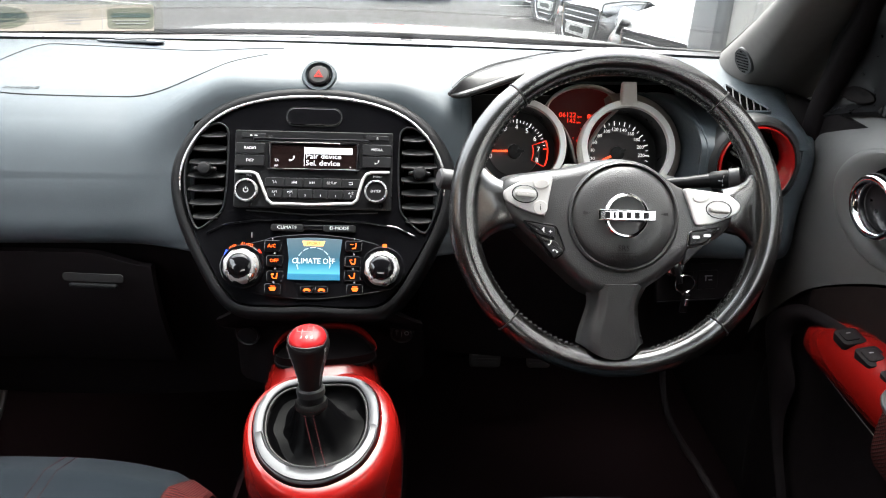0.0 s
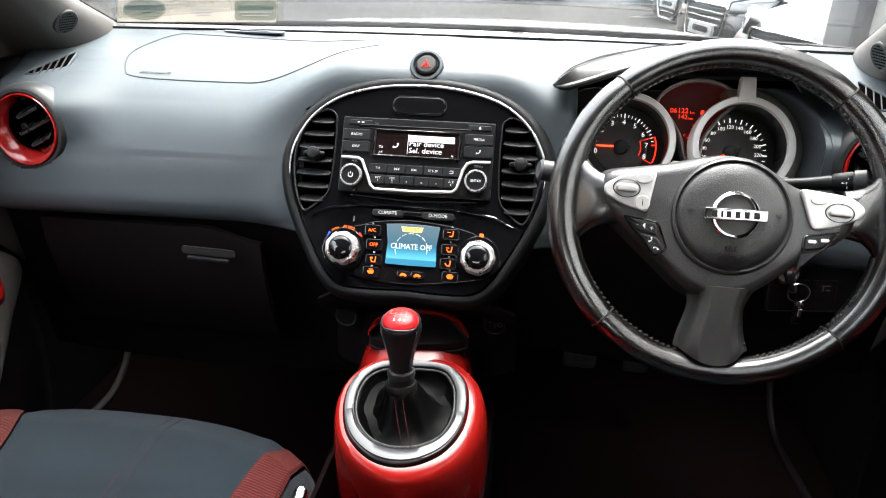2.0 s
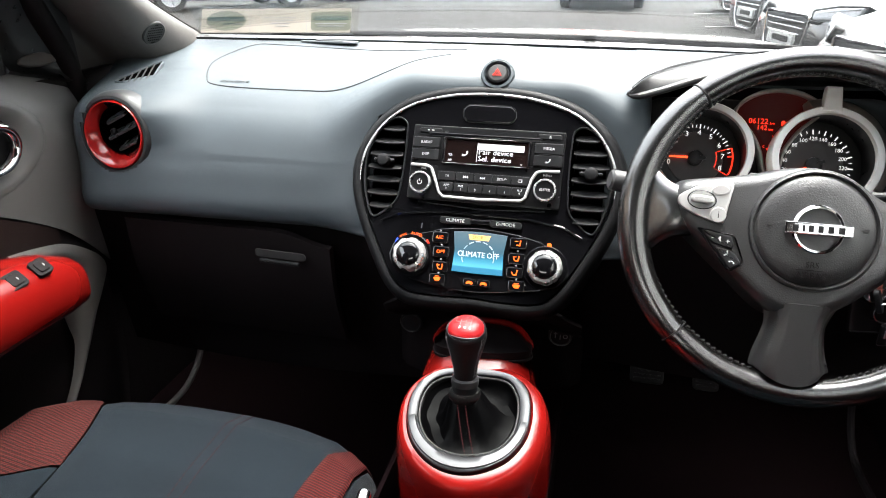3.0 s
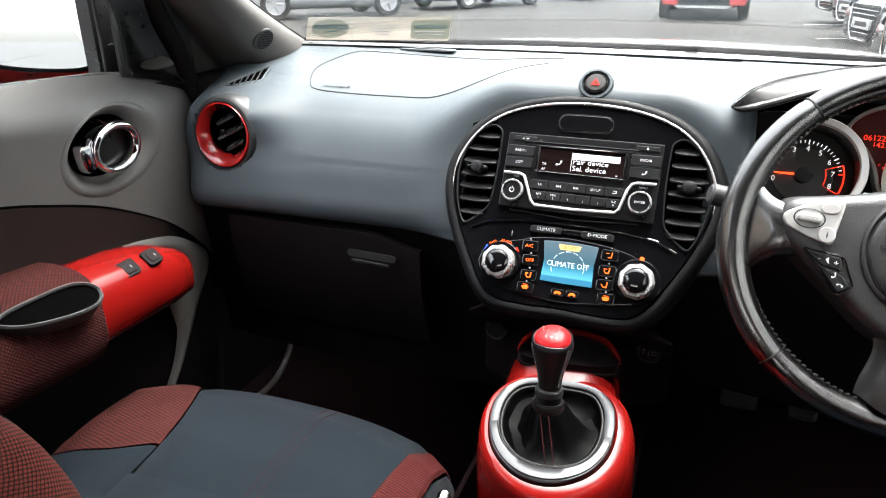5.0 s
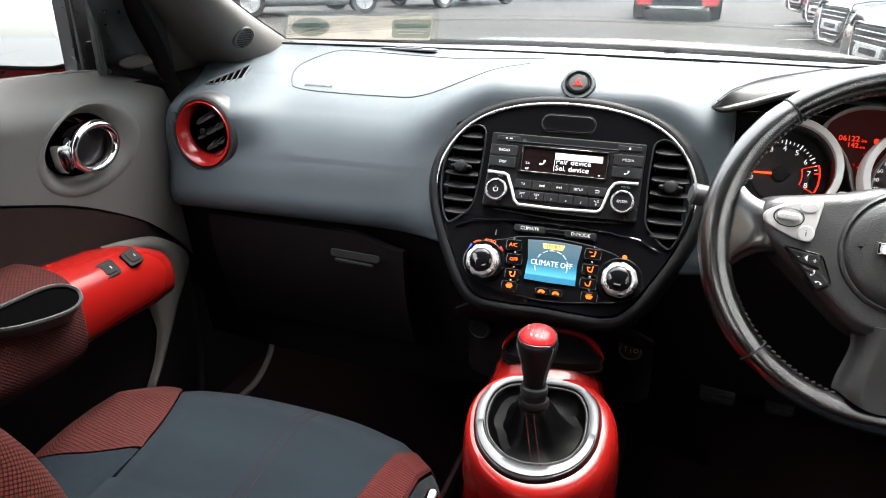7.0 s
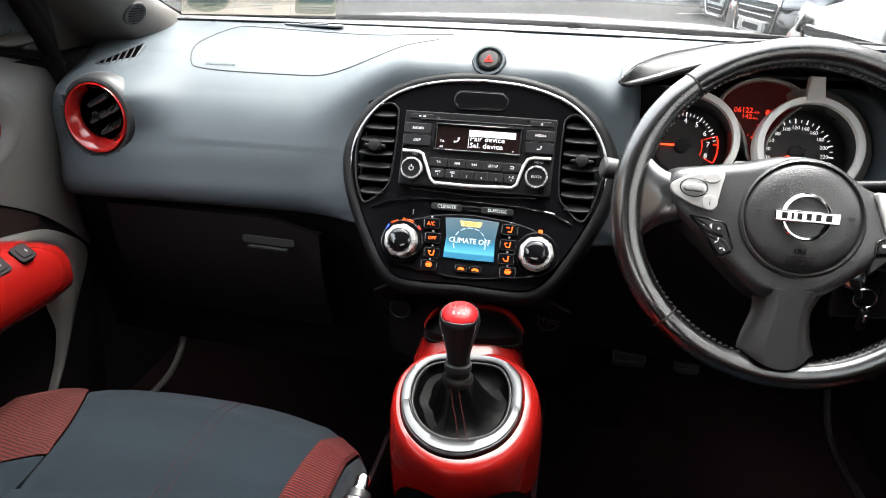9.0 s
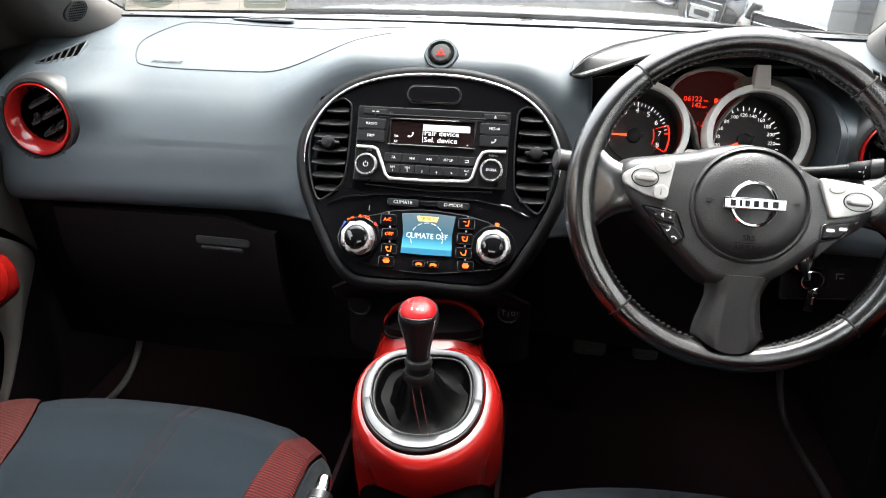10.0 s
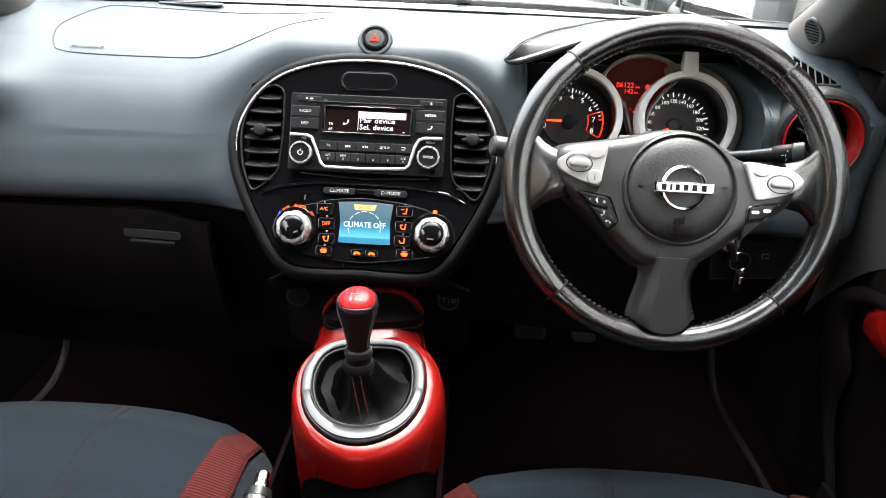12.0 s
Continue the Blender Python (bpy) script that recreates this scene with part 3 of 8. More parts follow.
# switches and ignition beside the column
km = frame_at((0.545, 0.005, 0.775), 12, 8)
panel = part("switch_panel", plate(round_rect(0.135, 0.10, 0.006, 3), km, 0, 0.006, 0.002), DARK, dashboard)
for u, v2 in ((-0.028, 0.020), (0.010, 0.020), (0.010, -0.018), (-0.028, -0.018)):
    part("switch", plate(round_rect(0.032, 0.028, 0.003, 2, u, v2), km, 0.005, 0.0078, 0.0015), DARK, panel)
for u, v2 in ((-0.028, 0.022), (0.010, -0.012)):
    part("switch_symbol", join(bar(km, u, v2, 0.0086, 0.012, 0.0016), bar(km, u - 0.004, v2 - 0.004, 0.0086, 0.0016, 0.007), bar(km, u + 0.003, v2 - 0.006, 0.0086, 0.006, 0.0014)), GREYPRINT, panel)
part("panel_edge", bar(km, -0.02, -0.048, 0.006, 0.09, 0.0018, 0.002), TRIM, panel)
part("shelf_edge", tube([(0.50, -0.015, 0.822), (0.56, -0.012, 0.818), (0.60, 0.0, 0.815)], 0.002), TRIM, dashboard)

key = thing("ignition_key", (0.512, -0.03, 0.768), "metal car key with a split ring in the ignition", "key")
part("lock_barrel", lathe([(0.015, -0.03), (0.016, 0.0), (0.013, 0.004), (0.0, 0.004)], frame_at((0.500, -0.014, 0.785), 20, -10), 24), CHROME, key)
part("key_bow", plate(round_rect(0.012, 0.030, 0.005, 3), frame_at((0.502, -0.030, 0.780), 20, 60), -0.003, 0.003, 0.001), BLACK, key)
part("split_ring", tube([Vector((0.512 + 0.0135 * math.cos(a), -0.034, 0.766 + 0.0135 * math.sin(a))) for a in [2 * math.pi * k / 28 for k in range(28)]], 0.0011, closed=True, up=(0, 1, 0)), CHROME, key)
part("fob", box((0.012, 0.006, 0.030), Matrix.Translation((0.516, -0.034, 0.736)), 0.002), BLACK, key)
part("chain_link", tube([(0.514, -0.034, 0.753), (0.516, -0.036, 0.746)], 0.002), CHROME, key)
part("tag", box((0.006, 0.003, 0.012), Matrix.Translation((0.518, -0.036, 0.738)), 0.001), CHROME, key)

# ---------------------------------------------------------------- centre stack
HALF = [(0.0, 0.046), (0.055, 0.042), (0.105, 0.028), (0.140, 0.004), (0.162, -0.028), (0.171, -0.062), (0.166, -0.100), (0.150, -0.140), (0.130, -0.178), (0.112, -0.207), (0.088, -0.226), (0.045, -0.229)]


def shield(grow=0.0, per=6):
    pts = [Vector(p) for p in HALF] + [Vector((0, -0.2275))] + [Vector((-x, y)) for x, y in reversed(HALF[1:])]
    loop = smooth_loop(pts, per)
    loop.reverse()
    return offset(loop, -grow) if grow else loop


stack = thing("centre_stack", (0, 0, 0.80), "glossy black centre fascia in a grey rounded surround", "dashboard panel")
out0, out1 = shield(0.0), shield(0.024)
rings = []
for g, n in ((0.020, -0.05), (0.018, -0.018), (0.014, -0.005), (0.009, 0.0008), (0.005, 0.0020), (0.001, 0.001), (0.0, -0.006)):
    rings.append([STACK @ Vector((p.x, p.y, n)) for p in (shield(g) if g else out0)])
part("surround", rings_mesh(rings, False, False), TRIM, stack, "grey grained plastic surround")
edge = shield(0.0005)
low = min(range(len(edge)), key=lambda k: edge[k].y)
edge = [p for p in edge[low:] + edge[:low] if p.y > -0.085]
part("bright_edge", tube([STACK @ Vector((p.x, p.y, 0.0012)) for p in edge], [0.0017 * min(1.0, 0.25 + 8 * min(k, len(edge) - 1 - k) / len(edge)) for k in range(len(edge))], seg=8), KNOB, stack, "thin bright edge strip")


def vent_loop(sx):
    """The outline of a centre outlet."""
    pts = [(0.113, 0.002), (0.124, 0.009), (0.138, 0.004), (0.153, -0.013), (0.164, -0.040), (0.166, -0.066), (0.162, -0.096), (0.152, -0.124), (0.143, -0.129), (0.128, -0.117), (0.1155, -0.103), (0.112, -0.080), (0.1105, -0.045), (0.111, -0.015)]
    loop = smooth_loop([(sx * x, y) for x, y in pts], 5)
    if sx > 0:
        loop.reverse()
    return loop


def pierced(outline, holes, m, n0, n1):
    """A flat panel with openings whose walls run from n1 back to n0."""
    bm = bmesh.new()
    edges, walls = [], []
    for pts in [outline] + holes:
        top = [bm.verts.new((p.x, p.y, n1)) for p in pts]
        low = [bm.verts.new((p.x, p.y, n0)) for p in pts]
        walls.append((top, low))
        edges += [bm.edges.new((a, b)) for a, b in zip(top, top[1:] + top[:1])]
    bmesh.ops.triangle_fill(bm, use_beauty=True, use_dissolve=False, edges=edges)
    for top, low in walls:
        for k in range(len(top)):
            bm.faces.new((top[k - 1], top[k], low[k], low[k - 1]))
    bmesh.ops.transform(bm, matrix=m, verts=bm.verts)
    return bm


part("fascia", pierced(shield(-0.002), [offset(vent_loop(-1), 0.0006), offset(vent_loop(1), 0.0006)], STACK, -0.030, -0.001), PIANO, stack, "piano black fascia")
part("top_lid", plate(round_rect(0.070, 0.022, 0.010, 5, -0.001, 0.020), STACK, -0.001, 0.0012, 0.0008), PIANO, stack)
part("lid_edge", hoop(round_rect(0.073, 0.025, 0.0115, 5, -0.001, 0.020), STACK, 0.0008, -0.001, 0.0004, 0.0002), RUBBER, stack)
part("silver_line", tube([STACK @ Vector((-0.085, -0.1045, 0.0)), STACK @ Vector((0.0, -0.1090, 0.0)), STACK @ Vector((0.085, -0.1045, 0.0))], 0.0009), SILVER, stack)
part("crease", tube([STACK @ Vector(p) for p in ((-0.135, -0.135, 0.0), (-0.11, -0.123, 0.001), (-0.07, -0.117, 0.001), (0.0, -0.115, 0.001), (0.07, -0.117, 0.001), (0.11, -0.123, 0.001), (0.135, -0.135, 0.0))], 0.0012), PIANO, stack)


def side_vent(sx):
    """A tall centre outlet with a thin bright rim, seven vanes and a thumb wheel."""
    c = STACK @ Vector((sx * 0.139, -0.055, 0))
    v = thing("centre_air_vent", c, "tall black air vent with horizontal vanes and thin bright rim", "air vent", "centre vents beside the radio")
    loop = vent_loop(sx)
    part("rim", hoop(offset(loop, -0.001), STACK, 0.0024, -0.002, 0.0016, 0.0008), SILVER, v, "thin bright rim")
    # Well floor blacked out in place of the shade behind the vanes.
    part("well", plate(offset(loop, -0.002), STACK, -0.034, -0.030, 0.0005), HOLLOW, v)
    for k in range(7):
        y = -0.004 - 0.0178 * k
        xs = [p.x for p in loop if abs(p.y - y) < 0.0075]
        a, b = min(xs), max(xs)
        w, cx = (b - a) - 0.008, (a + b) / 2
        vm = STACK @ Matrix.Translation((cx, y - 0.002, -0.0035)) @ Matrix.Rotation(radians(-50), 4, "X")
        lens = [(-w / 2, -0.0050), (-w * 0.3, -0.0072), (0.0, -0.0080), (w * 0.3, -0.0072), (w / 2, -0.0050), (w / 2, 0.004), (w * 0.30, 0.0085), (0.0, 0.010), (-w * 0.30, 0.0085), (-w / 2, 0.004)]
        part("vane", plate(lens, vm, -0.0010, 0.0012, 0.0008), VANE, v)
    for k in range(7):
        y = 0.004 - 0.0178 * k
        xs = [sx * p.x for p in loop if abs(p.y - y) < 0.0075]
        part("louvre", box((0.0012, 0.010, 0.014), STACK @ Matrix.Translation((sx * (min(xs) + 0.006), y - 0.009, -0.020)), 0.0004), VANE, v)
    part("thumb_wheel", lathe([(0.0085, -0.004), (0.009, 0.004), (0.0075, 0.0075), (0.0055, 0.0085), (0.0, 0.0085)], STACK @ Matrix.Translation((sx * 0.139, -0.052, 0.003)), 24), VANE, v)
    part("thumb_spoke", box((0.030, 0.005, 0.006), STACK @ Matrix.Translation((sx * 0.139, -0.052, 0.003)), 0.0015), VANE, v)
    return v


side_vent(-1)
side_vent(1)

# ---------------------------------------------------------------- radio
radio = thing("car_radio", STACK @ Vector((0, -0.05, 0)), "black car radio with a small monochrome display and silver trim", "radio")
part("faceplate", plate(round_rect(0.204, 0.1005, 0.002, 3, 0.001, -0.0505), STACK, -0.002, 0.0050, 0.0012), BLACK, radio)
part("slot_bar", plate(round_rect(0.150, 0.0035, 0.001, 2, -0.003, -0.0118), STACK, 0.0045, 0.0062, 0.0005), PIANO, radio, "disc slot")
part("slot_edge", bar(STACK, 0.0, -0.0142, 0.0052, 0.150, 0.0008, 0.0006), SILVER, radio)


def key_cap(name, u, v, w, h, words="", size=0.0052, mat=None, wmat=None, lift=0.0085, dy=0.0):
    cap = part(name, plate(round_rect(w, h, 0.0012, 2, u, v), STACK, 0.004, lift, 0.0008), mat or BUTTON, radio)
    if words:
        lines = words.split("|")
        bms = [letters(t, size, STACK, u, v + dy + (len(lines) - 1) * size * 0.42 - i * size * 0.85, lift + 0.0001) for i, t in enumerate(lines)]
        part("lettering", join(*bms), wmat or PRINT, cap)
    return cap


key_cap("small_button", -0.077, -0.0075, 0.031, 0.0065, "", lift=0.0062)
part("lettering", join(bar(STACK, -0.080, -0.0075, 0.0063, 0.003, 0.0016), bar(STACK, -0.074, -0.0075, 0.0063, 0.004, 0.0016)), PRINT, radio)
part("disc_mark", join(letters("CD", 0.0036, STACK, -0.0555, -0.0085, 0.0052)), GREYPRINT, radio)
key_cap("eject_button", 0.083, -0.0075, 0.030, 0.0065, "", lift=0.0062)
part("eject_symbol", join(plate([Vector((0.0815, -0.0078)), Vector((0.0845, -0.0078)), Vector((0.083, -0.0055))], STACK, 0.006, 0.0065, 0.0001), bar(STACK, 0.083, -0.0088, 0.0062, 0.003, 0.0007)), PRINT, radio)
key_cap("radio_button", -0.0805, -0.0245, 0.037, 0.0140, "RADIO", 0.0050)
key_cap("display_button", -0.0805, -0.0405, 0.037, 0.0140, "DISP", 0.0050)
key_cap("media_button", 0.0830, -0.0235, 0.037, 0.0140, "MEDIA", 0.0050)
tel = key_cap("telephone_button", 0.0830, -0.0395, 0.037, 0.0140)


def handset(m, u, v, n, size, turn=0):
    """A telephone handset mark."""
    pts = [Vector((math.cos(a), math.sin(a))) for a in [radians(k) for k in range(200, 341, 20)]]
    path = [m @ Matrix.Translation((u, v, n)) @ Matrix.Rotation(radians(turn), 4, "Z") @ Vector((p.x * size, p.y * size + size * 0.5, 0)) for p in pts]
    r = [size * 0.34, size * 0.30] + [size * 0.15] * (len(path) - 4) + [size * 0.30, size * 0.34]
    return tube(path, r, seg=6, flat=0.25, up=m.to_3x3() @ Vector((0, 0, 1)))


part("handset_symbol", handset(STACK, 0.083, -0.0395, 0.0088, 0.0034, 40), PRINT, tel)
part("button_gap", bar(STACK, -0.078, -0.0325, 0.0086, 0.026, 0.0009), SILVER, radio, "thin bright line")
part("button_gap", bar(STACK, 0.083, -0.0315, 0.0086, 0.026, 0.0009), SILVER, radio, "thin bright line")
lcd = part("display", plate(round_rect(0.113, 0.0325, 0.002, 3, 0.0012, -0.0338), STACK, 0.003, 0.0070, 0.0006), LCDDARK, radio, "dark display glass")
part("display_bezel", hoop(round_rect(0.1175, 0.0365, 0.003, 3, 0.0012, -0.0338), STACK, 0.0022, 0.003, 0.0090, 0.0008), PIANO, lcd)
part("bezel_line", join(bar(STACK, -0.0545, -0.0335, 0.0080, 0.0011, 0.0315), bar(STACK, 0.0575, -0.0335, 0.0080, 0.0011, 0.0315), bar(STACK, 0.0015, -0.0513, 0.0080, 0.1120, 0.0012)), SILVER, lcd, "bright display edge")
part("header_bar", plate(round_rect(0.0615, 0.0086, 0.0004, 1, 0.0205, -0.0262), STACK, 0.0068, 0.0073, 0.0001), LCDWHITE, lcd)
part("divider", bar(STACK, -0.0108, -0.0338, 0.0070, 0.0006, 0.0265, 0.0003), LCDWHITE, lcd)
part("lettering", join(letters("Pair device", 0.0098, STACK, -0.0092, -0.0334, 0.0072, align="LEFT", stretch=1.08), letters("Sel. device", 0.0098, STACK, -0.0092, -0.0424, 0.0072, align="LEFT", stretch=1.08)), LCDWHITE, lcd, "white display words")
part("lettering", join(letters("TA", 0.0046, STACK, -0.0465, -0.0395, 0.0072), letters("AF", 0.0046, STACK, -0.0468, -0.0465, 0.0072)), LCDWHITE, lcd)
part("handset_symbol", handset(STACK, -0.027, -0.0365, 0.0073, 0.0042, 40), LCDWHITE, lcd)
part("arrow_symbol", plate([Vector((0.0475, -0.0462)), Vector((0.0490, -0.0480)), Vector((0.0505, -0.0462))], STACK, 0.007, 0.0074, 0.0001), LCDWHITE, lcd)

# silver strap round the keypad
strap = [(-0.0985, -0.0555), (-0.0765, -0.0560), (-0.0705, -0.0585), (-0.0640, -0.0730), (-0.0570, -0.0905), (-0.0510, -0.0960), (0.0, -0.0965), (0.0530, -0.0940), (0.0585, -0.0890), (0.0650, -0.0640), (0.0700, -0.0555), (0.0770, -0.0530), (0.0995, -0.0525)]
path = [STACK @ Vector((x, y, 0.0075)) for x, y in strap]
part("silver_strap", tube(path, 0.0021, seg=8, flat=0.9, up=STACK.to_3x3() @ Vector((0, 0, 1))), BRIGHT, radio, "satin silver strap")
for k, t in enumerate(("TA", "prev", "next", "SETUP", "back")):
    u = -0.0480 + 0.0245 * k
    cap = part("preset_button", plate(round_rect(0.0238, 0.0118, 0.001, 2, u, -0.0680 - 0.0004 * k * 0), STACK, 0.004, 0.0078, 0.0007), BUTTON, radio)
    if t in ("TA", "SETUP"):
        part("lettering", letters(t, 0.0046, STACK, u, -0.068, 0.0079), PRINT, cap)
    elif t == "back":
        part("lettering", join(bar(STACK, u, -0.0665, 0.0079, 0.005, 0.0008), bar(STACK, u + 0.0022, -0.068, 0.0079, 0.0008, 0.003), bar(STACK, u, -0.0695, 0.0079, 0.005, 0.0008)), PRINT, cap)
    else:
        sg = -1 if t == "prev" else 1
        bms = [plate([Vector((u + sg * (0.0030 * o - 0.0015), -0.068)), Vector((u + sg * (0.0030 * o - 0.0040), -0.0663)), Vector((u + sg * (0.0030 * o - 0.0040), -0.0697))], STACK, 0.0075, 0.0081, 0.0001) for o in (0, 1)]
        part("lettering", join(*bms, bar(STACK, u + sg * 0.0020, -0.068, 0.0079, 0.0007, 0.0034)), PRINT, cap)
for k, t in enumerate(("RPT|1", "MIX|2", "3", "4", "5", "A-Z|6")):
    u = -0.0475 + 0.0196 * k
    cap = part("preset_button", plate(round_rect(0.0188, 0.0118, 0.001, 2, u, -0.0825), STACK, 0.004, 0.0078, 0.0007), BUTTON, radio)
    ls = t.split("|")
    part("lettering", join(*[letters(s_, 0.0042, STACK, u, -0.0825 + (0.0018 if len(ls) > 1 and i == 0 else -0.0022), 0.0079) for i, s_ in enumerate(ls)]), PRINT, cap)
for u, v, word, top in ((-0.0825, -0.0800, "", "VOL"), (0.0832, -0.0785, "ENTER", "MENU")):
    km = STACK @ Matrix.Translation((u, v, 0.004))
    knob = part("knob", lathe([(0.0145, 0.0), (0.0142, 0.010), (0.0128, 0.0125), (0.0118, 0.0125), (0.0112, 0.0118), (0.0, 0.0118)], km, 36), BLACK, radio, "black rotary knob")
    part("knob_ring", lathe([(0.0148, 0.008), (0.0148, 0.0115), (0.0138, 0.0132), (0.0122, 0.0132), (0.0122, 0.008)], km, 36), KNOB, knob, "bright knob ring")
    if word:
        part("lettering", letters(word, 0.0046, km, 0, 0, 0.012), PRINT, knob)
    else:
        ring = [km @ Vector((0.0030 * math.cos(radians(a)), 0.0030 * math.sin(radians(a)), 0.0121)) for a in range(125, 416, 18)]
        part("power_symbol", join(tube(ring, 0.0005, seg=5), bar(km, 0, 0.0028, 0.012, 0.0008, 0.0036)), PRINT, knob)
    part("lettering", letters(top, 0.0042, STACK, u + 0.001, v + 0.0205, 0.0051), PRINT, radio)

# ---------------------------------------------------------------- climate panel
clim = thing("climate_panel", STACK @ Vector((0.004, -0.17, 0)), "black climate control panel with lit blue screen and two knobs", "climate control")
wing = smooth_loop([(-0.045, -0.138), (-0.062, -0.143), (-0.085, -0.150), (-0.112, -0.168), (-0.116, -0.183), (-0.100, -0.203), (-0.060, -0.214), (0.0, -0.219), (0.062, -0.212), (0.105, -0.203), (0.122, -0.186), (0.118, -0.168), (0.090, -0.148), (0.068, -0.141), (0.045, -0.137), (0.0, -0.134)], 5)
part("panel", plate(list(wing), STACK, -0.002, 0.0016, 0.001), PIANO, clim)
for u, w in ((-0.031, "CLIMATE"), (0.0365, "D-MODE")):
    cap = part("mode_button", plate(round_rect(0.042, 0.0088, 0.003, 3, u, -0.1262), STACK, -0.001, 0.0040, 0.0009), BUTTON, clim)
    part("lettering", letters(w, 0.0064, STACK, u, -0.1262, 0.0041), PRINT, cap)
part("centre_slot", plate(round_rect(0.026, 0.0060, 0.001, 2, 0.003, -0.1255), STACK, -0.001, 0.0020, 0.0005), PIANO, clim)
part("slot_line", bar(STACK, 0.003, -0.1240, 0.002, 0.026, 0.0006), SILVER, clim)
tft_loop = [Vector((-0.0345, -0.1400))] + [Vector((-0.0345 + 0.0715 * k / 8, -0.1400 + 0.0018 * math.sin(math.pi * k / 8))) for k in range(1, 8)] + [Vector((0.0370, -0.1400)), Vector((0.0340, -0.165)), Vector((0.0352, -0.1925)), Vector((0.0, -0.1932)), Vector((-0.0325, -0.1925)), Vector((-0.0310, -0.165))]
tft_loop = [p + Vector((0.0035, -0.0006)) for p in reversed(tft_loop)]
tft = part("screen", plate(tft_loop, STACK, 0.001, 0.0035, 0.0004), SCREEN, clim, "lit blue climate screen")
part("sport_badge", plate([Vector((-0.0085, -0.1498)), Vector((0.0165, -0.1498)), Vector((0.0190, -0.1428)), Vector((-0.0110, -0.1428))], STACK, 0.0034, 0.0038, 0.0001), glow("amber_badge", (1.0, 0.52, 0.18), 0.16), tft)
part("lettering", letters("SPORT", 0.0062, STACK, 0.004, -0.1464, 0.0040), glow("amber_word", (0.6, 0.12, 0.01), 0.03), tft)
part("lettering", letters("CLIMATE OFF", 0.0100, STACK, 0.0045, -0.1692, 0.0040, stretch=0.92), LCDWHITE, tft, "white screen words")
arcs = []
for k in range(9):
    a0, a1 = 205 - k * 25.5, 205 - k * 25.5 - 19
    arcs.append(tube([STACK @ Vector((0.0045 + 0.0215 * math.cos(radians(a)), -0.1715 + 0.0200 * math.sin(radians(a)), 0.0037)) for a in (a0, (a0 + a1) / 2, a1)], 0.0007, seg=5))
part("dial_marks", join(*arcs), glow("pale_marks", (0.65, 0.8, 0.9), 0.05), tft)


def climate_knob(u, v):
    km = STACK @ Matrix.Translation((u, v, 0.0))
    base = part("knob_base", lathe([(0.0290, 0.0), (0.0290, 0.003), (0.0270, 0.006), (0.0, 0.006)], km, 40), PIANO, clim)
    seg = 48
    rings = []
    for r, n, w in ((0.0215, 0.004, 0), (0.0225, 0.010, 0.02), (0.0220, 0.016, 0.03), (0.0195, 0.0205, 0.02), (0.0165, 0.0215, 0), (0.0150, 0.0200, 0)):
        rings.append([km @ Vector((r * (1 + w * math.cos(9 * 2 * math.pi * k / seg)) * math.cos(2 * math.pi * k / seg), r * (1 + w * math.cos(9 * 2 * math.pi * k / seg)) * math.sin(2 * math.pi * k / seg), n)) for k in range(seg)])
    knob = part("knob", rings_mesh(rings), KNOB, base, "scalloped silver knob")
    part("knob_cap", lathe([(0.0152, 0.019), (0.0150, 0.0215), (0.0120, 0.0235), (0.006, 0.0245), (0.0, 0.0248)], km, 36), PIANO, base, "glossy black knob centre")


climate_knob(-0.0862, -0.1775)
climate_knob(0.0932, -0.1770)
for k, w in enumerate(("A/C", "OFF")):
    cap = part("button", plate(round_rect(0.022, 0.0150, 0.003, 3, -0.0485 + 0.003 * k, -0.1505 - 0.0190 * k), STACK, 0.001, 0.0042, 0.001), PIANO, clim)
    part("lettering", letters(w, 0.0066, STACK, -0.0495 + 0.0035 * k, -0.1505 - 0.0190 * k, 0.0043), ORANGE, cap, "lit orange words")


def seat_symbol(u, v, kind):
    """A lit pictogram of air over a seat or a pane, from a few strokes."""
    n = 0.0043
    if kind == "pane":
        return join(plate([Vector((u - 0.0060, v + 0.0022)), Vector((u - 0.0035, v - 0.0028)), Vector((u + 0.0035, v - 0.0028)), Vector((u + 0.0060, v + 0.0022)), Vector((u, v + 0.0038))][::1], STACK, n, n + 0.0004, 0.0001), bar(STACK, u, v + 0.0048, n, 0.008, 0.0009))
    if kind == "car":
        return join(plate([Vector((u - 0.0060, v - 0.0018)), Vector((u + 0.0060, v - 0.0018)), Vector((u + 0.0052, v + 0.0002)), Vector((u + 0.0022, v + 0.0022)), Vector((u - 0.0025, v + 0.0022)), Vector((u - 0.0045, v + 0.0002))], STACK, n, n + 0.0004, 0.0001), bar(STACK, u - 0.0035, v - 0.0022, n, 0.0026, 0.0018), bar(STACK, u + 0.0035, v - 0.0022, n, 0.0026, 0.0018))
    strokes = [bar(STACK, u + 0.0030, v - 0.0005, n, 0.0018, 0.0065, turn=-12), bar(STACK, u + 0.0005, v - 0.0032, n, 0.0062, 0.0018), bar(STACK, u + 0.0036, v + 0.0042, n, 0.0024, 0.0022)]
    if kind in ("face", "both"):
        strokes.append(bar(STACK, u - 0.0030, v + 0.0030, n, 0.0055, 0.0012))
    if kind in ("feet", "both", "mix"):
        strokes.append(bar(STACK, u - 0.0036, v - 0.0008, n, 0.0014, 0.0050, turn=30))
    if kind == "mix":
        strokes.append(bar(STACK, u - 0.0035, v + 0.0030, n, 0.0050, 0.0026))
    return join(*strokes)


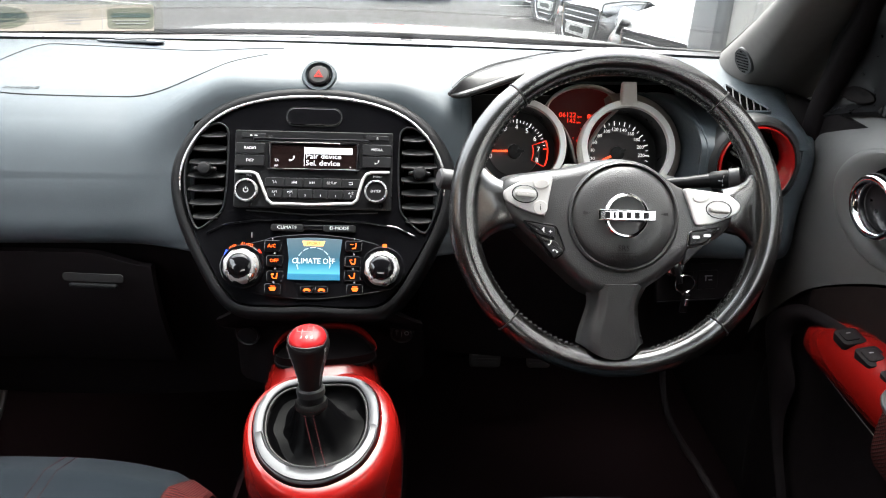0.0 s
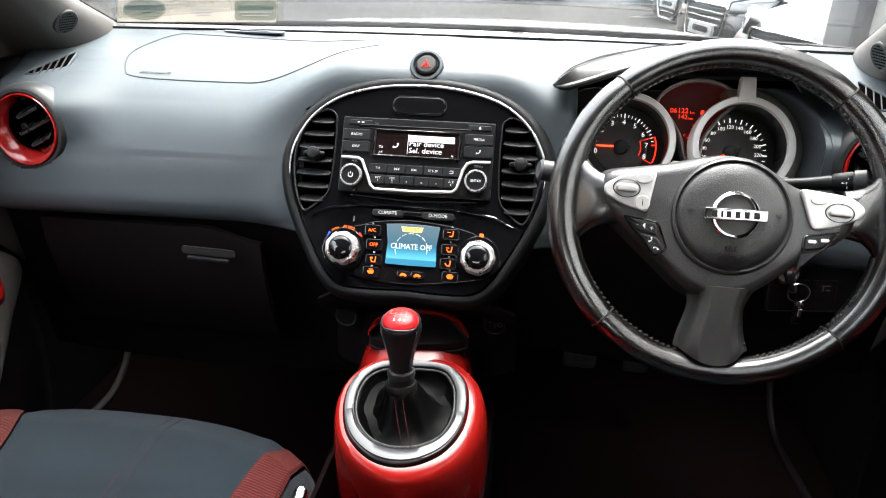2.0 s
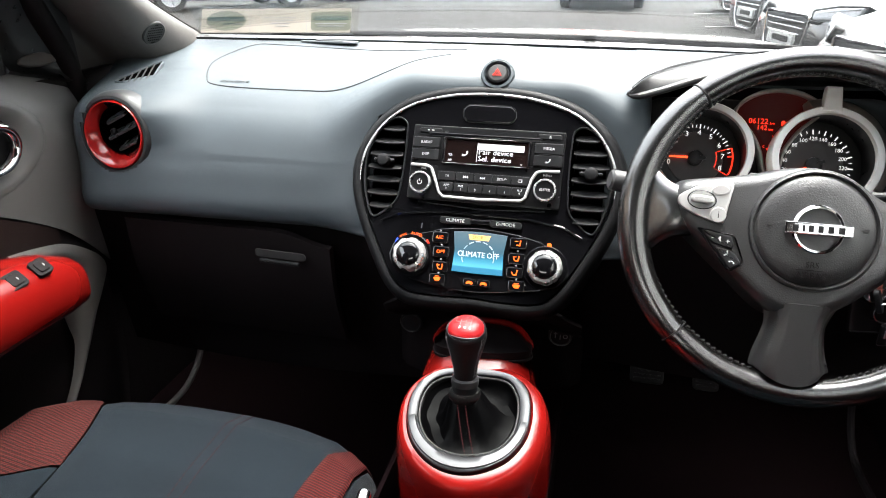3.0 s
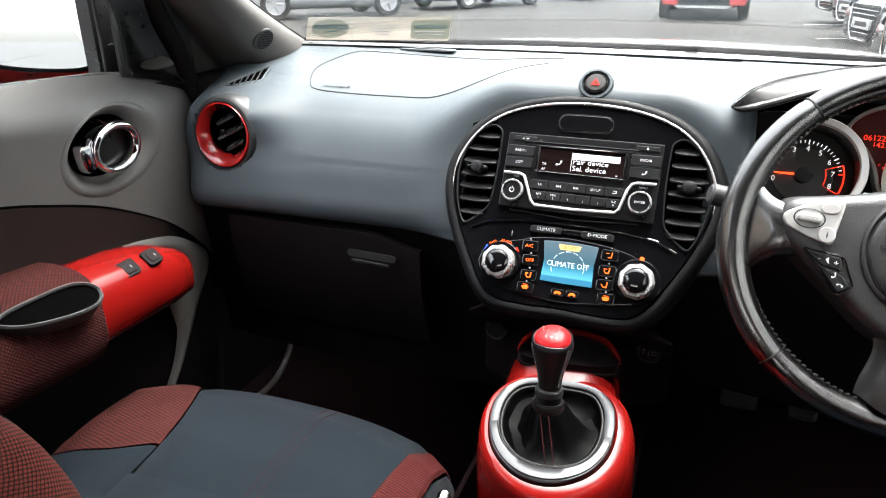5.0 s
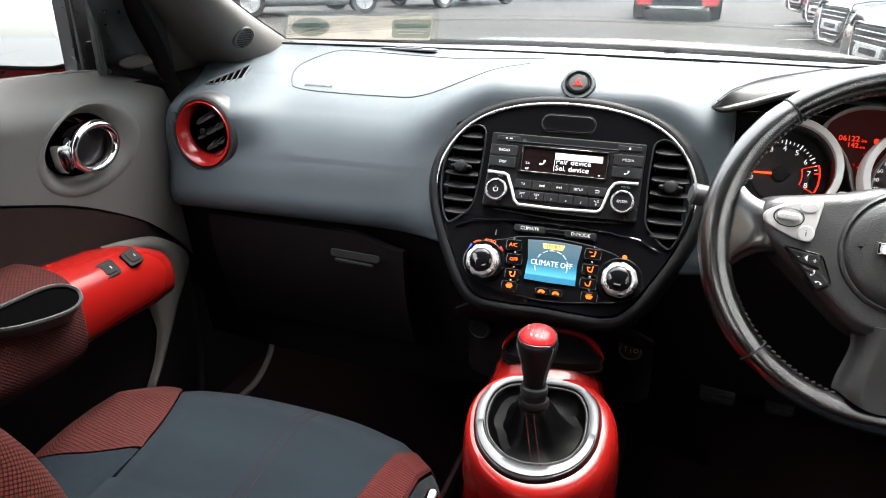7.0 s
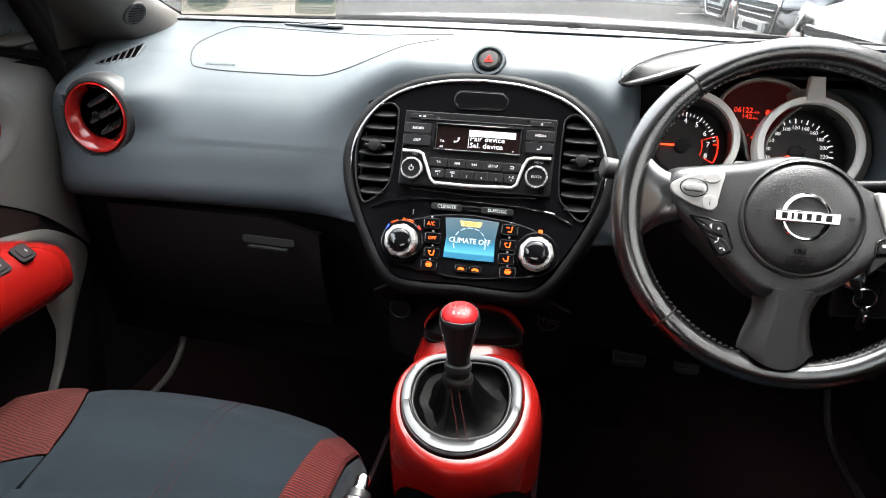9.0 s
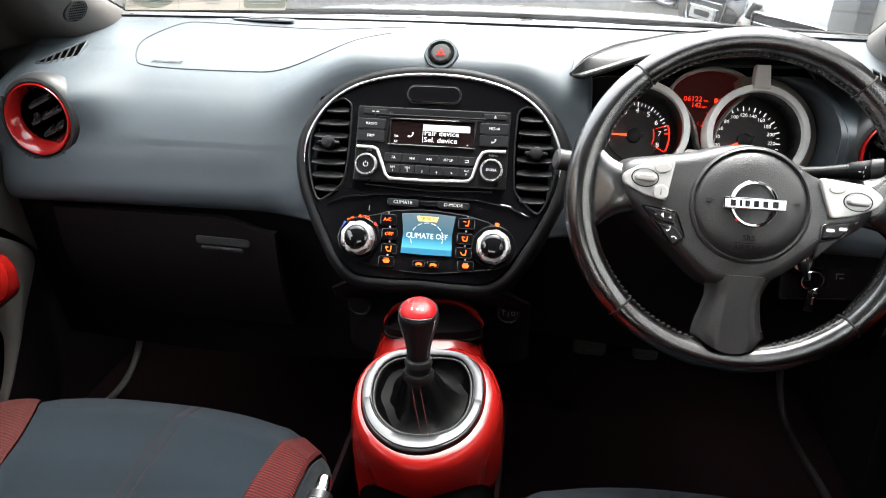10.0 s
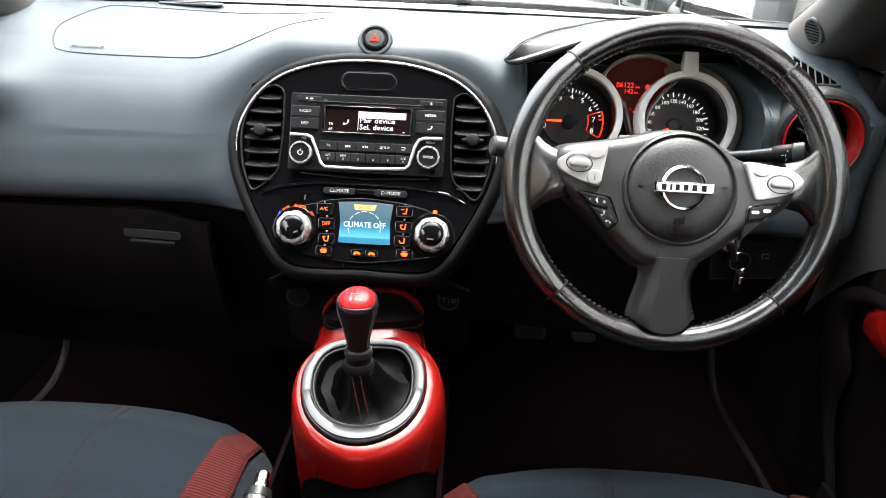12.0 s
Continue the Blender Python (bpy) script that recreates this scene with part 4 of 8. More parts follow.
for u, v, kind in ((-0.0447, -0.1895, "mix"), (-0.0470, -0.2058, "pane"), (0.0556, -0.1490, "face"), (0.0552, -0.1692, "both"), (0.0546, -0.1875, "feet"), (0.0584, -0.2048, "pane"), (-0.0033, -0.2058, "car"), (0.0156, -0.2056, "car")):
    if kind != "car":
        cap = part("button", plate(round_rect(0.022, 0.0145, 0.003, 3, u, v), STACK, 0.001, 0.0042, 0.001), PIANO, clim)
    else:
        cap = part("button", plate(round_rect(0.017, 0.0095, 0.003, 3, u, v), STACK, 0.001, 0.0042, 0.001), PIANO, clim)
    mark = seat_symbol(u, v, kind)
    bmesh.ops.transform(mark, matrix=STACK @ Matrix.Translation((u, v, 0)) @ Matrix.Diagonal((0.82, 0.82, 1, 1)) @ Matrix.Translation((-u, -v, 0)) @ STACK.inverted(), verts=mark.verts)
    part("lit_symbol", mark, ORANGE, cap, "lit orange symbol")
for u, v in ((-0.049, -0.1415), (-0.0455, -0.1600), (-0.0445, -0.1795), (-0.0460, -0.1975), (0.0567, -0.1395), (0.0560, -0.1592), (0.0555, -0.1783), (0.0575, -0.1960)):
    part("indicator", lathe([(0.0013, 0.001), (0.0012, 0.0046), (0.0, 0.0048)], STACK @ Matrix.Translation((u, v, 0)), 10), GREYPRINT, clim)
# temperature arc above the first knob
for a, word in ((118, "PUSH"), (80, "AUTO")):
    part("lettering", letters(word, 0.0042 if word == "PUSH" else 0.0058, STACK, -0.0862 + 0.0285 * math.cos(radians(a)), -0.1775 + 0.0285 * math.sin(radians(a)), 0.0046, turn=a - 90), ORANGE, clim, "lit orange words")
part("red_arrow", plate([Vector((-0.0625, -0.1600)), Vector((-0.0660, -0.1545)), Vector((-0.0690, -0.1590))], STACK, 0.001, 0.0046, 0.0002), REDGLOW, clim)
part("blue_arrow", plate([Vector((-0.1105, -0.1640)), Vector((-0.1040, -0.1610)), Vector((-0.1080, -0.1560))], STACK, 0.001, 0.0046, 0.0002), BLUEGLOW, clim)
part("fan_symbol", plate(round_rect(0.0055, 0.0055, 0.001, 2, 0.0955, -0.1478), STACK, 0.001, 0.0046, 0.0003), ORANGE, clim)
part("sensor_mark", bar(STACK, -0.0765, -0.1365, 0.0, 0.0012, 0.007, 0.0006), GREYPRINT, clim)

# hazard switch on the dashboard's brow
HZ = frame_at((0.004, 0.040, 1.0265), 38) @ Matrix.Scale(0.82, 4)
hz = thing("hazard_switch", (0.004, 0.040, 1.0265), "round black hazard switch with a red triangle", "switch")
part("collar", lathe([(0.0285, -0.014), (0.0285, -0.004), (0.0262, 0.0015), (0.0225, 0.002), (0.0198, -0.003), (0.0198, -0.012)], HZ, 40), DASH, hz, "grey moulded collar")
part("button_ring", lathe([(0.0198, -0.006), (0.0194, 0.0015), (0.0180, 0.003), (0.0168, 0.0015), (0.0168, -0.004)], HZ, 40), PIANO, hz)
part("button", lathe([(0.0170, -0.004), (0.0166, 0.002), (0.0140, 0.0042), (0.0, 0.0052)], HZ, 36), RUBBER, hz)
tri = lambda r: [Vector((0.0 + r * math.cos(radians(a)), -0.001 + r * math.sin(radians(a)))) for a in (90, 210, 330)]
for r, w in ((0.0085, 0.0011), (0.0048, 0.0009)):
    part("triangle", hoop(tri(r), HZ, w, 0.0048, 0.0057, 0.0002), REDGLOW, hz, "red triangle mark")

# ---------------------------------------------------------------- instrument cluster
CL = frame_at((0.270, 0.070, 0.920), 25)
cluster = thing("instrument_cluster", (0.345, 0.08, 0.92), "twin-dial instrument cluster with white rings and lit red display", "instrument cluster")


def dial_hood(cu, cv, r, depth, mat_in, wide):
    m = CL @ Matrix.Translation((cu, cv, -0.063))
    f = CL @ Matrix.Translation((cu, cv, depth))
    part("ring", lathe([(r + wide, -0.03), (r + wide, -0.003), (r + wide - 0.0015, 0.0), (r - 0.001, 0.0), (r - 0.002, -0.003), (r - 0.002, -0.008), (r + 0.002, -0.012)], f, 56), mat_in, cluster, "pale satin dial ring")
    part("dial_tube", lathe([(r + 0.003, -0.008), (r + 0.004, -0.070), (r + 0.002, -0.070), (r + 0.0005, -0.008)], f, 48), BLACK, cluster)
    part("dial_face", lathe([(r + 0.003, -0.012), (r + 0.003, -0.002), (0.0, -0.002)], m, 48), GAUGEFACE, cluster, "black dial face")
    part("dial_centre", lathe([(r * 0.64, -0.002), (r * 0.63, 0.0004), (0.0, 0.0004)], m, 40), GAUGEHUB, cluster)
    return m


TA = dial_hood(0.0115, 0.0112, 0.0600, 0.000, RINGPAINT, 0.0080)
SP = dial_hood(0.1685, 0.0112, 0.0605, 0.000, RINGPAINT, 0.0085)
BRONZE = surface("bronze_grey_trim", (0.34, 0.29, 0.245), 0.38, metal=0.4)
cowl = []
for k in range(41):
    a = radians(-62 + 170 * k / 40)
    cowl.append([CL @ Vector((0.1685 + r * math.cos(a), 0.0112 + r * math.sin(a), n)) for r, n in ((0.083, -0.050), (0.083, -0.020), (0.080, -0.014), (0.071, -0.007), (0.068, -0.010), (0.068, -0.050))])
part("outer_cowl_ring", rings_mesh(cowl), BRONZE, cluster, "bronze-grey outer ring")


def dial_marks(m, r, marks, mat, w=0.0016, ln=0.007):
    return join(*[bar(m, (r - ln / 2) * math.cos(radians(a)), (r - ln / 2) * math.sin(radians(a)), 0.0, ln if big else ln * 0.6, w if big else w * 0.7, 0.0004, turn=a) for a, big in marks])


t_ang = lambda n: 86 - 26.6 * (n - 4)
s_ang = lambda n: 95 - (n - 120) * 0.975
part("dial_ticks", dial_marks(TA, 0.0500, [(t_ang(k / 4), k % 4 == 0) for k in range(0, 28)], GAUGEWHITE), GAUGEWHITE, cluster)
part("dial_ticks", dial_marks(SP, 0.0505, [(s_ang(k * 10), k % 2 == 0) for k in range(0, 24)], GAUGEWHITE), GAUGEWHITE, cluster)
part("red_zone", join(tube([TA @ Vector((0.0510 * math.cos(radians(a)), 0.0510 * math.sin(radians(a)), 0.0004)) for a in range(20, -27, -4)], 0.0012, seg=5),
                      tube([TA @ Vector((0.0290 * math.cos(radians(a)), 0.0290 * math.sin(radians(a)), 0.0004)) for a in range(20, -27, -4)], 0.0007, seg=5),
                      bar(TA, 0.0400 * math.cos(radians(20)), 0.0400 * math.sin(radians(20)), 0, 0.022, 0.0012, turn=20),
                      bar(TA, 0.0400 * math.cos(radians(-26)), 0.0400 * math.sin(radians(-26)), 0, 0.022, 0.0012, turn=-26),
                      bar(TA, 0.0480 * math.cos(radians(6)), 0.0480 * math.sin(radians(6)), 0, 0.008, 0.002, turn=6)), REDGLOW, cluster, "lit red zone outline")
for n in range(0, 9):
    a = radians(t_ang(n))
    part("numeral", letters(str(n), 0.0105, TA, 0.0370 * math.cos(a), 0.0370 * math.sin(a), 0.0003), GAUGEWHITE, cluster)
for n in range(0, 240, 20):
    a = radians(s_ang(n))
    part("numeral", letters(str(n), 0.0074, SP, 0.0380 * math.cos(a), 0.0375 * math.sin(a), 0.0003), GAUGEWHITE, cluster)
part("lettering", letters("x1000", 0.004, TA, -0.046, -0.030, 0.0003), GAUGEWHITE, cluster)
part("lettering", letters("r/min", 0.004, TA, -0.045, -0.035, 0.0003), GAUGEWHITE, cluster)
for m, ang in ((TA, 180), (SP, 205)):
    nm = m @ Matrix.Rotation(radians(ang), 4, "Z")
    needle = part("needle", plate([Vector((0.004, -0.0017)), Vector((0.036, -0.0009)), Vector((0.036, 0.0009)), Vector((0.004, 0.0017))], nm, 0.003, 0.0045, 0.0003), NEEDLE, cluster, "lit orange-red needle")
    part("needle_hub", lathe([(0.0115, 0.0), (0.0105, 0.005), (0.007, 0.0062), (0.0, 0.0064)], m, 28), GAUGEFACE, needle)
    part("needle_tail", plate([Vector((-0.014, -0.002)), Vector((-0.004, -0.003)), Vector((-0.004, 0.003)), Vector((-0.014, 0.002))], nm, 0.004, 0.0068, 0.0004), GAUGEFACE, needle)

# display pod between the dials
pod = smooth_loop([(0.050, 0.060), (0.060, 0.079), (0.085, 0.092), (0.112, 0.094), (0.138, 0.086), (0.152, 0.070), (0.128, 0.045), (0.110, 0.015), (0.105, -0.012), (0.092, -0.012), (0.084, 0.015), (0.070, 0.040)], 4)
pod.reverse()
dispm, dnt, dbs = node_mat("red_display")
dbs.inputs["Base Color"].default_value = (0.005, 0.0016, 0.0014, 1)
dbs.inputs["Roughness"].default_value = 0.45
dbs.inputs["Specular IOR Level"].default_value = 0.2
dbs.inputs["Emission Color"].default_value = (0.25, 0.012, 0.006, 1)
dbs.inputs["Emission Strength"].default_value = 0.006
DS = CL @ Matrix.Translation((0.0058, 0.0079, -0.045)) @ Matrix.Scale(1.046, 4)
disp = part("display", plate(pod, DS, -0.012, 0.000, 0.001), dispm, cluster, "dim red trip display")
part("display_hood", hoop(offset(pod, -0.004), DS, 0.0045, -0.012, 0.010, 0.002), surface("grey_hood_trim", (0.42, 0.39, 0.36), 0.45, metal=0.3), disp, "pale grey display hood")
part("lettering", join(letters("06122", 0.0100, DS, 0.0790, 0.0545, 0.0008), letters("km", 0.0050, DS, 0.0965, 0.0525, 0.0008), letters("142", 0.0092, DS, 0.0840, 0.0460, 0.0008), letters("km", 0.0048, DS, 0.0950, 0.0442, 0.0008)), REDGLOW, disp, "lit red digits")
part("fuel_symbol", join(bar(DS, 0.110, 0.0530, 0.0006, 0.0050, 0.0075), bar(DS, 0.1145, 0.0530, 0.0006, 0.0014, 0.0060)), REDGLOW, disp)
part("gauge_scale", tube([DS @ Vector(p) for p in ((0.0935, 0.018, 0.0006), (0.100, 0.028, 0.0006), (0.1065, 0.038, 0.0006), (0.1125, 0.043, 0.0006))], 0.0005, seg=5), REDGLOW, disp)
part("gauge_bars", join(*[bar(DS, 0.0945 + 0.0022 * k, 0.0185 + 0.0045 * k, 0.0006, 0.0060, 0.0030, turn=30) for k in range(3)]), REDGLOW, disp)
part("lettering", join(letters("C", 0.004, DS, 0.088, 0.021, 0.0006), letters("H", 0.004, DS, 0.099, 0.035, 0.0006)), REDGLOW, disp)
# silver bridge pieces
part("bridge", plate([Vector((0.156, 0.072)), Vector((0.181, 0.072)), Vector((0.179, 0.106)), Vector((0.160, 0.106))], CL, -0.012, 0.002, 0.003), RINGPAINT, cluster, "silver bridge piece")
part("foot_piece", plate([Vector((0.188, -0.075)), Vector((0.212, -0.078)), Vector((0.236, -0.030)), Vector((0.216, -0.026))], CL, -0.014, 0.001, 0.003), RINGPAINT, cluster)
part("lower_bridge", plate([Vector((0.040, -0.062)), Vector((0.135, -0.062)), Vector((0.108, -0.014)), Vector((0.078, -0.014))], CL, -0.030, -0.003, 0.003), RINGPAINT, cluster)
part("reset_stalk", lathe([(0.0035, 0.0), (0.0042, 0.012), (0.003, 0.020), (0.0, 0.020)], CL @ Matrix.Translation((0.081, -0.032, -0.004)), 16), BLACK, cluster)
part("backing", plate(round_rect(0.34, 0.20, 0.05, 5, 0.088, 0.0), CL, -0.090, -0.066, 0.004), RUBBER, cluster)

# hood over the cluster, leather-look with stitching
visor = thing("instrument_visor", (0.36, 0.08, 1.02), "black leather-look instrument visor with grey stitching", "dashboard visor")
LIP = smooth_loop([(0.176, -0.020, 1.017), (0.189, 0.0, 1.013), (0.216, 0.012, 1.019), (0.259, 0.030, 1.031), (0.304, 0.045, 1.041), (0.360, 0.055, 1.047), (0.430, 0.055, 1.045), (0.495, 0.040, 1.025), (0.545, 0.010, 0.985)], 6, closed=False)
RIDGE = smooth_loop([(0.177, -0.016, 1.022), (0.200, 0.030, 1.032), (0.235, 0.070, 1.041), (0.280, 0.100, 1.046), (0.322, 0.120, 1.050), (0.380, 0.130, 1.053), (0.440, 0.125, 1.048), (0.505, 0.100, 1.024), (0.560, 0.060, 0.990)], 6, closed=False)


def on_curve(curve, i):
    k = i * (len(curve) - 1)
    n = min(int(k), len(curve) - 2)
    return curve[n].lerp(curve[n + 1], k - n)


def visor_skin(i, j):
    a, b = on_curve(LIP, i), on_curve(RIDGE, i)
    swell = min(0.009, 0.25 * (a - b).length)
    return a.lerp(b, j) + Vector((0, -0.4 * swell, swell)) * math.sin(math.pi * min(1.0, j * 1.05)) ** 0.8


VISORTHREAD = surface("visor_thread", (0.030, 0.030, 0.031), 0.7)


def visor_base(i, j):
    b = on_curve(RIDGE, i)
    x = b.x + 0.012 * (1 - i)
    end = Vector((x, 0.20, dash_top(min(x, 0.5), 0.20).z + 0.003))
    return b.lerp(end, j) + Vector((0, 0, -0.003 * math.sin(j * math.pi)))


part("skin", sheet(visor_skin, 50, 10, 0.003), VISORSKIN, visor, "black leather-look visor skin")
part("visor_base", sheet(visor_base, 40, 6, 0.003), DASH, visor, "grey visor base")
part("lip_roll", tube([on_curve(LIP, i / 60) for i in range(61)], [0.0015 + 0.003 * ease(0.0, 0.15, i / 60) for i in range(61)], seg=10), VISORSKIN, visor, "rounded visor lip")
for off in (0.62, 0.74, 0.86):
    part("stitching", tube([visor_skin(i / 70, off) + Vector((0, -0.0008, 0.0022)) for i in range(2, 68)], 0.0008, seg=5), VISORTHREAD, visor, "stitched seam")


def side_wall(x0, dx):
    """The dark wall that closes the dashboard's skin beside the dials, with a rolled edge."""
    def f(i, j):
        p = dash_point(x0, 0.22 + 0.62 * i)
        r = 0.014
        a = min(1.0, j * 3) * math.pi / 2
        y = p.y + r * (1 - math.cos(a)) + max(0.0, j - 1 / 3) * 1.5 * max(0.03, 0.15 - p.y)
        return Vector((x0 + math.copysign(r, dx) * math.sin(a), y, p.z - 0.004 * j))
    return f


part("cheek", sheet(side_wall(0.195, 1), 24, 14, 0.002), DASH, visor, "dark inner cheek")


def dial_shoulder(i, j):
    """The smooth skin between the speed dial's cowl and the end of the dashboard."""
    a = radians(80 - 150 * i)
    ring = CL @ Vector((0.1685 + 0.084 * math.cos(a), 0.0112 + 0.084 * math.sin(a), -0.024))
    skin = dash_point(0.522, 0.25 + 0.42 * i)
    p = ring.lerp(skin, j)
    turn = math.sin(math.pi / 2 * j)
    return Vector((p.x, ring.y + (skin.y - ring.y) * turn, p.z + 0.006 * math.sin(math.pi * j)))


part("dial_shoulder", sheet(dial_shoulder, 24, 12, 0.003), DASH, visor, "smooth grey shoulder beside the dials")
# Pale colour stands in for bright daylight showing under the visor.
part("inner_roof", sheet(lambda i, j: Vector((0.200 + 0.33 * i, 0.085 + 0.08 * j, 1.018 + 0.022 * math.sin(i * 3.14) - 0.012 * j)), 20, 5, 0.003), surface("visor_bright_patch", (0.40, 0.40, 0.40), 0.5), visor, "hood lining painted pale for the brightness under the visor")

# ---------------------------------------------------------------- steering wheel
HUB = frame_at((0.3735, -0.165, 0.916), 25)
RIM = HUB @ Matrix.Translation((-0.002, 0.0058, -0.030)) @ Matrix.Diagonal((1.0, 0.992, 1.0, 1.0))
wheel = thing("steering_wheel", HUB @ Vector((0, 0, -0.02)), "black leather three-spoke steering wheel with silver switch panels", "steering wheel")
R0, R1 = 0.1792, 0.0158


def rim_arc(a0, a1, bulge):
    n = max(8, int(abs(a1 - a0) / 3))
    rings = []
    seg = 20
    for i in range(n + 1):
        f = i / n
        a = radians(a0 + (a1 - a0) * f)
        e = min(1.0, min(f, 1 - f) * n * 0.6)
        rr = R1 * (0.93 + 0.07 * e) * (1 + bulge * math.sin(f * math.pi) ** 2)
        ring = []
        for k in range(seg):
            b = 2 * math.pi * k / seg
            rad = R0 - 0.3 * bulge * R1 * math.sin(f * math.pi) + rr * math.cos(b)
            ring.append(RIM @ Vector((rad * math.cos(a), rad * math.sin(a), 1.12 * rr * math.sin(b))))
        rings.append(ring)
    return rings_mesh(rings, uv=True)


part("rim_top", rim_arc(48.5, 130.5, 0.0), LEATHER, wheel, "smooth black leather rim")
part("rim_bottom", rim_arc(226.5, 312.5, 0.0), LEATHER, wheel, "smooth black leather rim")
part("rim_side", rim_arc(131.0, 226.0, 0.12), PERF, wheel, "perforated leather grip")
part("rim_side", rim_arc(313.0, 408.0, 0.12), PERF, wheel, "perforated leather grip")
for a in (48.2, 130.8, 226.2, 312.8):
    m = RIM @ Matrix.Rotation(radians(a), 4, "Z") @ Matrix.Translation((R0, 0, 0)) @ Matrix.Rotation(radians(90), 4, "X")
    part("rim_seam", lathe([(R1 * 0.9, -0.0008), (R1 * 1.02, -0.0006), (R1 * 1.02, 0.0006), (R1 * 0.9, 0.0008)], m, 24, 1.1), RUBBER, wheel)
beads = []
for k in range(150):
    a = radians(2.4 * k)
    deg = 2.4 * k
    if 155 < deg < 205 or (deg < 25 or deg > 335) or 255 < deg < 285:
        continue
    m = RIM @ Matrix.Rotation(a, 4, "Z") @ Matrix.Translation((R0 - R1 * 0.97, 0, 0.006))
    beads.append(box((0.0022, 0.0042, 0.0016), m @ Matrix.Rotation(radians(25), 4, "Z"), 0.0004))
tagged(part("stitching", join(*beads), THREAD, wheel, "grey thread stitching inside the rim"), kind="stuff")

BODY = [(0.0, 0.0655), (-0.034, 0.0615), (-0.062, 0.054), (-0.100, 0.048), (-0.132, 0.042), (-0.141, 0.027), (-0.138, 0.002), (-0.122, -0.014), (-0.098, -0.036), (-0.070, -0.061), (-0.047, -0.081), (-0.030, -0.089), (-0.008, -0.091), (0.016, -0.087), (0.037, -0.076), (0.060, -0.058), (0.085, -0.038), (0.112, -0.022), (0.126, -0.004), (0.130, 0.012), (0.124, 0.0225), (0.095, 0.028), (0.063, 0.036), (0.034, 0.055)]
loop = smooth_loop(BODY, 4)
rings = []
for ins, n in ((-0.004, -0.040), (0.0, -0.014), (0.002, -0.005), (0.007, 0.000), (0.014, 0.0015)):
    rings.append([HUB @ Vector((p.x, p.y, n)) for p in (offset(loop, ins) if ins else loop)])
part("hub_body", rings_mesh(rings), WHEELSKIN, wheel, "grained black hub and spokes")
part("airbag_pad", lathe([(0.0635, 0.000), (0.0640, 0.004), (0.0622, 0.008), (0.0600, 0.0092), (0.0585, 0.0075), (0.0578, 0.0062), (0.0568, 0.0075), (0.053, 0.0105), (0.040, 0.0135), (0.020, 0.0150), (0.0, 0.0155)], HUB @ Matrix.Translation((-0.002, -0.0015, -0.004)), 56), WHEELSKIN, wheel, "round grained airbag pad")
pad = HUB @ Matrix.Translation((-0.0015, -0.001, 0.0))
badge = part("emblem", lathe([(0.0245, 0.009), (0.0250, 0.0135), (0.0235, 0.0152), (0.0215, 0.0150), (0.0205, 0.0130), (0.0205, 0.009)], pad, 48), CHROME, wheel, "plain chrome ring badge")
part("emblem_bar", plate(round_rect(0.064, 0.0125, 0.0015, 2), pad, 0.010, 0.0165, 0.0012), CHROME, badge)
for u, w in ((-0.0220, 0.0088), (-0.0143, 0.0038), (-0.0075, 0.0076), (0.0015, 0.0080), (0.0108, 0.0082), (0.0208, 0.0092)):
    part("emblem_mark", plate(round_rect(w * 0.62, 0.0068, 0.0004, 1, u, 0.0), pad, 0.0160, 0.0170, 0.0002), BLACK, badge, "dark inlaid mark")
# Relief shading of the embossing is put in as a darker plastic.
part("lettering", join(letters("SRS", 0.0085, pad, -0.002, -0.0365, 0.0112, 0.0010), letters("AIRBAG", 0.0085, pad, -0.002, -0.0470, 0.0098, 0.0010), bar(pad, -0.002, -0.0417, 0.0104, 0.030, 0.0008)), DARK, wheel, "embossed words SRS AIRBAG")
for sx in (-1, 1):
    part("horn_mark", join(plate([Vector((sx * 0.0475, 0.004)), Vector((sx * 0.0425, 0.0035)), Vector((sx * 0.0425, 0.0015)), Vector((sx * 0.0475, 0.001))][::1 if sx < 0 else -1], pad, 0.007, 0.0098, 0.0001), bar(pad, sx * 0.0405, 0.0025, 0.008, 0.003, 0.0006, 0.0016)), RUBBER, wheel)
    rr = []
    for x, v0, v1, n0, th in ((0.118, -0.016, 0.034, -0.012, 0.010), (0.128, -0.018, 0.036, -0.011, 0.012), (0.138, -0.020, 0.039, -0.013, 0.013), (0.148, -0.026, 0.045, -0.018, 0.013), (0.158, -0.036, 0.056, -0.024, 0.012), (0.168, -0.052, 0.074, -0.030, 0.011), (0.176, -0.070, 0.092, -0.032, 0.008)):
        ring = []
        for k in range(20):
            a = 2 * math.pi * k / 20
            c, s_ = math.cos(a), math.sin(a)
            ring.append(HUB @ Vector((sx * x - 0.002, (v0 + v1) / 2 + (v1 - v0) / 2 * math.copysign(abs(c) ** 0.8, c), n0 - 0.002 + th * s_)))
        rr.append(ring)
    part("spoke_grip", rings_mesh(rr, uv=True), PERF, wheel, "perforated leather spoke grip")

# lower spoke: a broad raised middle between two falling flanks, cut round at the rim
SPOKE = smooth_loop([(-0.078, -0.0400, 0.0340), (-0.098, -0.0365, 0.0250), (-0.115, -0.0400, 0.0250), (-0.132, -0.0450, 0.0280), (-0.148, -0.0470, 0.0330), (-0.158, -0.0430, 0.0290)], 4, closed=False)


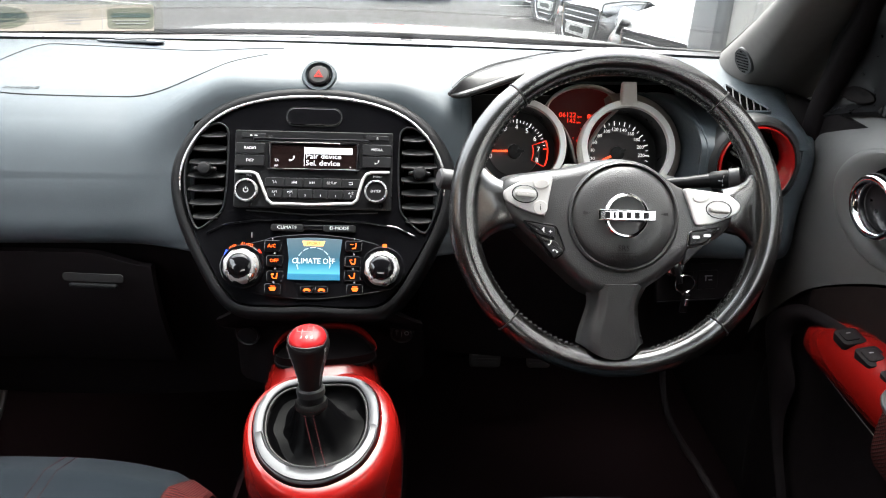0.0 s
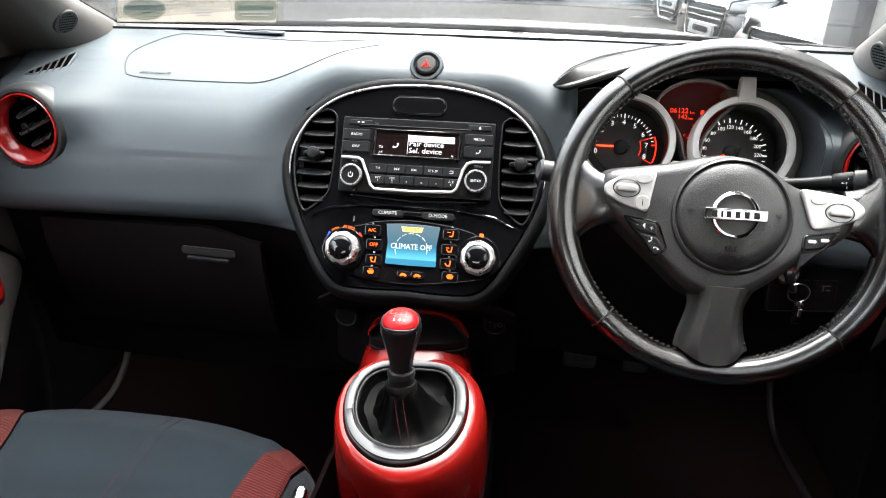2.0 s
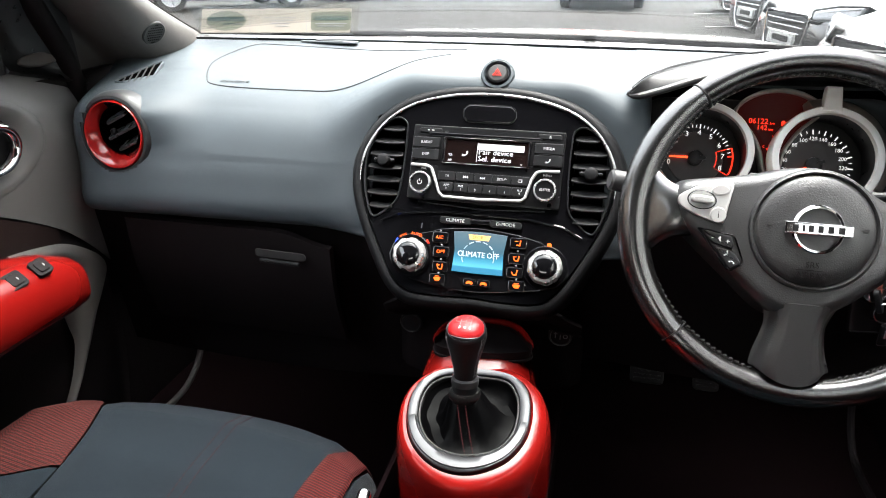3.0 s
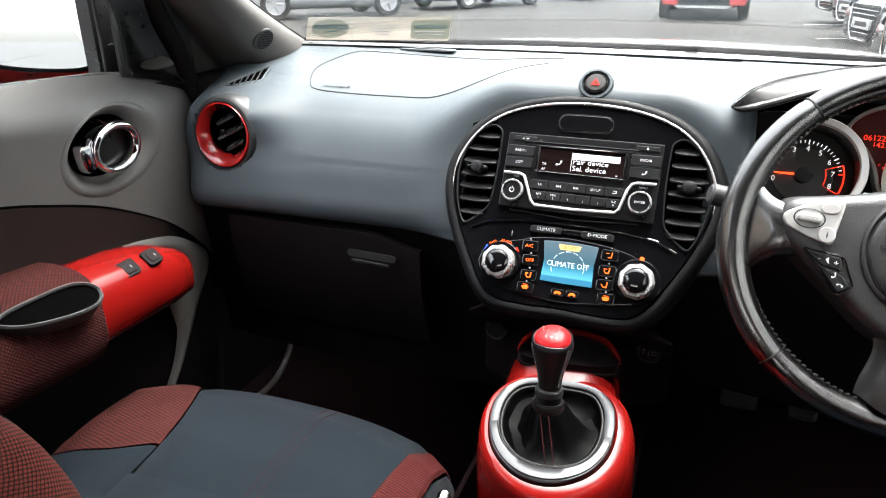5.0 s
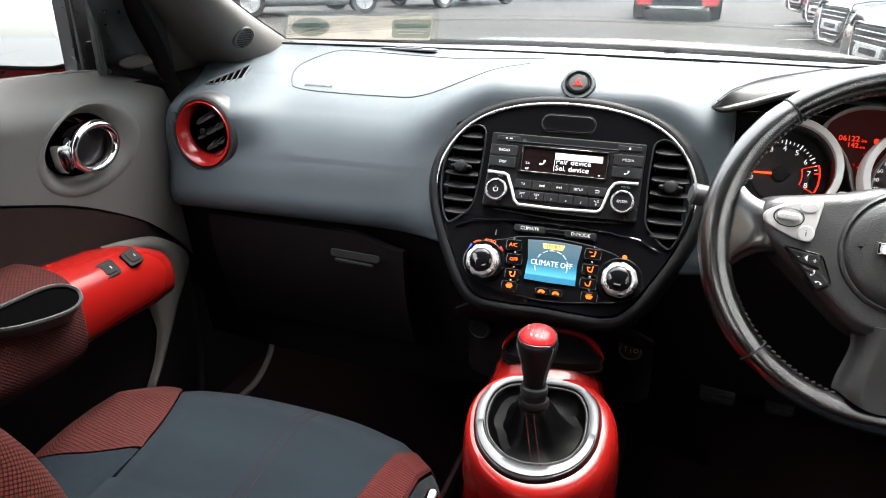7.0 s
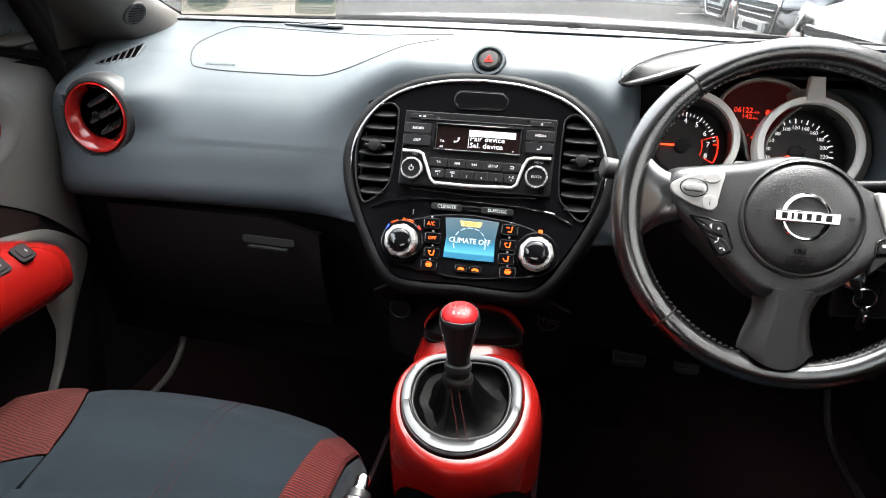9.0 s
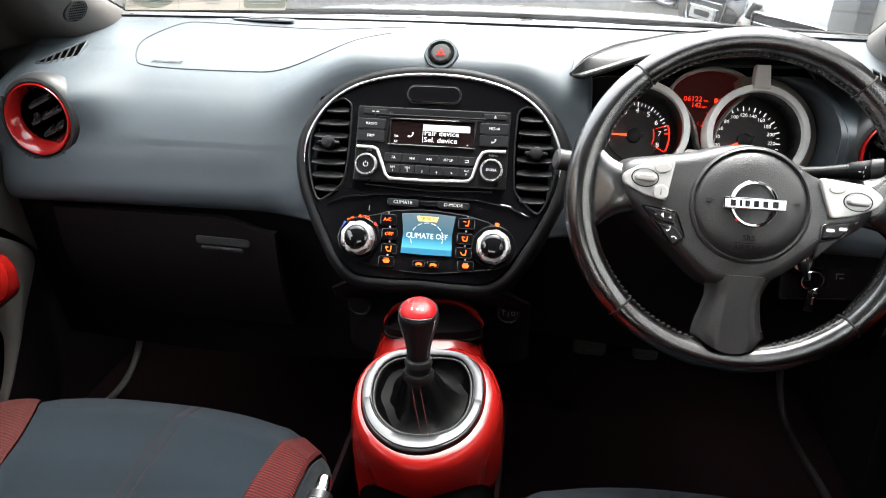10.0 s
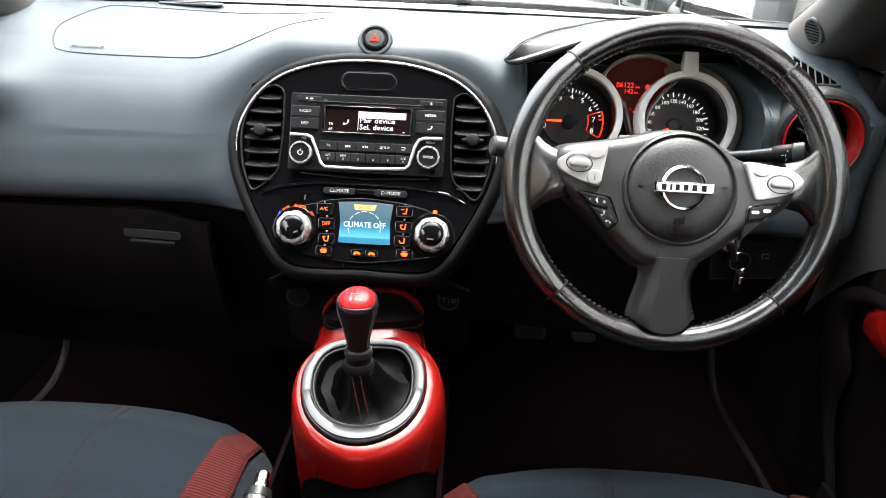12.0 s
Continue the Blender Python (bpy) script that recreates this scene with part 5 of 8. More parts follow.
def spoke_skin(i, j):
    k = j * (len(SPOKE) - 1)
    n = min(int(k), len(SPOKE) - 2)
    v, a, b = SPOKE[n].lerp(SPOKE[n + 1], k - n)
    c, h = (a + b) / 2, (b - a) / 2
    u = 2 * i - 1
    flank = ease(0.42, 0.60, abs(u)) * 0.004 + ease(0.60, 1.0, abs(u)) * 0.020
    bow = 0.016 * ease(0.75, 1.0, j) * (u * u - 0.35)
    return HUB @ Vector((c + h * u, v + bow, 0.0015 + 0.13 * (v + 0.086) + 0.002 * (1 - u * u) - flank))


part("lower_spoke", sheet(spoke_skin, 30, 24, 0.010), WHEELSKIN, wheel, "broad ridged lower spoke")


PANELS = {-1: [(-0.0820, 0.0425), (-0.118, 0.0365), (-0.1385, 0.0250), (-0.1365, 0.0140), (-0.115, 0.0030), (-0.0905, -0.0045)], 1: [(0.0645, 0.0325), (0.116, 0.0265), (0.1320, 0.0140), (0.1260, 0.0030), (0.100, -0.0075), (0.0790, -0.0115)]}
DISH = {-1: (-0.1140, 0.0215), 1: (0.1050, 0.0085)}
for sx in (-1, 1):
    pan = part("switch_panel", plate(poly(PANELS[sx], 0.006), HUB, -0.002, 0.0052, 0.0018), BRIGHT, wheel, "satin silver switch panel")
    hm = HUB @ Matrix.Translation((*DISH[sx], 0.004)) @ Matrix.Rotation(radians(-4), 4, "Z")
    part("switch_dish", lathe([(0.0155, -0.004), (0.0155, 0.0010), (0.0138, 0.0016), (0.0128, 0.0004), (0.0, -0.0008)], hm, 32, 0.68), SILVER, pan)
    part("rocker", plate(round_rect(0.023, 0.0085, 0.0040, 4), hm, 0, 0.0065, 0.002), BRIGHT, pan, "silver rocker switch")
    part("round_button", plate(ellipse(0.0088, 0.0055, 24, -0.0960 if sx < 0 else 0.0840, 0.0330 if sx < 0 else 0.0215, 6), HUB, 0.004, 0.0062, 0.0008), BRIGHT, pan)
    if sx < 0:
        rb = part("round_button", plate(ellipse(0.0082, 0.0082, 24, -0.0965, 0.0065), HUB, 0.004, 0.0064, 0.0009), BRIGHT, pan)
        part("lettering", letters("i", 0.0105, HUB, -0.0965, 0.0065, 0.0065), BLACK, rb)
        bt = [(-0.1140, -0.009), (-0.0800, -0.0145), (-0.0785, -0.0285), (-0.0985, -0.0235)]
        pb = part("button", plate(poly(bt, 0.003), HUB, -0.002, 0.0045, 0.0014), BUTTON, wheel)
        part("lettering", join(letters("-", 0.008, HUB, -0.1000, -0.0170, 0.0046), letters("+", 0.008, HUB, -0.0845, -0.0205, 0.0046), plate(poly([(-0.0945, -0.0175), (-0.0915, -0.0150), (-0.0915, -0.0220)], 0.0005), HUB, 0.0044, 0.0049, 0.0001)), PRINT, pb)
        bt = [(-0.0985, -0.0255), (-0.0780, -0.0305), (-0.0690, -0.0420), (-0.0800, -0.0500)]
        pb = part("button", plate(poly(bt, 0.003), HUB, -0.002, 0.0045, 0.0014), BUTTON, wheel)
        part("handset_symbol", join(handset(HUB, -0.0855, -0.0325, 0.0046, 0.0030, 60), handset(HUB, -0.0790, -0.0420, 0.0046, 0.0028, 160)), PRINT, pb)
        part("button_rim", hoop(poly([(-0.1170, -0.0070), (-0.0775, -0.0130), (-0.0660, -0.0420), (-0.0800, -0.0530)], 0.004), HUB, 0.0014, -0.002, 0.0040, 0.0006), PIANO, wheel)
    else:
        bt = [(0.0735, -0.0190), (0.1060, -0.0130), (0.0900, -0.0300), (0.0720, -0.0330)]
        pb = part("button", plate(poly(bt, 0.003), HUB, -0.002, 0.0045, 0.0014), BUTTON, wheel)
        part("cruise_symbols", join(bar(HUB, 0.0800, -0.0230, 0.0044, 0.0085, 0.0035), bar(HUB, 0.0925, -0.0210, 0.0044, 0.0085, 0.0035)), PRINT, pb)
        part("button_rim", hoop(poly([(0.0715, -0.0170), (0.1090, -0.0105), (0.0910, -0.0320), (0.0700, -0.0355)], 0.004), HUB, 0.0014, -0.002, 0.0040, 0.0006), PIANO, wheel)
        part("blank_plate", plate(poly([(0.0695, -0.0360), (0.0900, -0.0325), (0.0660, -0.0560)], 0.004), HUB, -0.002, 0.0030, 0.0010), BLACK, wheel)

# stalks
STALKEND = surface("grey_stalk_plastic", (0.035, 0.035, 0.036), 0.4)
for name, lab, a, b, sx in (("light_stalk", "black light stalk with a ribbed grey end", (0.315, -0.055, 0.900), (0.163, -0.095, 0.9325), -1), ("wiper_stalk", "black wiper stalk with ribbed end", (0.430, -0.055, 0.915), (0.530, -0.095, 0.9415), 1)):
    a, b = Vector(a), Vector(b)
    st = thing(name, a, lab, "stalk")
    part("arm", tube([a, a.lerp(b, 0.45), a.lerp(b, 0.70)], [0.009, 0.0075, 0.009], seg=14), BLACK, st)
    part("sleeve", tube([a.lerp(b, 0.68), a.lerp(b, 0.70), a.lerp(b, 0.86), a.lerp(b, 0.875)], [0.009, 0.0105, 0.0115, 0.0105], seg=16), VANE, st)
    part("tip", tube([a.lerp(b, 0.87), a.lerp(b, 0.885), a.lerp(b, 0.985), b], [0.0105, 0.0125, 0.0125, 0.0095], seg=16), STALKEND, st)
    c = a.lerp(b, 0.78)
    lm = frame_at(c + Vector((0, -0.011, 0.002)), 10)
    part("stalk_mark", join(bar(lm, 0, 0, 0, 0.004, 0.004), bar(lm, 0, 0.005, 0, 0.001, 0.003), bar(lm, 0.005, 0, 0, 0.003, 0.001), bar(lm, -0.005, 0, 0, 0.003, 0.001), bar(lm, 0, -0.005, 0, 0.001, 0.003)), PRINT, st)

# ---------------------------------------------------------------- centre console and gear lever
CON = Matrix.Translation((0.026, -0.19, 0.0)) @ Matrix.Rotation(radians(7.5), 4, "Z")
console = thing("centre_console", (0.018, -0.19, 0.45), "glossy red centre console with a rounded front", "console")
STATIONS = [(0.143, 0.046, 0.640, 0.50), (0.139, 0.062, 0.686, 0.50), (0.128, 0.075, 0.703, 0.48), (0.100, 0.088, 0.701, 0.45), (0.05, 0.098, 0.677, 0.42), (0.0, 0.102, 0.661, 0.42), (-0.05, 0.102, 0.651, 0.42), (-0.10, 0.098, 0.640, 0.42), (-0.135, 0.094, 0.625, 0.42), (-0.160, 0.079, 0.600, 0.42), (-0.172, 0.070, 0.570, 0.42)]


def arch(y, w, top, base, ex=3.4, seg=44):
    """A console section: an arch of half-width w between its base and its top."""
    ring = []
    for k in range(seg + 1):
        a = math.pi * k / seg
        c, s_ = math.cos(a), math.sin(a)
        ring.append(CON @ Vector((w * math.copysign(abs(c) ** (2 / ex), c), y, base + (top - base) * abs(s_) ** (2 / ex))))
    return ring


# ring round the gaiter, on the sloping top
TOP = CON @ Matrix.Translation((-0.002, -0.034, 0.6570)) @ Matrix.Rotation(radians(14), 4, "X")
EGG = [(0.0, 0.083), (0.043, 0.077), (0.066, 0.055), (0.0715, 0.020), (0.064, -0.022), (0.040, -0.056), (0.002, -0.0735), (-0.037, -0.067), (-0.067, -0.037), (-0.0785, 0.006), (-0.073, 0.048), (-0.045, 0.077)]
egg = smooth_loop(EGG, 6)
egg.reverse()
INNER = [(0.0, 0.072), (0.039, 0.068), (0.054, 0.048), (0.0575, 0.020), (0.0515, -0.014), (0.033, -0.039), (0.001, -0.050), (-0.032, -0.045), (-0.056, -0.022), (-0.0655, 0.010), (-0.0605, 0.046), (-0.040, 0.068)]
bore = smooth_loop(INNER, 6)
bore.reverse()
# small tray let into the top ahead of the lever
TRAY = CON @ Matrix.Translation((0.000, 0.094, 0.6985)) @ Matrix.Rotation(radians(11), 4, "X")
tray = smooth_loop([(-0.056, -0.020), (-0.049, 0.012), (-0.026, 0.028), (0.008, 0.032), (0.042, 0.025), (0.060, 0.004), (0.064, -0.022), (0.0, -0.030)], 6)
tray.reverse()


def inside(p, loop):
    odd = False
    for a, b in zip(loop, loop[1:] + loop[:1]):
        if (a.y > p.y) != (b.y > p.y) and p.x < a.x + (b.x - a.x) * (p.y - a.y) / (b.y - a.y):
            odd = not odd
    return odd


bow = [st for st in smooth_loop([Vector(st) for st in STATIONS], 10, closed=False) if st[0] > 0.030]
front = rings_mesh([arch(*st, seg=90) for st in bow], closed=False, cap_first=False, cap_last=False)
flat = TRAY.inverted()
gone = [face for face in front.faces if inside(flat @ face.calc_center_median(), tray) and abs((flat @ face.calc_center_median()).z) < 0.03]
bmesh.ops.delete(front, geom=gone, context="FACES")
part("front_fairing", front, RED, console, "glossy red front of the console")
part("tray", plate(offset(tray, -0.004), TRAY, -0.016, -0.012, 0.001), DARK, console, "matt black tray mat")
part("tray_wall", rings_mesh([[TRAY @ Vector((p.x, p.y, n)) for p in offset(tray, -0.002)] for n in (0.001, -0.014)], False, False), DARK, console)
far = offset(tray, -0.0035)
first = min(range(len(far)), key=lambda k: far[k].y)
far = [p for p in far[first:] + far[:first] if p.y > -0.021]
part("tray_rim", tube([TRAY @ Vector((p.x, p.y, 0.0)) for p in far], [0.0042 * ease(0, 5, min(k, len(far) - 1 - k)) + 0.0004 for k in range(len(far))], seg=10), RED, console, "glossy red tray rim")
skirt = []
for grow, n in ((0.0005, -0.006), (0.003, -0.0012), (0.010, -0.0014), (0.016, -0.0045), (0.021, -0.012), (0.025, -0.026), (0.028, -0.050), (0.030, -0.10), (0.031, -0.20)):
    skirt.append([TOP @ Vector((p.x + 0.42 * grow * ease(0.0, 0.05, -p.x), p.y - 0.25 * grow * ease(0.0, 0.05, p.y), n)) for p in offset(egg, -grow)])
part("fairing", rings_mesh(skirt, False, False), RED, console, "glossy red fairing")
part("rear_deck", rings_mesh([arch(y, w, t, 0.42, 3.0) for y, w, t in ((-0.150, 0.074, 0.575), (-0.20, 0.074, 0.570), (-0.32, 0.072, 0.560), (-0.50, 0.072, 0.555))], closed=False, cap_first=False, cap_last=False), RED, console, "glossy red rear deck")
part("inner_shell", rings_mesh([arch(y, w - 0.012, t - 0.045, 0.40) for y, w, t, b in STATIONS[1:-1]], closed=False), HOLLOW, console)
rr = []
for f, n in ((0.0, -0.012), (0.0, 0.0016), (0.05, 0.0030), (0.14, 0.0036), (0.72, 0.0030), (0.90, 0.0018), (1.0, -0.001), (1.0, -0.014)):
    rr.append([TOP @ Vector((*p.lerp(q, f), n)) for p, q in zip(egg, bore)])
part("gaiter_ring", rings_mesh(rr, False, False), SILVER, console, "brushed silver ring round the gaiter")
low_half = [k for k in range(len(egg)) if egg[k].y < 0.004]
facet = []
for f, n in ((0.10, 0.0030), (0.16, 0.0050), (0.30, 0.0054), (0.70, 0.0050), (0.82, 0.0030)):
    facet.append([TOP @ Vector((*egg[k].lerp(bore[k], f), n - 0.0022 * ease(-0.012, 0.004, egg[k].y))) for k in low_half])
part("ring_facet", rings_mesh(facet, False, False, closed=False), SILVER, console, "raised lower facet of the silver ring")
part("ring_lip", hoop(offset(bore, -0.0005), TOP, 0.0030, -0.012, -0.0005, 0.001), RUBBER, console)
# dark fascia below the stack with two sockets
part("lower_fascia", sheet(lambda i, j: Vector((-0.135 + 0.28 * i, -0.050 - 0.040 * math.sin(3.14 * i) ** 0.5 + 0.09 * ease(0.0, 0.5, j), 0.760 - 0.05 * abs(2 * i - 1) ** 3 * (1 - j) - 0.20 * j)), 24, 10, 0.006), DARK, console)
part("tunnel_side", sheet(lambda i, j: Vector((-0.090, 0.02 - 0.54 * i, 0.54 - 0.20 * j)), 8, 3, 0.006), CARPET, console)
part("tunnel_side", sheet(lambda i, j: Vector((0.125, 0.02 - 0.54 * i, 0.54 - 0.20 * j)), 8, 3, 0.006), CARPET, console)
for x, z, lab in ((-0.1105, 0.6545, "round black power socket cover"), (0.1163, 0.6625, "round black socket panel with small symbols")):
    sm = frame_at((x, -0.006, z), -4)
    so = thing("power_socket", (x, -0.006, z), lab, "socket", "sockets under the centre stack")
    part("rim", lathe([(0.0175, -0.006), (0.0175, 0.001), (0.0162, 0.0022), (0.0145, 0.0012), (0.0145, -0.006)], sm, 32), GREYRIM, so)
    part("cap", lathe([(0.0146, -0.004), (0.0140, 0.002), (0.0, 0.0025)], sm, 32), BLACK, so)
    if x > 0:
        part("socket_symbols", join(bar(sm, -0.007, 0.002, 0.0022, 0.0015, 0.010), bar(sm, -0.007, 0.0045, 0.0022, 0.006, 0.0014), bar(sm, 0.0, -0.001, 0.0022, 0.0012, 0.009), tube([sm @ Vector((0.0075 + 0.0030 * math.cos(a), 0.001 + 0.0030 * math.sin(a), 0.0026)) for a in [2 * math.pi * k / 16 for k in range(16)]], 0.0006, seg=5, closed=True)), GREYPRINT, so)

lever = thing("gear_lever", (0.016, -0.20, 0.665), "gear lever with leather gaiter and red knob cap", "gear lever")
base = Vector((0.016, -0.205, 0.655))
tip = Vector((0.0145, -0.193, 0.762))
axis = (tip - base).normalized()
side_x = Vector((1, 0, 0)) - axis * axis.x
side_x.normalize()
side_y = axis.cross(side_x)
LV = Matrix.Translation(base) @ Matrix((side_x, side_y, axis)).transposed().to_4x4()
seg = 56
rings = []
e = offset(bore, 0.002)
neck = TOP.inverted() @ LV @ Vector((0, 0, 0.024))
for f, h, rr_ in ((0.0, -0.003, 1.0), (0.08, -0.009, 0.97), (0.22, -0.015, 0.86), (0.40, -0.015, 0.68), (0.56, -0.008, 0.52), (0.70, 0.002, 0.40), (0.82, 0.011, 0.325), (0.92, 0.019, 0.275), (1.0, 0.024, 0.255)):
    ring = []
    pull = ease(0.25, 1.0, f)
    for p in e:
        a = math.atan2(p.y, p.x)
        fold = 1 + 0.10 * math.sin(f * math.pi) * math.sin(3 * a + 0.9 + 1.6 * f) + 0.10 * math.sin(f * math.pi) * max(0.0, math.sin(5 * a + 0.4 - 2.2 * f)) ** 2
        rise = 0.003 * math.sin(f * math.pi) * math.sin(3 * a + 2.0)
        tgt = Vector((p.x, p.y)) * rr_ * fold
        round_ = Vector((0.0185 * math.cos(a), 0.0185 * math.sin(a)))
        tgt = tgt.lerp(round_, ease(0.75, 1.0, f))
        ring.append(TOP @ Vector((tgt.x + neck.x * pull, tgt.y + neck.y * pull, (h + rise) * (1 - ease(0.6, 1.0, f)) + neck.z * ease(0.45, 1.0, f))))
    rings.append(ring)
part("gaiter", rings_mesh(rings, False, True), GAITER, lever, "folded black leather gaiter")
foot = TOP @ Vector((0.004, -0.062, 0.0))
for du in (-0.0050, 0.0050):
    top_ = LV @ Vector((du, -0.0195, 0.020))
    end_ = foot + Vector((du, 0, 0))
    pts = [top_.lerp(end_, k / 9) + Vector((0, -0.004, 0.004)) * math.sin(math.pi * k / 9) for k in range(10)]
    part("stitching", join(*[tube([a_.lerp(b_, u0), a_.lerp(b_, u0 + 0.28)], 0.0007, seg=5) for a_, b_ in zip(pts, pts[1:]) for u0 in (0.05, 0.55)]), REDLEATHER, lever, "red thread seam")
part("gaiter_collar", lathe([(0.0185, 0.018), (0.0195, 0.022), (0.0195, 0.027), (0.0180, 0.030), (0.0, 0.030)], LV, 32), GRIPSKIN, lever)
part("stitching", join(*[box((0.0008, 0.0020, 0.0012), LV @ Matrix.Rotation(2 * math.pi * k / 26, 4, "Z") @ Matrix.Translation((0.0197, 0, 0.0235)), 0.0003) for k in range(26)]), REDLEATHER, lever, "red thread stitches")
part("sleeve", lathe([(0.0150, 0.026), (0.0158, 0.034), (0.0150, 0.040), (0.0, 0.040)], LV, 32), BLACK, lever)
part("collar", lathe([(0.0165, 0.038), (0.0172, 0.041), (0.0168, 0.046), (0.0150, 0.048), (0.0, 0.048)], LV, 32), GREYRIM, lever, "satin silver collar")
part("grip", lathe([(0.0135, 0.046), (0.0140, 0.052), (0.0150, 0.062), (0.0182, 0.076), (0.0225, 0.092), (0.0246, 0.100), (0.0250, 0.1045), (0.0238, 0.1085), (0.0210, 0.110), (0.0, 0.110)], LV, 36), GRIPSKIN, lever, "stitched black leather grip")
CAPMARK = surface("pale_cap_marks", (0.24, 0.045, 0.042), 0.5)
capm = LV @ Matrix.Translation((0, -0.002, 0.1095)) @ Matrix.Rotation(radians(20), 4, "X") @ Matrix.Scale(1.12, 4)
part("cap_rim", lathe([(0.0218, -0.004), (0.0216, 0.002), (0.0205, 0.0036), (0.0196, 0.0030), (0.0196, -0.004)], capm, 36), SILVER, lever)
part("cap", lathe([(0.0196, 0.000), (0.0194, 0.0036), (0.0170, 0.0068), (0.0115, 0.0094), (0.0055, 0.0106), (0.0, 0.0109)], capm, 36), CAPRED, lever, "glossy red shift cap")
part("shift_numbers", join(*[letters(t, 0.0054, capm, u, v, 0.0105 if v < 0 else 0.0100) for t, u, v in (("2", -0.0052, -0.0068), ("4", 0.0004, -0.0068), ("6", 0.0060, -0.0068))]), PRINT, lever, "pale shift numbers")
part("shift_pattern", join(*[letters(t, 0.0050, capm, u, v, 0.0100) for t, u, v in (("1", -0.0052, 0.0086), ("3", 0.0004, 0.0086), ("5", 0.0060, 0.0086), ("R", -0.0108, 0.0075))],
                           bar(capm, -0.0022, 0.0010, 0.0106, 0.0165, 0.0007), *[bar(capm, u, 0.0010, 0.0104, 0.0007, 0.0085) for u in (-0.0052, 0.0004, 0.0060)], bar(capm, -0.0105, 0.0030, 0.0102, 0.0007, 0.0045)), CAPMARK, lever, "pale shift pattern")
GRIP = [(0.0135, 0.046), (0.0140, 0.052), (0.0150, 0.062), (0.0182, 0.076), (0.0225, 0.092), (0.0246, 0.100), (0.0250, 0.1045)]
GRIP_R = lambda z: float(np.interp(z, [q for _, q in GRIP], [q for q, _ in GRIP]))
for a0 in (-28, 208):
    st = []
    for k in range(14):
        z = 0.054 + 0.0038 * k
        r = GRIP_R(z) + 0.0004
        for w in (-9, 9):
            m = LV @ Matrix.Rotation(radians(a0 + w * 0.5), 4, "Z") @ Matrix.Translation((r, 0, z)) @ Matrix.Rotation(radians(30 if w > 0 else -30), 4, "X")
            st.append(box((0.0009, 0.0008, 0.0030), m, 0.0002))
    part("stitching", join(*st), GREYPRINT, lever, "pale thread seam")

brake = thing("handbrake", (-0.045, -0.47, 0.60), "black handbrake lever with chrome button", "handbrake")
part("grip", tube([(-0.045, -0.62, 0.60), (-0.045, -0.52, 0.645), (-0.043, -0.45, 0.672), (-0.042, -0.425, 0.682)], [0.014, 0.016, 0.0155, 0.013], seg=16), LEATHER, brake)
part("ferrule", tube([(-0.042, -0.426, 0.682), (-0.0418, -0.418, 0.685)], [0.0135, 0.012], seg=16), BLACK, brake)
part("button", tube([(-0.0418, -0.419, 0.685), (-0.0415, -0.405, 0.690), (-0.0415, -0.402, 0.691)], [0.0075, 0.0075, 0.006], seg=14), CHROME, brake, "chrome release button")

# ---------------------------------------------------------------- seats


def cushion_point(i, j, w, d, h, ex=3.2):
    """A padded cushion: i across, j from rear (0) to front (1); bulging top that rolls over the front."""
    x = (i - 0.5) * 2
    prof = [(0.0, 0.0), (0.35, 0.010), (0.65, 0.022), (0.85, 0.018), (0.95, -0.006), (1.0, -0.040), (1.0, -0.085), (0.96, -0.12)]
    k = j * (len(prof) - 1)
    n = min(int(k), len(prof) - 2)
    f = k - n
    y = prof[n][0] * (1 - f) + prof[n + 1][0] * f
    z = prof[n][1] * (1 - f) + prof[n + 1][1] * f
    round_front = 1 - 0.12 * abs(x) ** 2.6
    return Vector((x * w / 2, d * y * round_front, h + z))


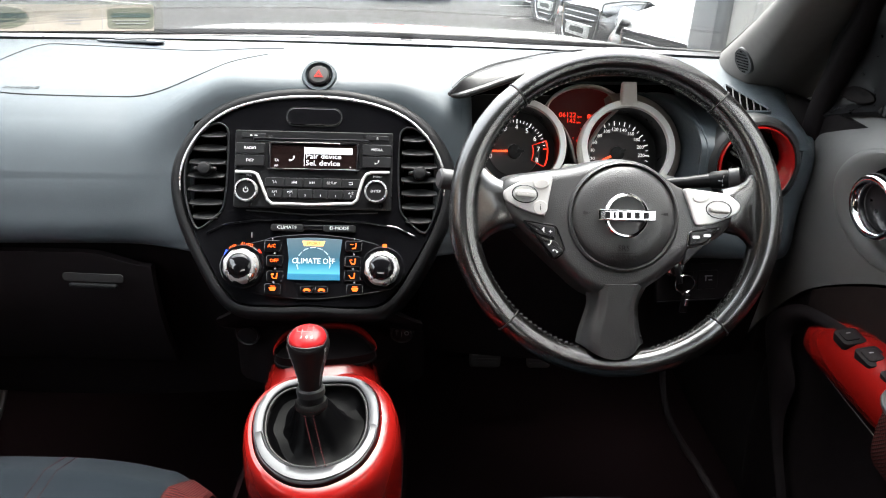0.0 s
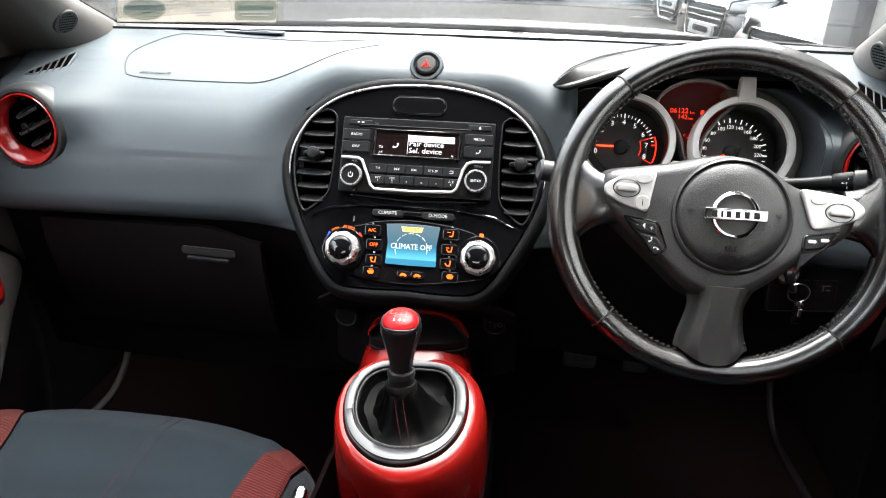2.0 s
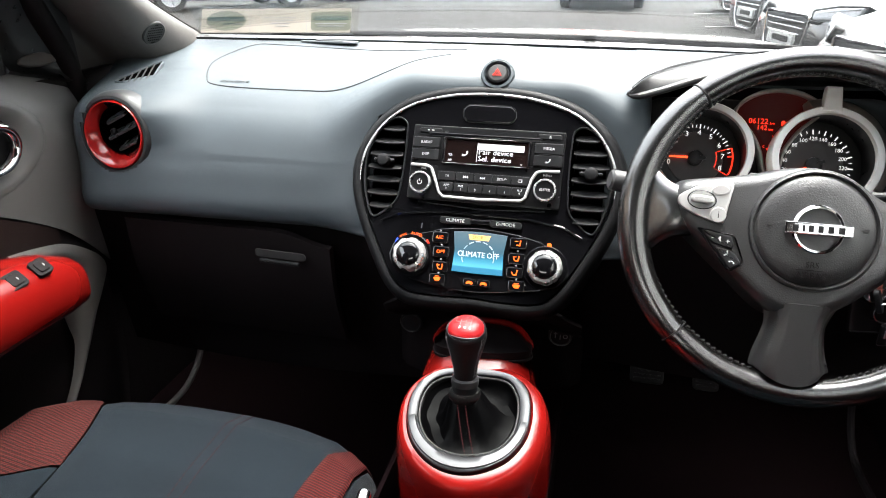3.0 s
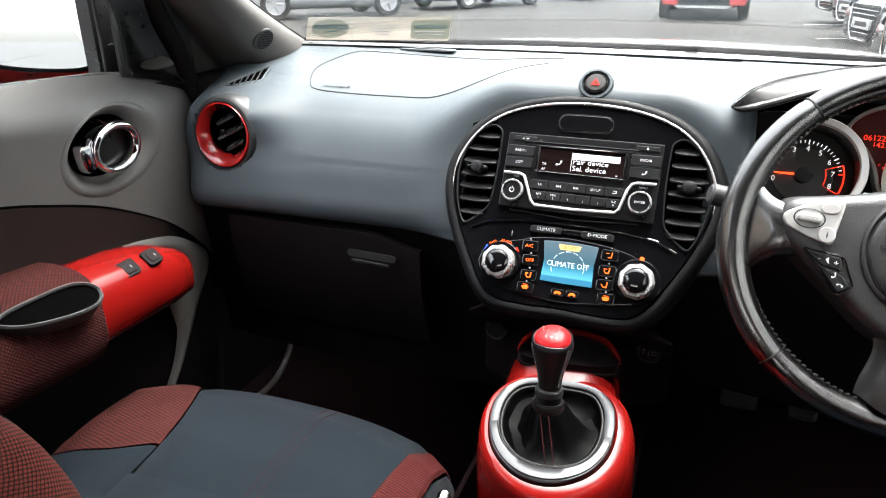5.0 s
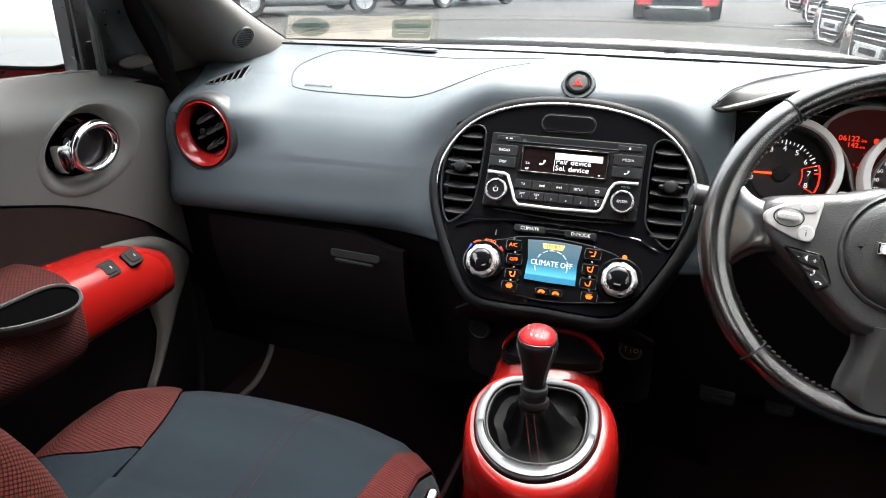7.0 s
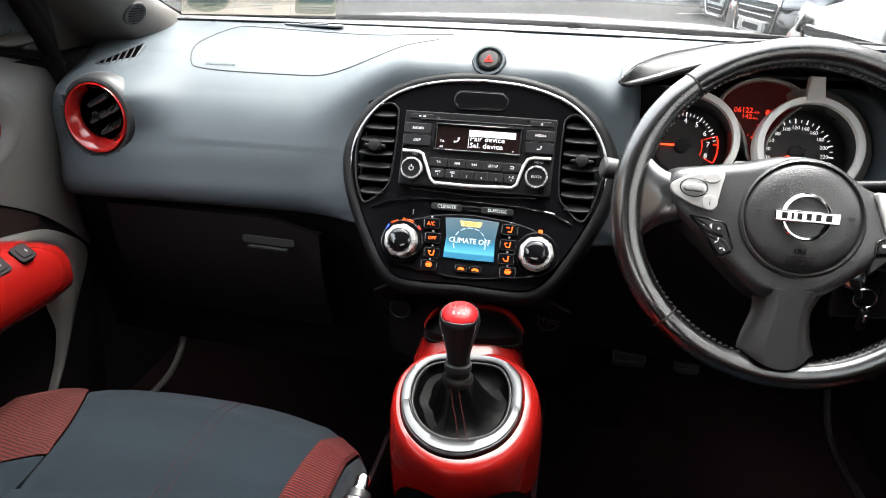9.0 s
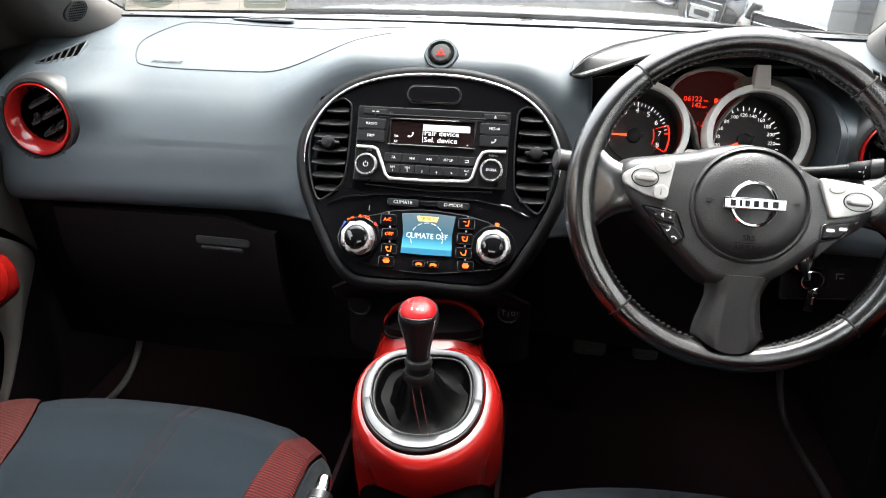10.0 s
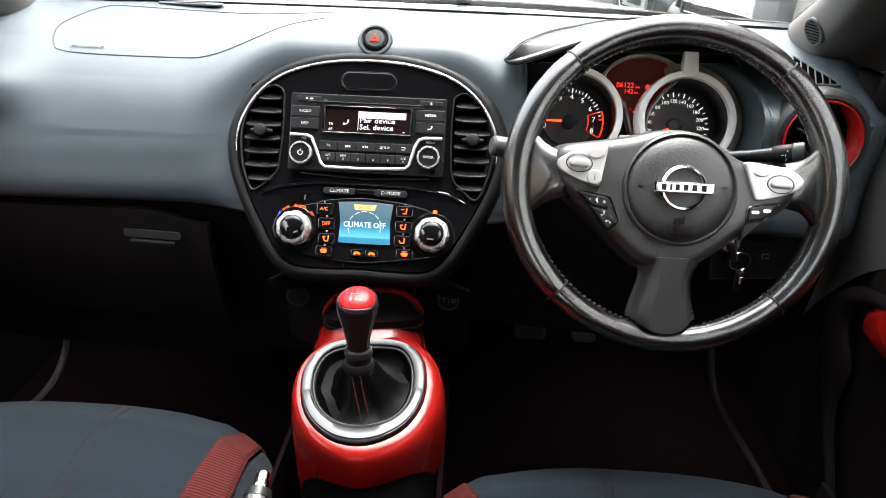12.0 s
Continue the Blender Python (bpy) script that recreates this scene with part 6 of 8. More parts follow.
def seat(name, x0, y_rear, y_front, side, back_y):
    """A front seat: centre pad, two cushion bolsters, valance and a backrest with bolsters."""
    s = thing(name, (x0, y_rear, 0.35), "navy and red mesh sports seat in cloth and suede", "car seat", "front seats")
    M = Matrix.Translation((x0, y_rear, 0.0))
    d = y_front - y_rear
    W = 0.518

    def place(bm):
        bmesh.ops.transform(bm, matrix=M, verts=bm.verts)
        return bm

    def pad(a, b, ja, jb, lift):
        """The cushion's skin between two seams a(j) and b(j) and between ja and jb from rear to front."""
        def f(i, j):
            ja_, jb_ = (q(i) if callable(q) else q for q in (ja, jb))
            jj = ja_ + (jb_ - ja_) * j
            u = a(jj) + (b(jj) - a(jj)) * i
            p = cushion_point(u, jj, W, d, 0.553)
            side_up = 0.012 * ease(0.17, 0.03, u) * ease(0.0, 0.25, u + 0.12) + 0.010 * ease(0.83, 0.97, u)
            near, out_ = (0.022, 0.006) if side < 0 else (0.006, 0.022)
            drop = out_ * ease(0.13, 0.02, u) + near * ease(0.87, 0.98, u) + 0.10 * (ease(0.03, -0.03, u) + ease(0.97, 1.03, u))
            fade = 1 - 0.75 * ease(0.5, 1.0, jj)
            edge = 0.003 * (ease(0.06, 0.0, i) + ease(0.94, 1.0, i)) + 0.003 * ease(0.03, 0.0, j)
            return p + Vector((0, 0, side_up * fade - drop + lift - edge))
        return f

    outer = lambda j: 0.27 - 0.125 * ease(0.22, 0.62, j)
    inner = lambda j: 0.875 + 0.06 * ease(0.25, 0.75, j)
    if side < 0:
        ua, ub = outer, inner
    else:
        ua, ub = (lambda j: 1 - inner(j)), (lambda j: 1 - outer(j))
    lo, hi = (lambda j: -0.03), (lambda j: 1.03)
    rim_ = (lambda j: 0.975) if side < 0 else (lambda j: 0.025)
    less = lambda f, e: (lambda j: f(j) + e)
    CUT = 0.215
    part("seat_pad", place(sheet(pad(ua, ub, CUT, 1.0, 0.0), 36, 44, 0.02, True)), NAVY, s, "dark navy suede seat pad")
    part("rear_pad", place(sheet(pad(ua, ub, 0.0, CUT - 0.006, 0.006), 30, 14, 0.02, True)), NAVY, s, "dark navy suede rear seat pad")
    wing = lambda i: 0.262 - 0.060 * (1 - i if side < 0 else i)
    front = lambda i: wing(i) + 0.006
    if side < 0:
        part("rear_wing", place(sheet(pad(lo, less(ua, -0.002), 0.0, wing, 0.002), 16, 14, 0.02, True)), NAVY, s)
        part("bolster", place(sheet(pad(lo, less(ua, -0.002), front, 1.0, 0.003), 18, 40, 0.02, True)), REDMESH, s, "red mesh cushion bolster")
        part("bolster", place(sheet(pad(less(ub, 0.002), rim_, 0.0, 1.0, 0.003), 12, 44, 0.02, True)), REDRIB, s, "red ribbed cushion bolster")
        part("cushion_side", place(sheet(pad(less(rim_, 0.004), hi, 0.0, 1.0, 0.002), 10, 44, 0.02, True)), NAVY, s, "dark navy cushion side")
    else:
        part("rear_wing", place(sheet(pad(less(ub, 0.002), hi, 0.0, wing, 0.002), 16, 14, 0.02, True)), NAVY, s)
        part("bolster", place(sheet(pad(less(ub, 0.002), hi, front, 1.0, 0.003), 18, 40, 0.02, True)), REDMESH, s, "red mesh cushion bolster")
        part("bolster", place(sheet(pad(rim_, less(ua, -0.002), 0.0, 1.0, 0.003), 12, 44, 0.02, True)), REDRIB, s, "red ribbed cushion bolster")
        part("cushion_side", place(sheet(pad(lo, less(rim_, -0.004), 0.0, 1.0, 0.002), 10, 44, 0.02, True)), NAVY, s, "dark navy cushion side")
    for off in (0.0, 0.030):
        u0 = lambda j: (0.60 - 0.05 * j + off) if side < 0 else (0.40 + 0.05 * j - off)
        dash = []
        for k in range(60):
            j0 = CUT + 0.010 + 0.0075 * k
            dash.append(tube([cushion_point(u0(j0), j0, W, d, 0.5533), cushion_point(u0(j0), j0 + 0.0048, W, d, 0.5533)], 0.0006, seg=4))
        tagged(part("stitching", place(join(*dash)), REDLEATHER, s, "thin red thread seam"), kind="stuff")
    part("valance", box((0.47, d * 0.86, 0.16), M @ Matrix.Translation((0, d * 0.47, 0.42)), 0.03), SIDECLOTH, s)
    # backrest: two thick bolsters that swell towards the sitter, a flatter centre between them
    BULGE = [(0.58, -0.640), (0.70, -0.638), (0.78, -0.640), (0.84, -0.650), (0.88, -0.660), (0.92, -0.676), (0.955, -0.702), (0.99, -0.742), (1.04, -0.790), (1.12, -0.825), (1.20, -0.850)]
    shift = back_y - BULGE[0][1]

    def bolster(sx):
        rings = []
        for k, (z, y) in enumerate(smooth_loop(BULGE, 3, closed=False)):
            w = 0.050 - 0.016 * ease(0.95, 1.2, z)
            dy = 0.075
            ring = []
            for n in range(26):
                a = 2 * math.pi * n / 26
                c, s_ = math.cos(a), math.sin(a)
                ring.append(Vector((x0 + sx * 0.142 + w * math.copysign(abs(c) ** 0.85, c), y + shift - dy + dy * math.copysign(abs(s_) ** 0.85, s_), z)))
            rings.append(ring)
        return rings_mesh(rings, uv=True)

    part("back_bolster", bolster(-1), REDMESH_LIT, s, "red mesh backrest bolster")
    part("back_bolster", bolster(1), REDMESH_LIT, s, "red mesh backrest bolster")
    lean = lambda z: back_y - 0.09 - (z - 0.58) * 0.26
    part("backrest", sheet(lambda i, j: Vector((x0 + (i - 0.5) * 0.25, lean(0.58 + 0.66 * j) + 0.02 * math.cos((i - 0.5) * 3.1), 0.58 + 0.66 * j)), 12, 20, 0.05), NAVY, s, "dark navy suede backrest")
    part("seam", tube([Vector((x0 + 0.142, y + shift + 0.0006, z)) for z, y in smooth_loop(BULGE, 4, closed=False)], 0.0012, seg=6), SIDECLOTH, s)
    top = lean(1.24)
    part("headrest", rings_mesh([[Vector((x0 + 0.12 * a * math.cos(t) * (1 - 0.12 * abs(math.sin(t))), top - 0.01 + 0.045 * a * math.sin(t), 1.27 + z)) for t in [2 * math.pi * k / 24 for k in range(24)]] for a, z in ((0.6, -0.015), (0.95, 0.0), (1.0, 0.05), (1.0, 0.10), (0.85, 0.135), (0.5, 0.145))]), SIDECLOTH, s)
    for sx in (-1, 1):
        part("headrest_post", tube([(x0 + sx * 0.05, top, 1.20), (x0 + sx * 0.05, top - 0.01, 1.29)], 0.006, seg=10), CHROME, s)
    return s


seat("passenger_seat", -0.365, -0.64, -0.124, -1, -0.640)
seat("driver_seat", 0.372, -0.72, -0.185, 1, -0.86)

# ---------------------------------------------------------------- doors
SEAM = smooth_loop([(-0.66, 0.925), (-0.50, 0.918), (-0.345, 0.893), (-0.263, 0.871), (-0.170, 0.838), (-0.0625, 0.780), (-0.002, 0.730), (0.06, 0.66), (0.16, 0.55)], 5, closed=False)
BELT = [(-0.66, 1.036), (-0.28, 1.032), (-0.19, 1.029), (-0.067, 1.020), (0.006, 1.001), (0.10, 0.975), (0.16, 0.955)]
belt_z = lambda y: float(np.interp(y, [q for q, _ in BELT], [q for _, q in BELT]))


def seam_z(y):
    for a, b in zip(SEAM, SEAM[1:]):
        if a.x <= y <= b.x:
            return a.y + (b.y - a.y) * (y - a.x) / (b.x - a.x)
    return SEAM[0].y if y < SEAM[0].x else SEAM[-1].y


INSERT = surface("brown_red_cloth", (0.0085, 0.0042, 0.0036), 0.95, grain=0.5, grain_scale=1500, spec=0.15)
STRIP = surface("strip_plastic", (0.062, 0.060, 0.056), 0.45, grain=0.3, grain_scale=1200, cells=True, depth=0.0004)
DOORPAD = surface("door_pad_plastic", (0.080, 0.079, 0.076), 0.40, grain=0.3, grain_scale=1200, cells=True, depth=0.0004)


def car_door(sx):
    """A front door seen from inside: grey upper pad, dark lower panel, red armrest, cloth elbow rest, chrome handle."""
    d = thing("front_door", (sx * 0.70, -0.30, 0.40), "closed front car door with red armrest and chrome handle" if sx < 0 else "driver's closed front car door with red switch armrest", "car door", "front doors")
    S = lambda x, y, z: Vector((sx * x + (0.006 if sx > 0 else 0.0), y, z))

    def pad_x(y, z):
        j = (belt_z(y) - z) / (belt_z(y) - seam_z(y))
        return 0.705 - 0.040 * math.sin(min(1.0, max(0.0, j) * 2.4) * math.pi / 2) + 0.012 * j + 0.012 * ease(0.04, 0.14, y)

    def upper(i, j):
        y = -0.66 + 0.81 * i
        z = belt_z(y) + (seam_z(y) - belt_z(y)) * j
        return S(pad_x(y, z), y, z)

    hm = Matrix.Translation(S(0.672, -0.143, 0.922)) @ Matrix.Rotation(radians(-90 * sx), 4, "Z") @ Matrix.Rotation(radians(90), 4, "X") @ Matrix.Rotation(radians(-10 * sx), 4, "Z")
    into_dish = hm.inverted()
    skin = sheet(upper, 130, 60, 0)
    gone = []
    for face in skin.faces:
        q = into_dish @ face.calc_center_median()
        if (q.x / 0.0885) ** 2 + (q.y / 0.0595) ** 2 < 1.0:
            gone.append(face)
    bmesh.ops.delete(skin, geom=gone, context="FACES")
    bmesh.ops.recalc_face_normals(skin, faces=skin.faces)
    bmesh.ops.solidify(skin, geom=list(skin.faces), thickness=0.003)
    part("upper_pad", skin, DOORPAD, d, "grey grained upper door pad")
    part("belt_rail", tube([S(0.711, -0.66, 1.034), S(0.711, -0.30, 1.030), S(0.711, -0.12, 1.022), S(0.709, -0.06, 1.016)], 0.005, seg=10), RUBBER, d)

    def lower(i, j):
        y = -0.66 + 0.82 * i
        z = seam_z(y) + 0.012 + (0.36 - seam_z(y)) * j
        return S(0.690 - 0.010 * math.sin(j * 3.1) + 0.03 * ease(0.0, 0.08, y), y, z)

    part("lower_panel", sheet(lower, 26, 16, 0.006), DARK, d, "dark lower door panel")
    part("cloth_insert", sheet(lambda i, j: S(0.676, -0.62 + 0.56 * i, seam_z(-0.62 + 0.56 * i) - 0.004 + (0.765 - 0.06 * i - seam_z(-0.62 + 0.56 * i)) * j), 20, 8, 0.004), INSERT, d, "dark brown-red cloth door insert")
    # handle in an oval dish
    f = -sx
    dish = ellipse(0.088, 0.059, 64)
    core = [Vector((0.69 * p.x - 0.006 * f, 0.72 * p.y + 0.006)) for p in dish]

    def dish_ring(mix, n):
        ring = []
        for p, q in zip(dish, core):
            r = hm @ Vector((*p.lerp(q, mix), 0))
            ring.append(S(pad_x(r.y, r.z), r.y, r.z) + Vector((sx * n, 0, 0)))
        return ring

    part("handle_dish", rings_mesh([dish_ring(m_, n) for m_, n in ((-0.40, 0.0006), (-0.30, -0.0008), (0.0, -0.0014), (0.18, 0.0002), (0.5, 0.0050), (0.85, 0.0125), (1.0, 0.0165), (1.0, 0.022))], False, False), DOORPAD, d, "oval grey handle dish")
    part("dish_bottom", rings_mesh([dish_ring(m_, n) for m_, n in ((0.98, 0.014), (1.02, 0.0145), (1.15, 0.026), (1.5, 0.036), (2.5, 0.040))], False, True), PIANO, d, "glossy black dish bottom")
    oval = ellipse(0.047, 0.0375, 48, 0.002 * f, 0.001)
    rr = []
    for k in range(48):
        a = 2 * math.pi * k / 48
        cu, cv = 0.0405 * math.cos(a) + 0.002 * f, 0.0315 * math.sin(a) + 0.001
        fat = 0.0062 + 0.0016 * math.cos(a + (0.0 if f > 0 else math.pi))
        rr.append([hm @ Vector((cu + fat * math.cos(b) * math.cos(a), cv + fat * math.cos(b) * math.sin(a), 0.004 + 0.0085 * math.sin(b))) for b in [2 * math.pi * q / 14 for q in range(14)]])
    part("handle", rings_mesh(rr, loop=True), CHROME, d, "chrome ring door handle")
    part("handle_cup", plate(offset(oval, 0.0085), hm, -0.024, -0.004, 0.003, 0.003), BLACK, d)
    pad_ = smooth_loop([(-0.032 * f, 0.028), (-0.042 * f, 0.024), (-0.056 * f, 0.025), (-0.061 * f, 0.010), (-0.059 * f, -0.011), (-0.050 * f, -0.018), (-0.040 * f, -0.014), (-0.034 * f, -0.006)][::(1 if f > 0 else -1)], 4)
    part("handle_paddle", plate(pad_, hm, -0.010, 0.005, 0.005, 0.002), CHROME, d, "chrome handle paddle")
    A = lambda x, y, z: S(x + (0.056 if sx > 0 else 0.0), y, z)
    # armrest: glossy red front part, mesh cloth elbow rest behind it
    lift, flat_ = (0.0, 1.0) if sx < 0 else (0.014, 0.74)
    secs = []
    for y, zc, hw, hh, xo in ((-0.070, 0.700, 0.006, 0.010, 0.652), (-0.078, 0.703, 0.026, 0.026, 0.645), (-0.103, 0.711, 0.044, 0.040, 0.638), (-0.15, 0.723, 0.054, 0.050, 0.634), (-0.20, 0.731, 0.058, 0.054, 0.632), (-0.27, 0.736, 0.061, 0.056, 0.630), (-0.335, 0.738, 0.062, 0.058, 0.630)):
        ring = []
        for k in range(28):
            a = 2 * math.pi * k / 28
            c, s_ = math.cos(a), math.sin(a)
            ring.append(A(xo - hw * math.copysign(abs(c) ** 0.75, c), y, zc + lift + flat_ * hh * math.copysign(abs(s_) ** 0.75, s_)))
        secs.append(ring)
    part("armrest", rings_mesh(secs), RED, d, "glossy red armrest panel")
    part("armrest_seam", tube([A(0.570, -0.33, 0.722), A(0.577, -0.24, 0.720), A(0.588, -0.15, 0.716)], 0.0010, seg=5), RUBBER, d)
    secs = []
    for y, zc, hw, hh in ((-0.299, 0.736, 0.067, 0.064), (-0.306, 0.736, 0.073, 0.070), (-0.34, 0.737, 0.076, 0.072), (-0.42, 0.742, 0.076, 0.074), (-0.52, 0.745, 0.078, 0.076), (-0.66, 0.745, 0.078, 0.076)):
        ring = []
        for k in range(28):
            a = 2 * math.pi * k / 28
            c, s_ = math.cos(a), math.sin(a)
            ring.append(A(0.640 - hw * math.copysign(abs(c) ** 0.72, c), y, zc + hh * math.copysign(abs(s_) ** 0.72, s_)))
        secs.append(ring)
    part("elbow_rest", rings_mesh(secs, uv=True), REDMESH, d, "red mesh cloth elbow rest")
    nn = Vector((-sx * 0.66, 0.0, 0.75)).normalized()
    uu = Vector((0.0, 0.97, -0.25)).normalized()
    uu = (uu - nn * uu.dot(nn)).normalized()
    pm = Matrix.Translation(A(0.5705, -0.380, 0.7895)) @ Matrix((uu, nn.cross(uu), nn)).transposed().to_4x4()
    slot = smooth_loop([(-0.062, -0.006), (-0.030, -0.018), (0.030, -0.022), (0.060, -0.014), (0.064, 0.004), (0.040, 0.016), (-0.010, 0.012), (-0.052, 0.004)], 5)
    # Solid plate; the shade of an open slot is painted as black.
    part("pull_slot", plate(slot, pm, -0.03, 0.0040, 0.001), HOLLOW, d, "pull slot, its shade drawn as a black plate")
    part("slot_rim", hoop(offset(slot, -0.004), pm, 0.0050, -0.02, 0.0085, 0.0022), GREYRIM, d, "grey pull slot rim")
    # window switches
    keys = ((-0.234, 0.030), (-0.188, 0.026)) if sx < 0 else ((-0.194, 0.030), (-0.240, 0.034), (-0.288, 0.034))
    for y, w in keys:
        seat_ = S(0.588, y, 0.7775) if sx < 0 else S(0.646, y, 0.7825 + 0.04 * (-0.24 - y))
        wm = Matrix.Translation(seat_) @ Matrix.Rotation(radians(40 if sx < 0 else -12), 4, "Y") @ Matrix.Rotation(radians(4), 4, "X")
        sw = part("switch_well", plate(round_rect(0.026, w, 0.005, 3), wm, -0.010, 0.0008, 0.0005), DARK, d)
        part("switch_key", plate(round_rect(0.018, w * 0.66, 0.004, 3, 0.0, 0.001), wm, 0.000, 0.0024, 0.0012), DARK, sw)
        part("switch_mark", bar(wm, 0.0, 0.004, 0.0024, 0.005, 0.0018), GREYPRINT, sw)
    # grey strip that runs from the armrest's tip down the panel, and the pocket behind it
    lip = smooth_loop([S(0.655, y, z) for y, z in ((-0.173, 0.778), (-0.119, 0.769), (-0.061, 0.752), (-0.005, 0.712), (0.011, 0.682), (-0.006, 0.650), (-0.033, 0.615), (-0.064, 0.570), (-0.100, 0.522), (-0.130, 0.488), (-0.156, 0.455))], 4, closed=False)
    inn = smooth_loop([S(0.657, y, z) for y, z in ((-0.160, 0.755), (-0.119, 0.745), (-0.080, 0.728), (-0.058, 0.700), (-0.070, 0.672), (-0.095, 0.645), (-0.094, 0.615), (-0.092, 0.585), (-0.110, 0.538), (-0.139, 0.497), (-0.162, 0.462))], 4, closed=False)

    def strip(i, j):
        k = i * (len(lip) - 1)
        n = min(int(k), len(lip) - 2)
        p = lip[n].lerp(lip[n + 1], k - n).lerp(inn[n].lerp(inn[n + 1], k - n), j)
        return p + Vector((-sx * (0.010 * math.sin(j * math.pi) ** 0.7 - 0.004), 0, 0))

    # Driver's strip is the same grey one, darkened for the shade on that side.
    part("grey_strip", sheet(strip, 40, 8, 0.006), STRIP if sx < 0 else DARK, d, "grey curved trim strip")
    part("door_pocket", sheet(lambda i, j: S(0.640 - 0.01 * j, -0.62 + 0.46 * i, 0.50 - 0.10 * j), 10, 4, 0.008), DARK, d, "dark door pocket lip")
    # triangular sail trim with a shallow dish
    def sail(i, j):
        y = -0.062 + 0.152 * i
        foot = belt_z(y) - 0.004
        z = foot + (1.235 - foot) * j
        hollow = 0.016 * math.sin(math.pi * min(1.0, i * 1.25)) * math.sin(math.pi * min(1.0, j * 1.6 + 0.1))
        return S(0.704 - 0.055 * j * j + hollow - 0.010 * ease(0.06, 0.0, j), y - 0.11 * j * j, z)

    part("sail_trim", sheet(sail, 22, 22, 0.006), BLACK, d, "dark moulded sail trim")
    dm = Matrix.Translation(S(0.704, 0.015, 1.0250)) @ Matrix.Rotation(radians(-90 * sx), 4, "Z") @ Matrix.Rotation(radians(66), 4, "X")
    # Ledge's bright patch put into colour: paler on passenger's side, darkened on driver's.
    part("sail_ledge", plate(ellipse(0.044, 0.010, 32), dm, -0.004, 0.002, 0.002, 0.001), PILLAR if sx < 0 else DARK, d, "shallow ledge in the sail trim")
    part("window_bar", tube([S(0.702, -0.066, 1.014), S(0.701, -0.067, 1.08), S(0.699, -0.069, 1.14), S(0.668, -0.13, 1.27), S(0.60, -0.40, 1.44)], 0.0075, seg=10), RUBBER, d, "black window seal")
    part("glass_channel", tube([S(0.715, -0.088, 1.012), S(0.714, -0.089, 1.08), S(0.712, -0.091, 1.14), S(0.680, -0.155, 1.27)], 0.0030, seg=8), RUBBER, d, "thin black glass channel")
    part("window_glass", sheet(lambda i, j: S(0.712 - 0.10 * j ** 1.3, -0.95 + (0.86 - 0.36 * j) * i, 1.02 + 0.42 * j), 4, 4, 0.004), GLASS, d, "clear side window").visible_shadow = False
    return d


car_door(-1)
car_door(1)

for sx in (-1, 1):
    up = 0.0 if sx < 0 else 0.050
    path = smooth_loop([(sx * 0.555, 0.11, 0.66 + up), (sx * 0.555, 0.109, 0.595 + 0.3 * up), (sx * 0.555, 0.090, 0.494 + 0.8 * up), (sx * 0.555, 0.046, 0.448 + 0.9 * up), (sx * 0.555, -0.017, 0.437 + up), (sx * 0.56, -0.14, 0.445 + up), (sx * 0.57, -0.4, 0.44 + up)], 5, closed=False)
    # Colour carries the light: a highlight on the passenger's edge, shade opposite.
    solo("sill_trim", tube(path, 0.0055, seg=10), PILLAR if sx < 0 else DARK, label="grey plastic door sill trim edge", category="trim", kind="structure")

# ---------------------------------------------------------------- pillars, glass, roof, floor
PAS = {-1: smooth_loop([(0.632, 0.340, 1.028), (0.606, 0.12, 1.119), (0.567, -0.20, 1.287), (0.53, -0.50, 1.437)], 6, closed=False),
       1: smooth_loop([(0.660, 0.340, 1.024), (0.638, 0.12, 1.128), (0.595, -0.20, 1.290), (0.545, -0.50, 1.437)], 6, closed=False)}
PB = smooth_loop([(0.735, 0.06, 0.975), (0.708, -0.045, 1.13), (0.660, -0.25, 1.30), (0.61, -0.52, 1.45)], 6, closed=False)


def pillar_point(sx, i, j):
    PA = PAS[sx]
    k = i * (len(PA) - 1)
    n = min(int(k), len(PA) - 2)
    a = PA[n].lerp(PA[n + 1], k - n)
    b = PB[n].lerp(PB[n + 1], k - n)
    p = a.lerp(b, j)
    bulge = 0.055 * math.sin(j ** 0.75 * math.pi) if j < 0.4 else 0.055 - 0.075 * ease(0.42, 0.66, j) + 0.020 * ease(0.66, 1.0, j)
    return Vector((sx * (p.x - bulge), p.y - bulge * 0.6, p.z))


TWEETER = {-1: (0.16, 0.30), 1: (0.13, 0.33)}
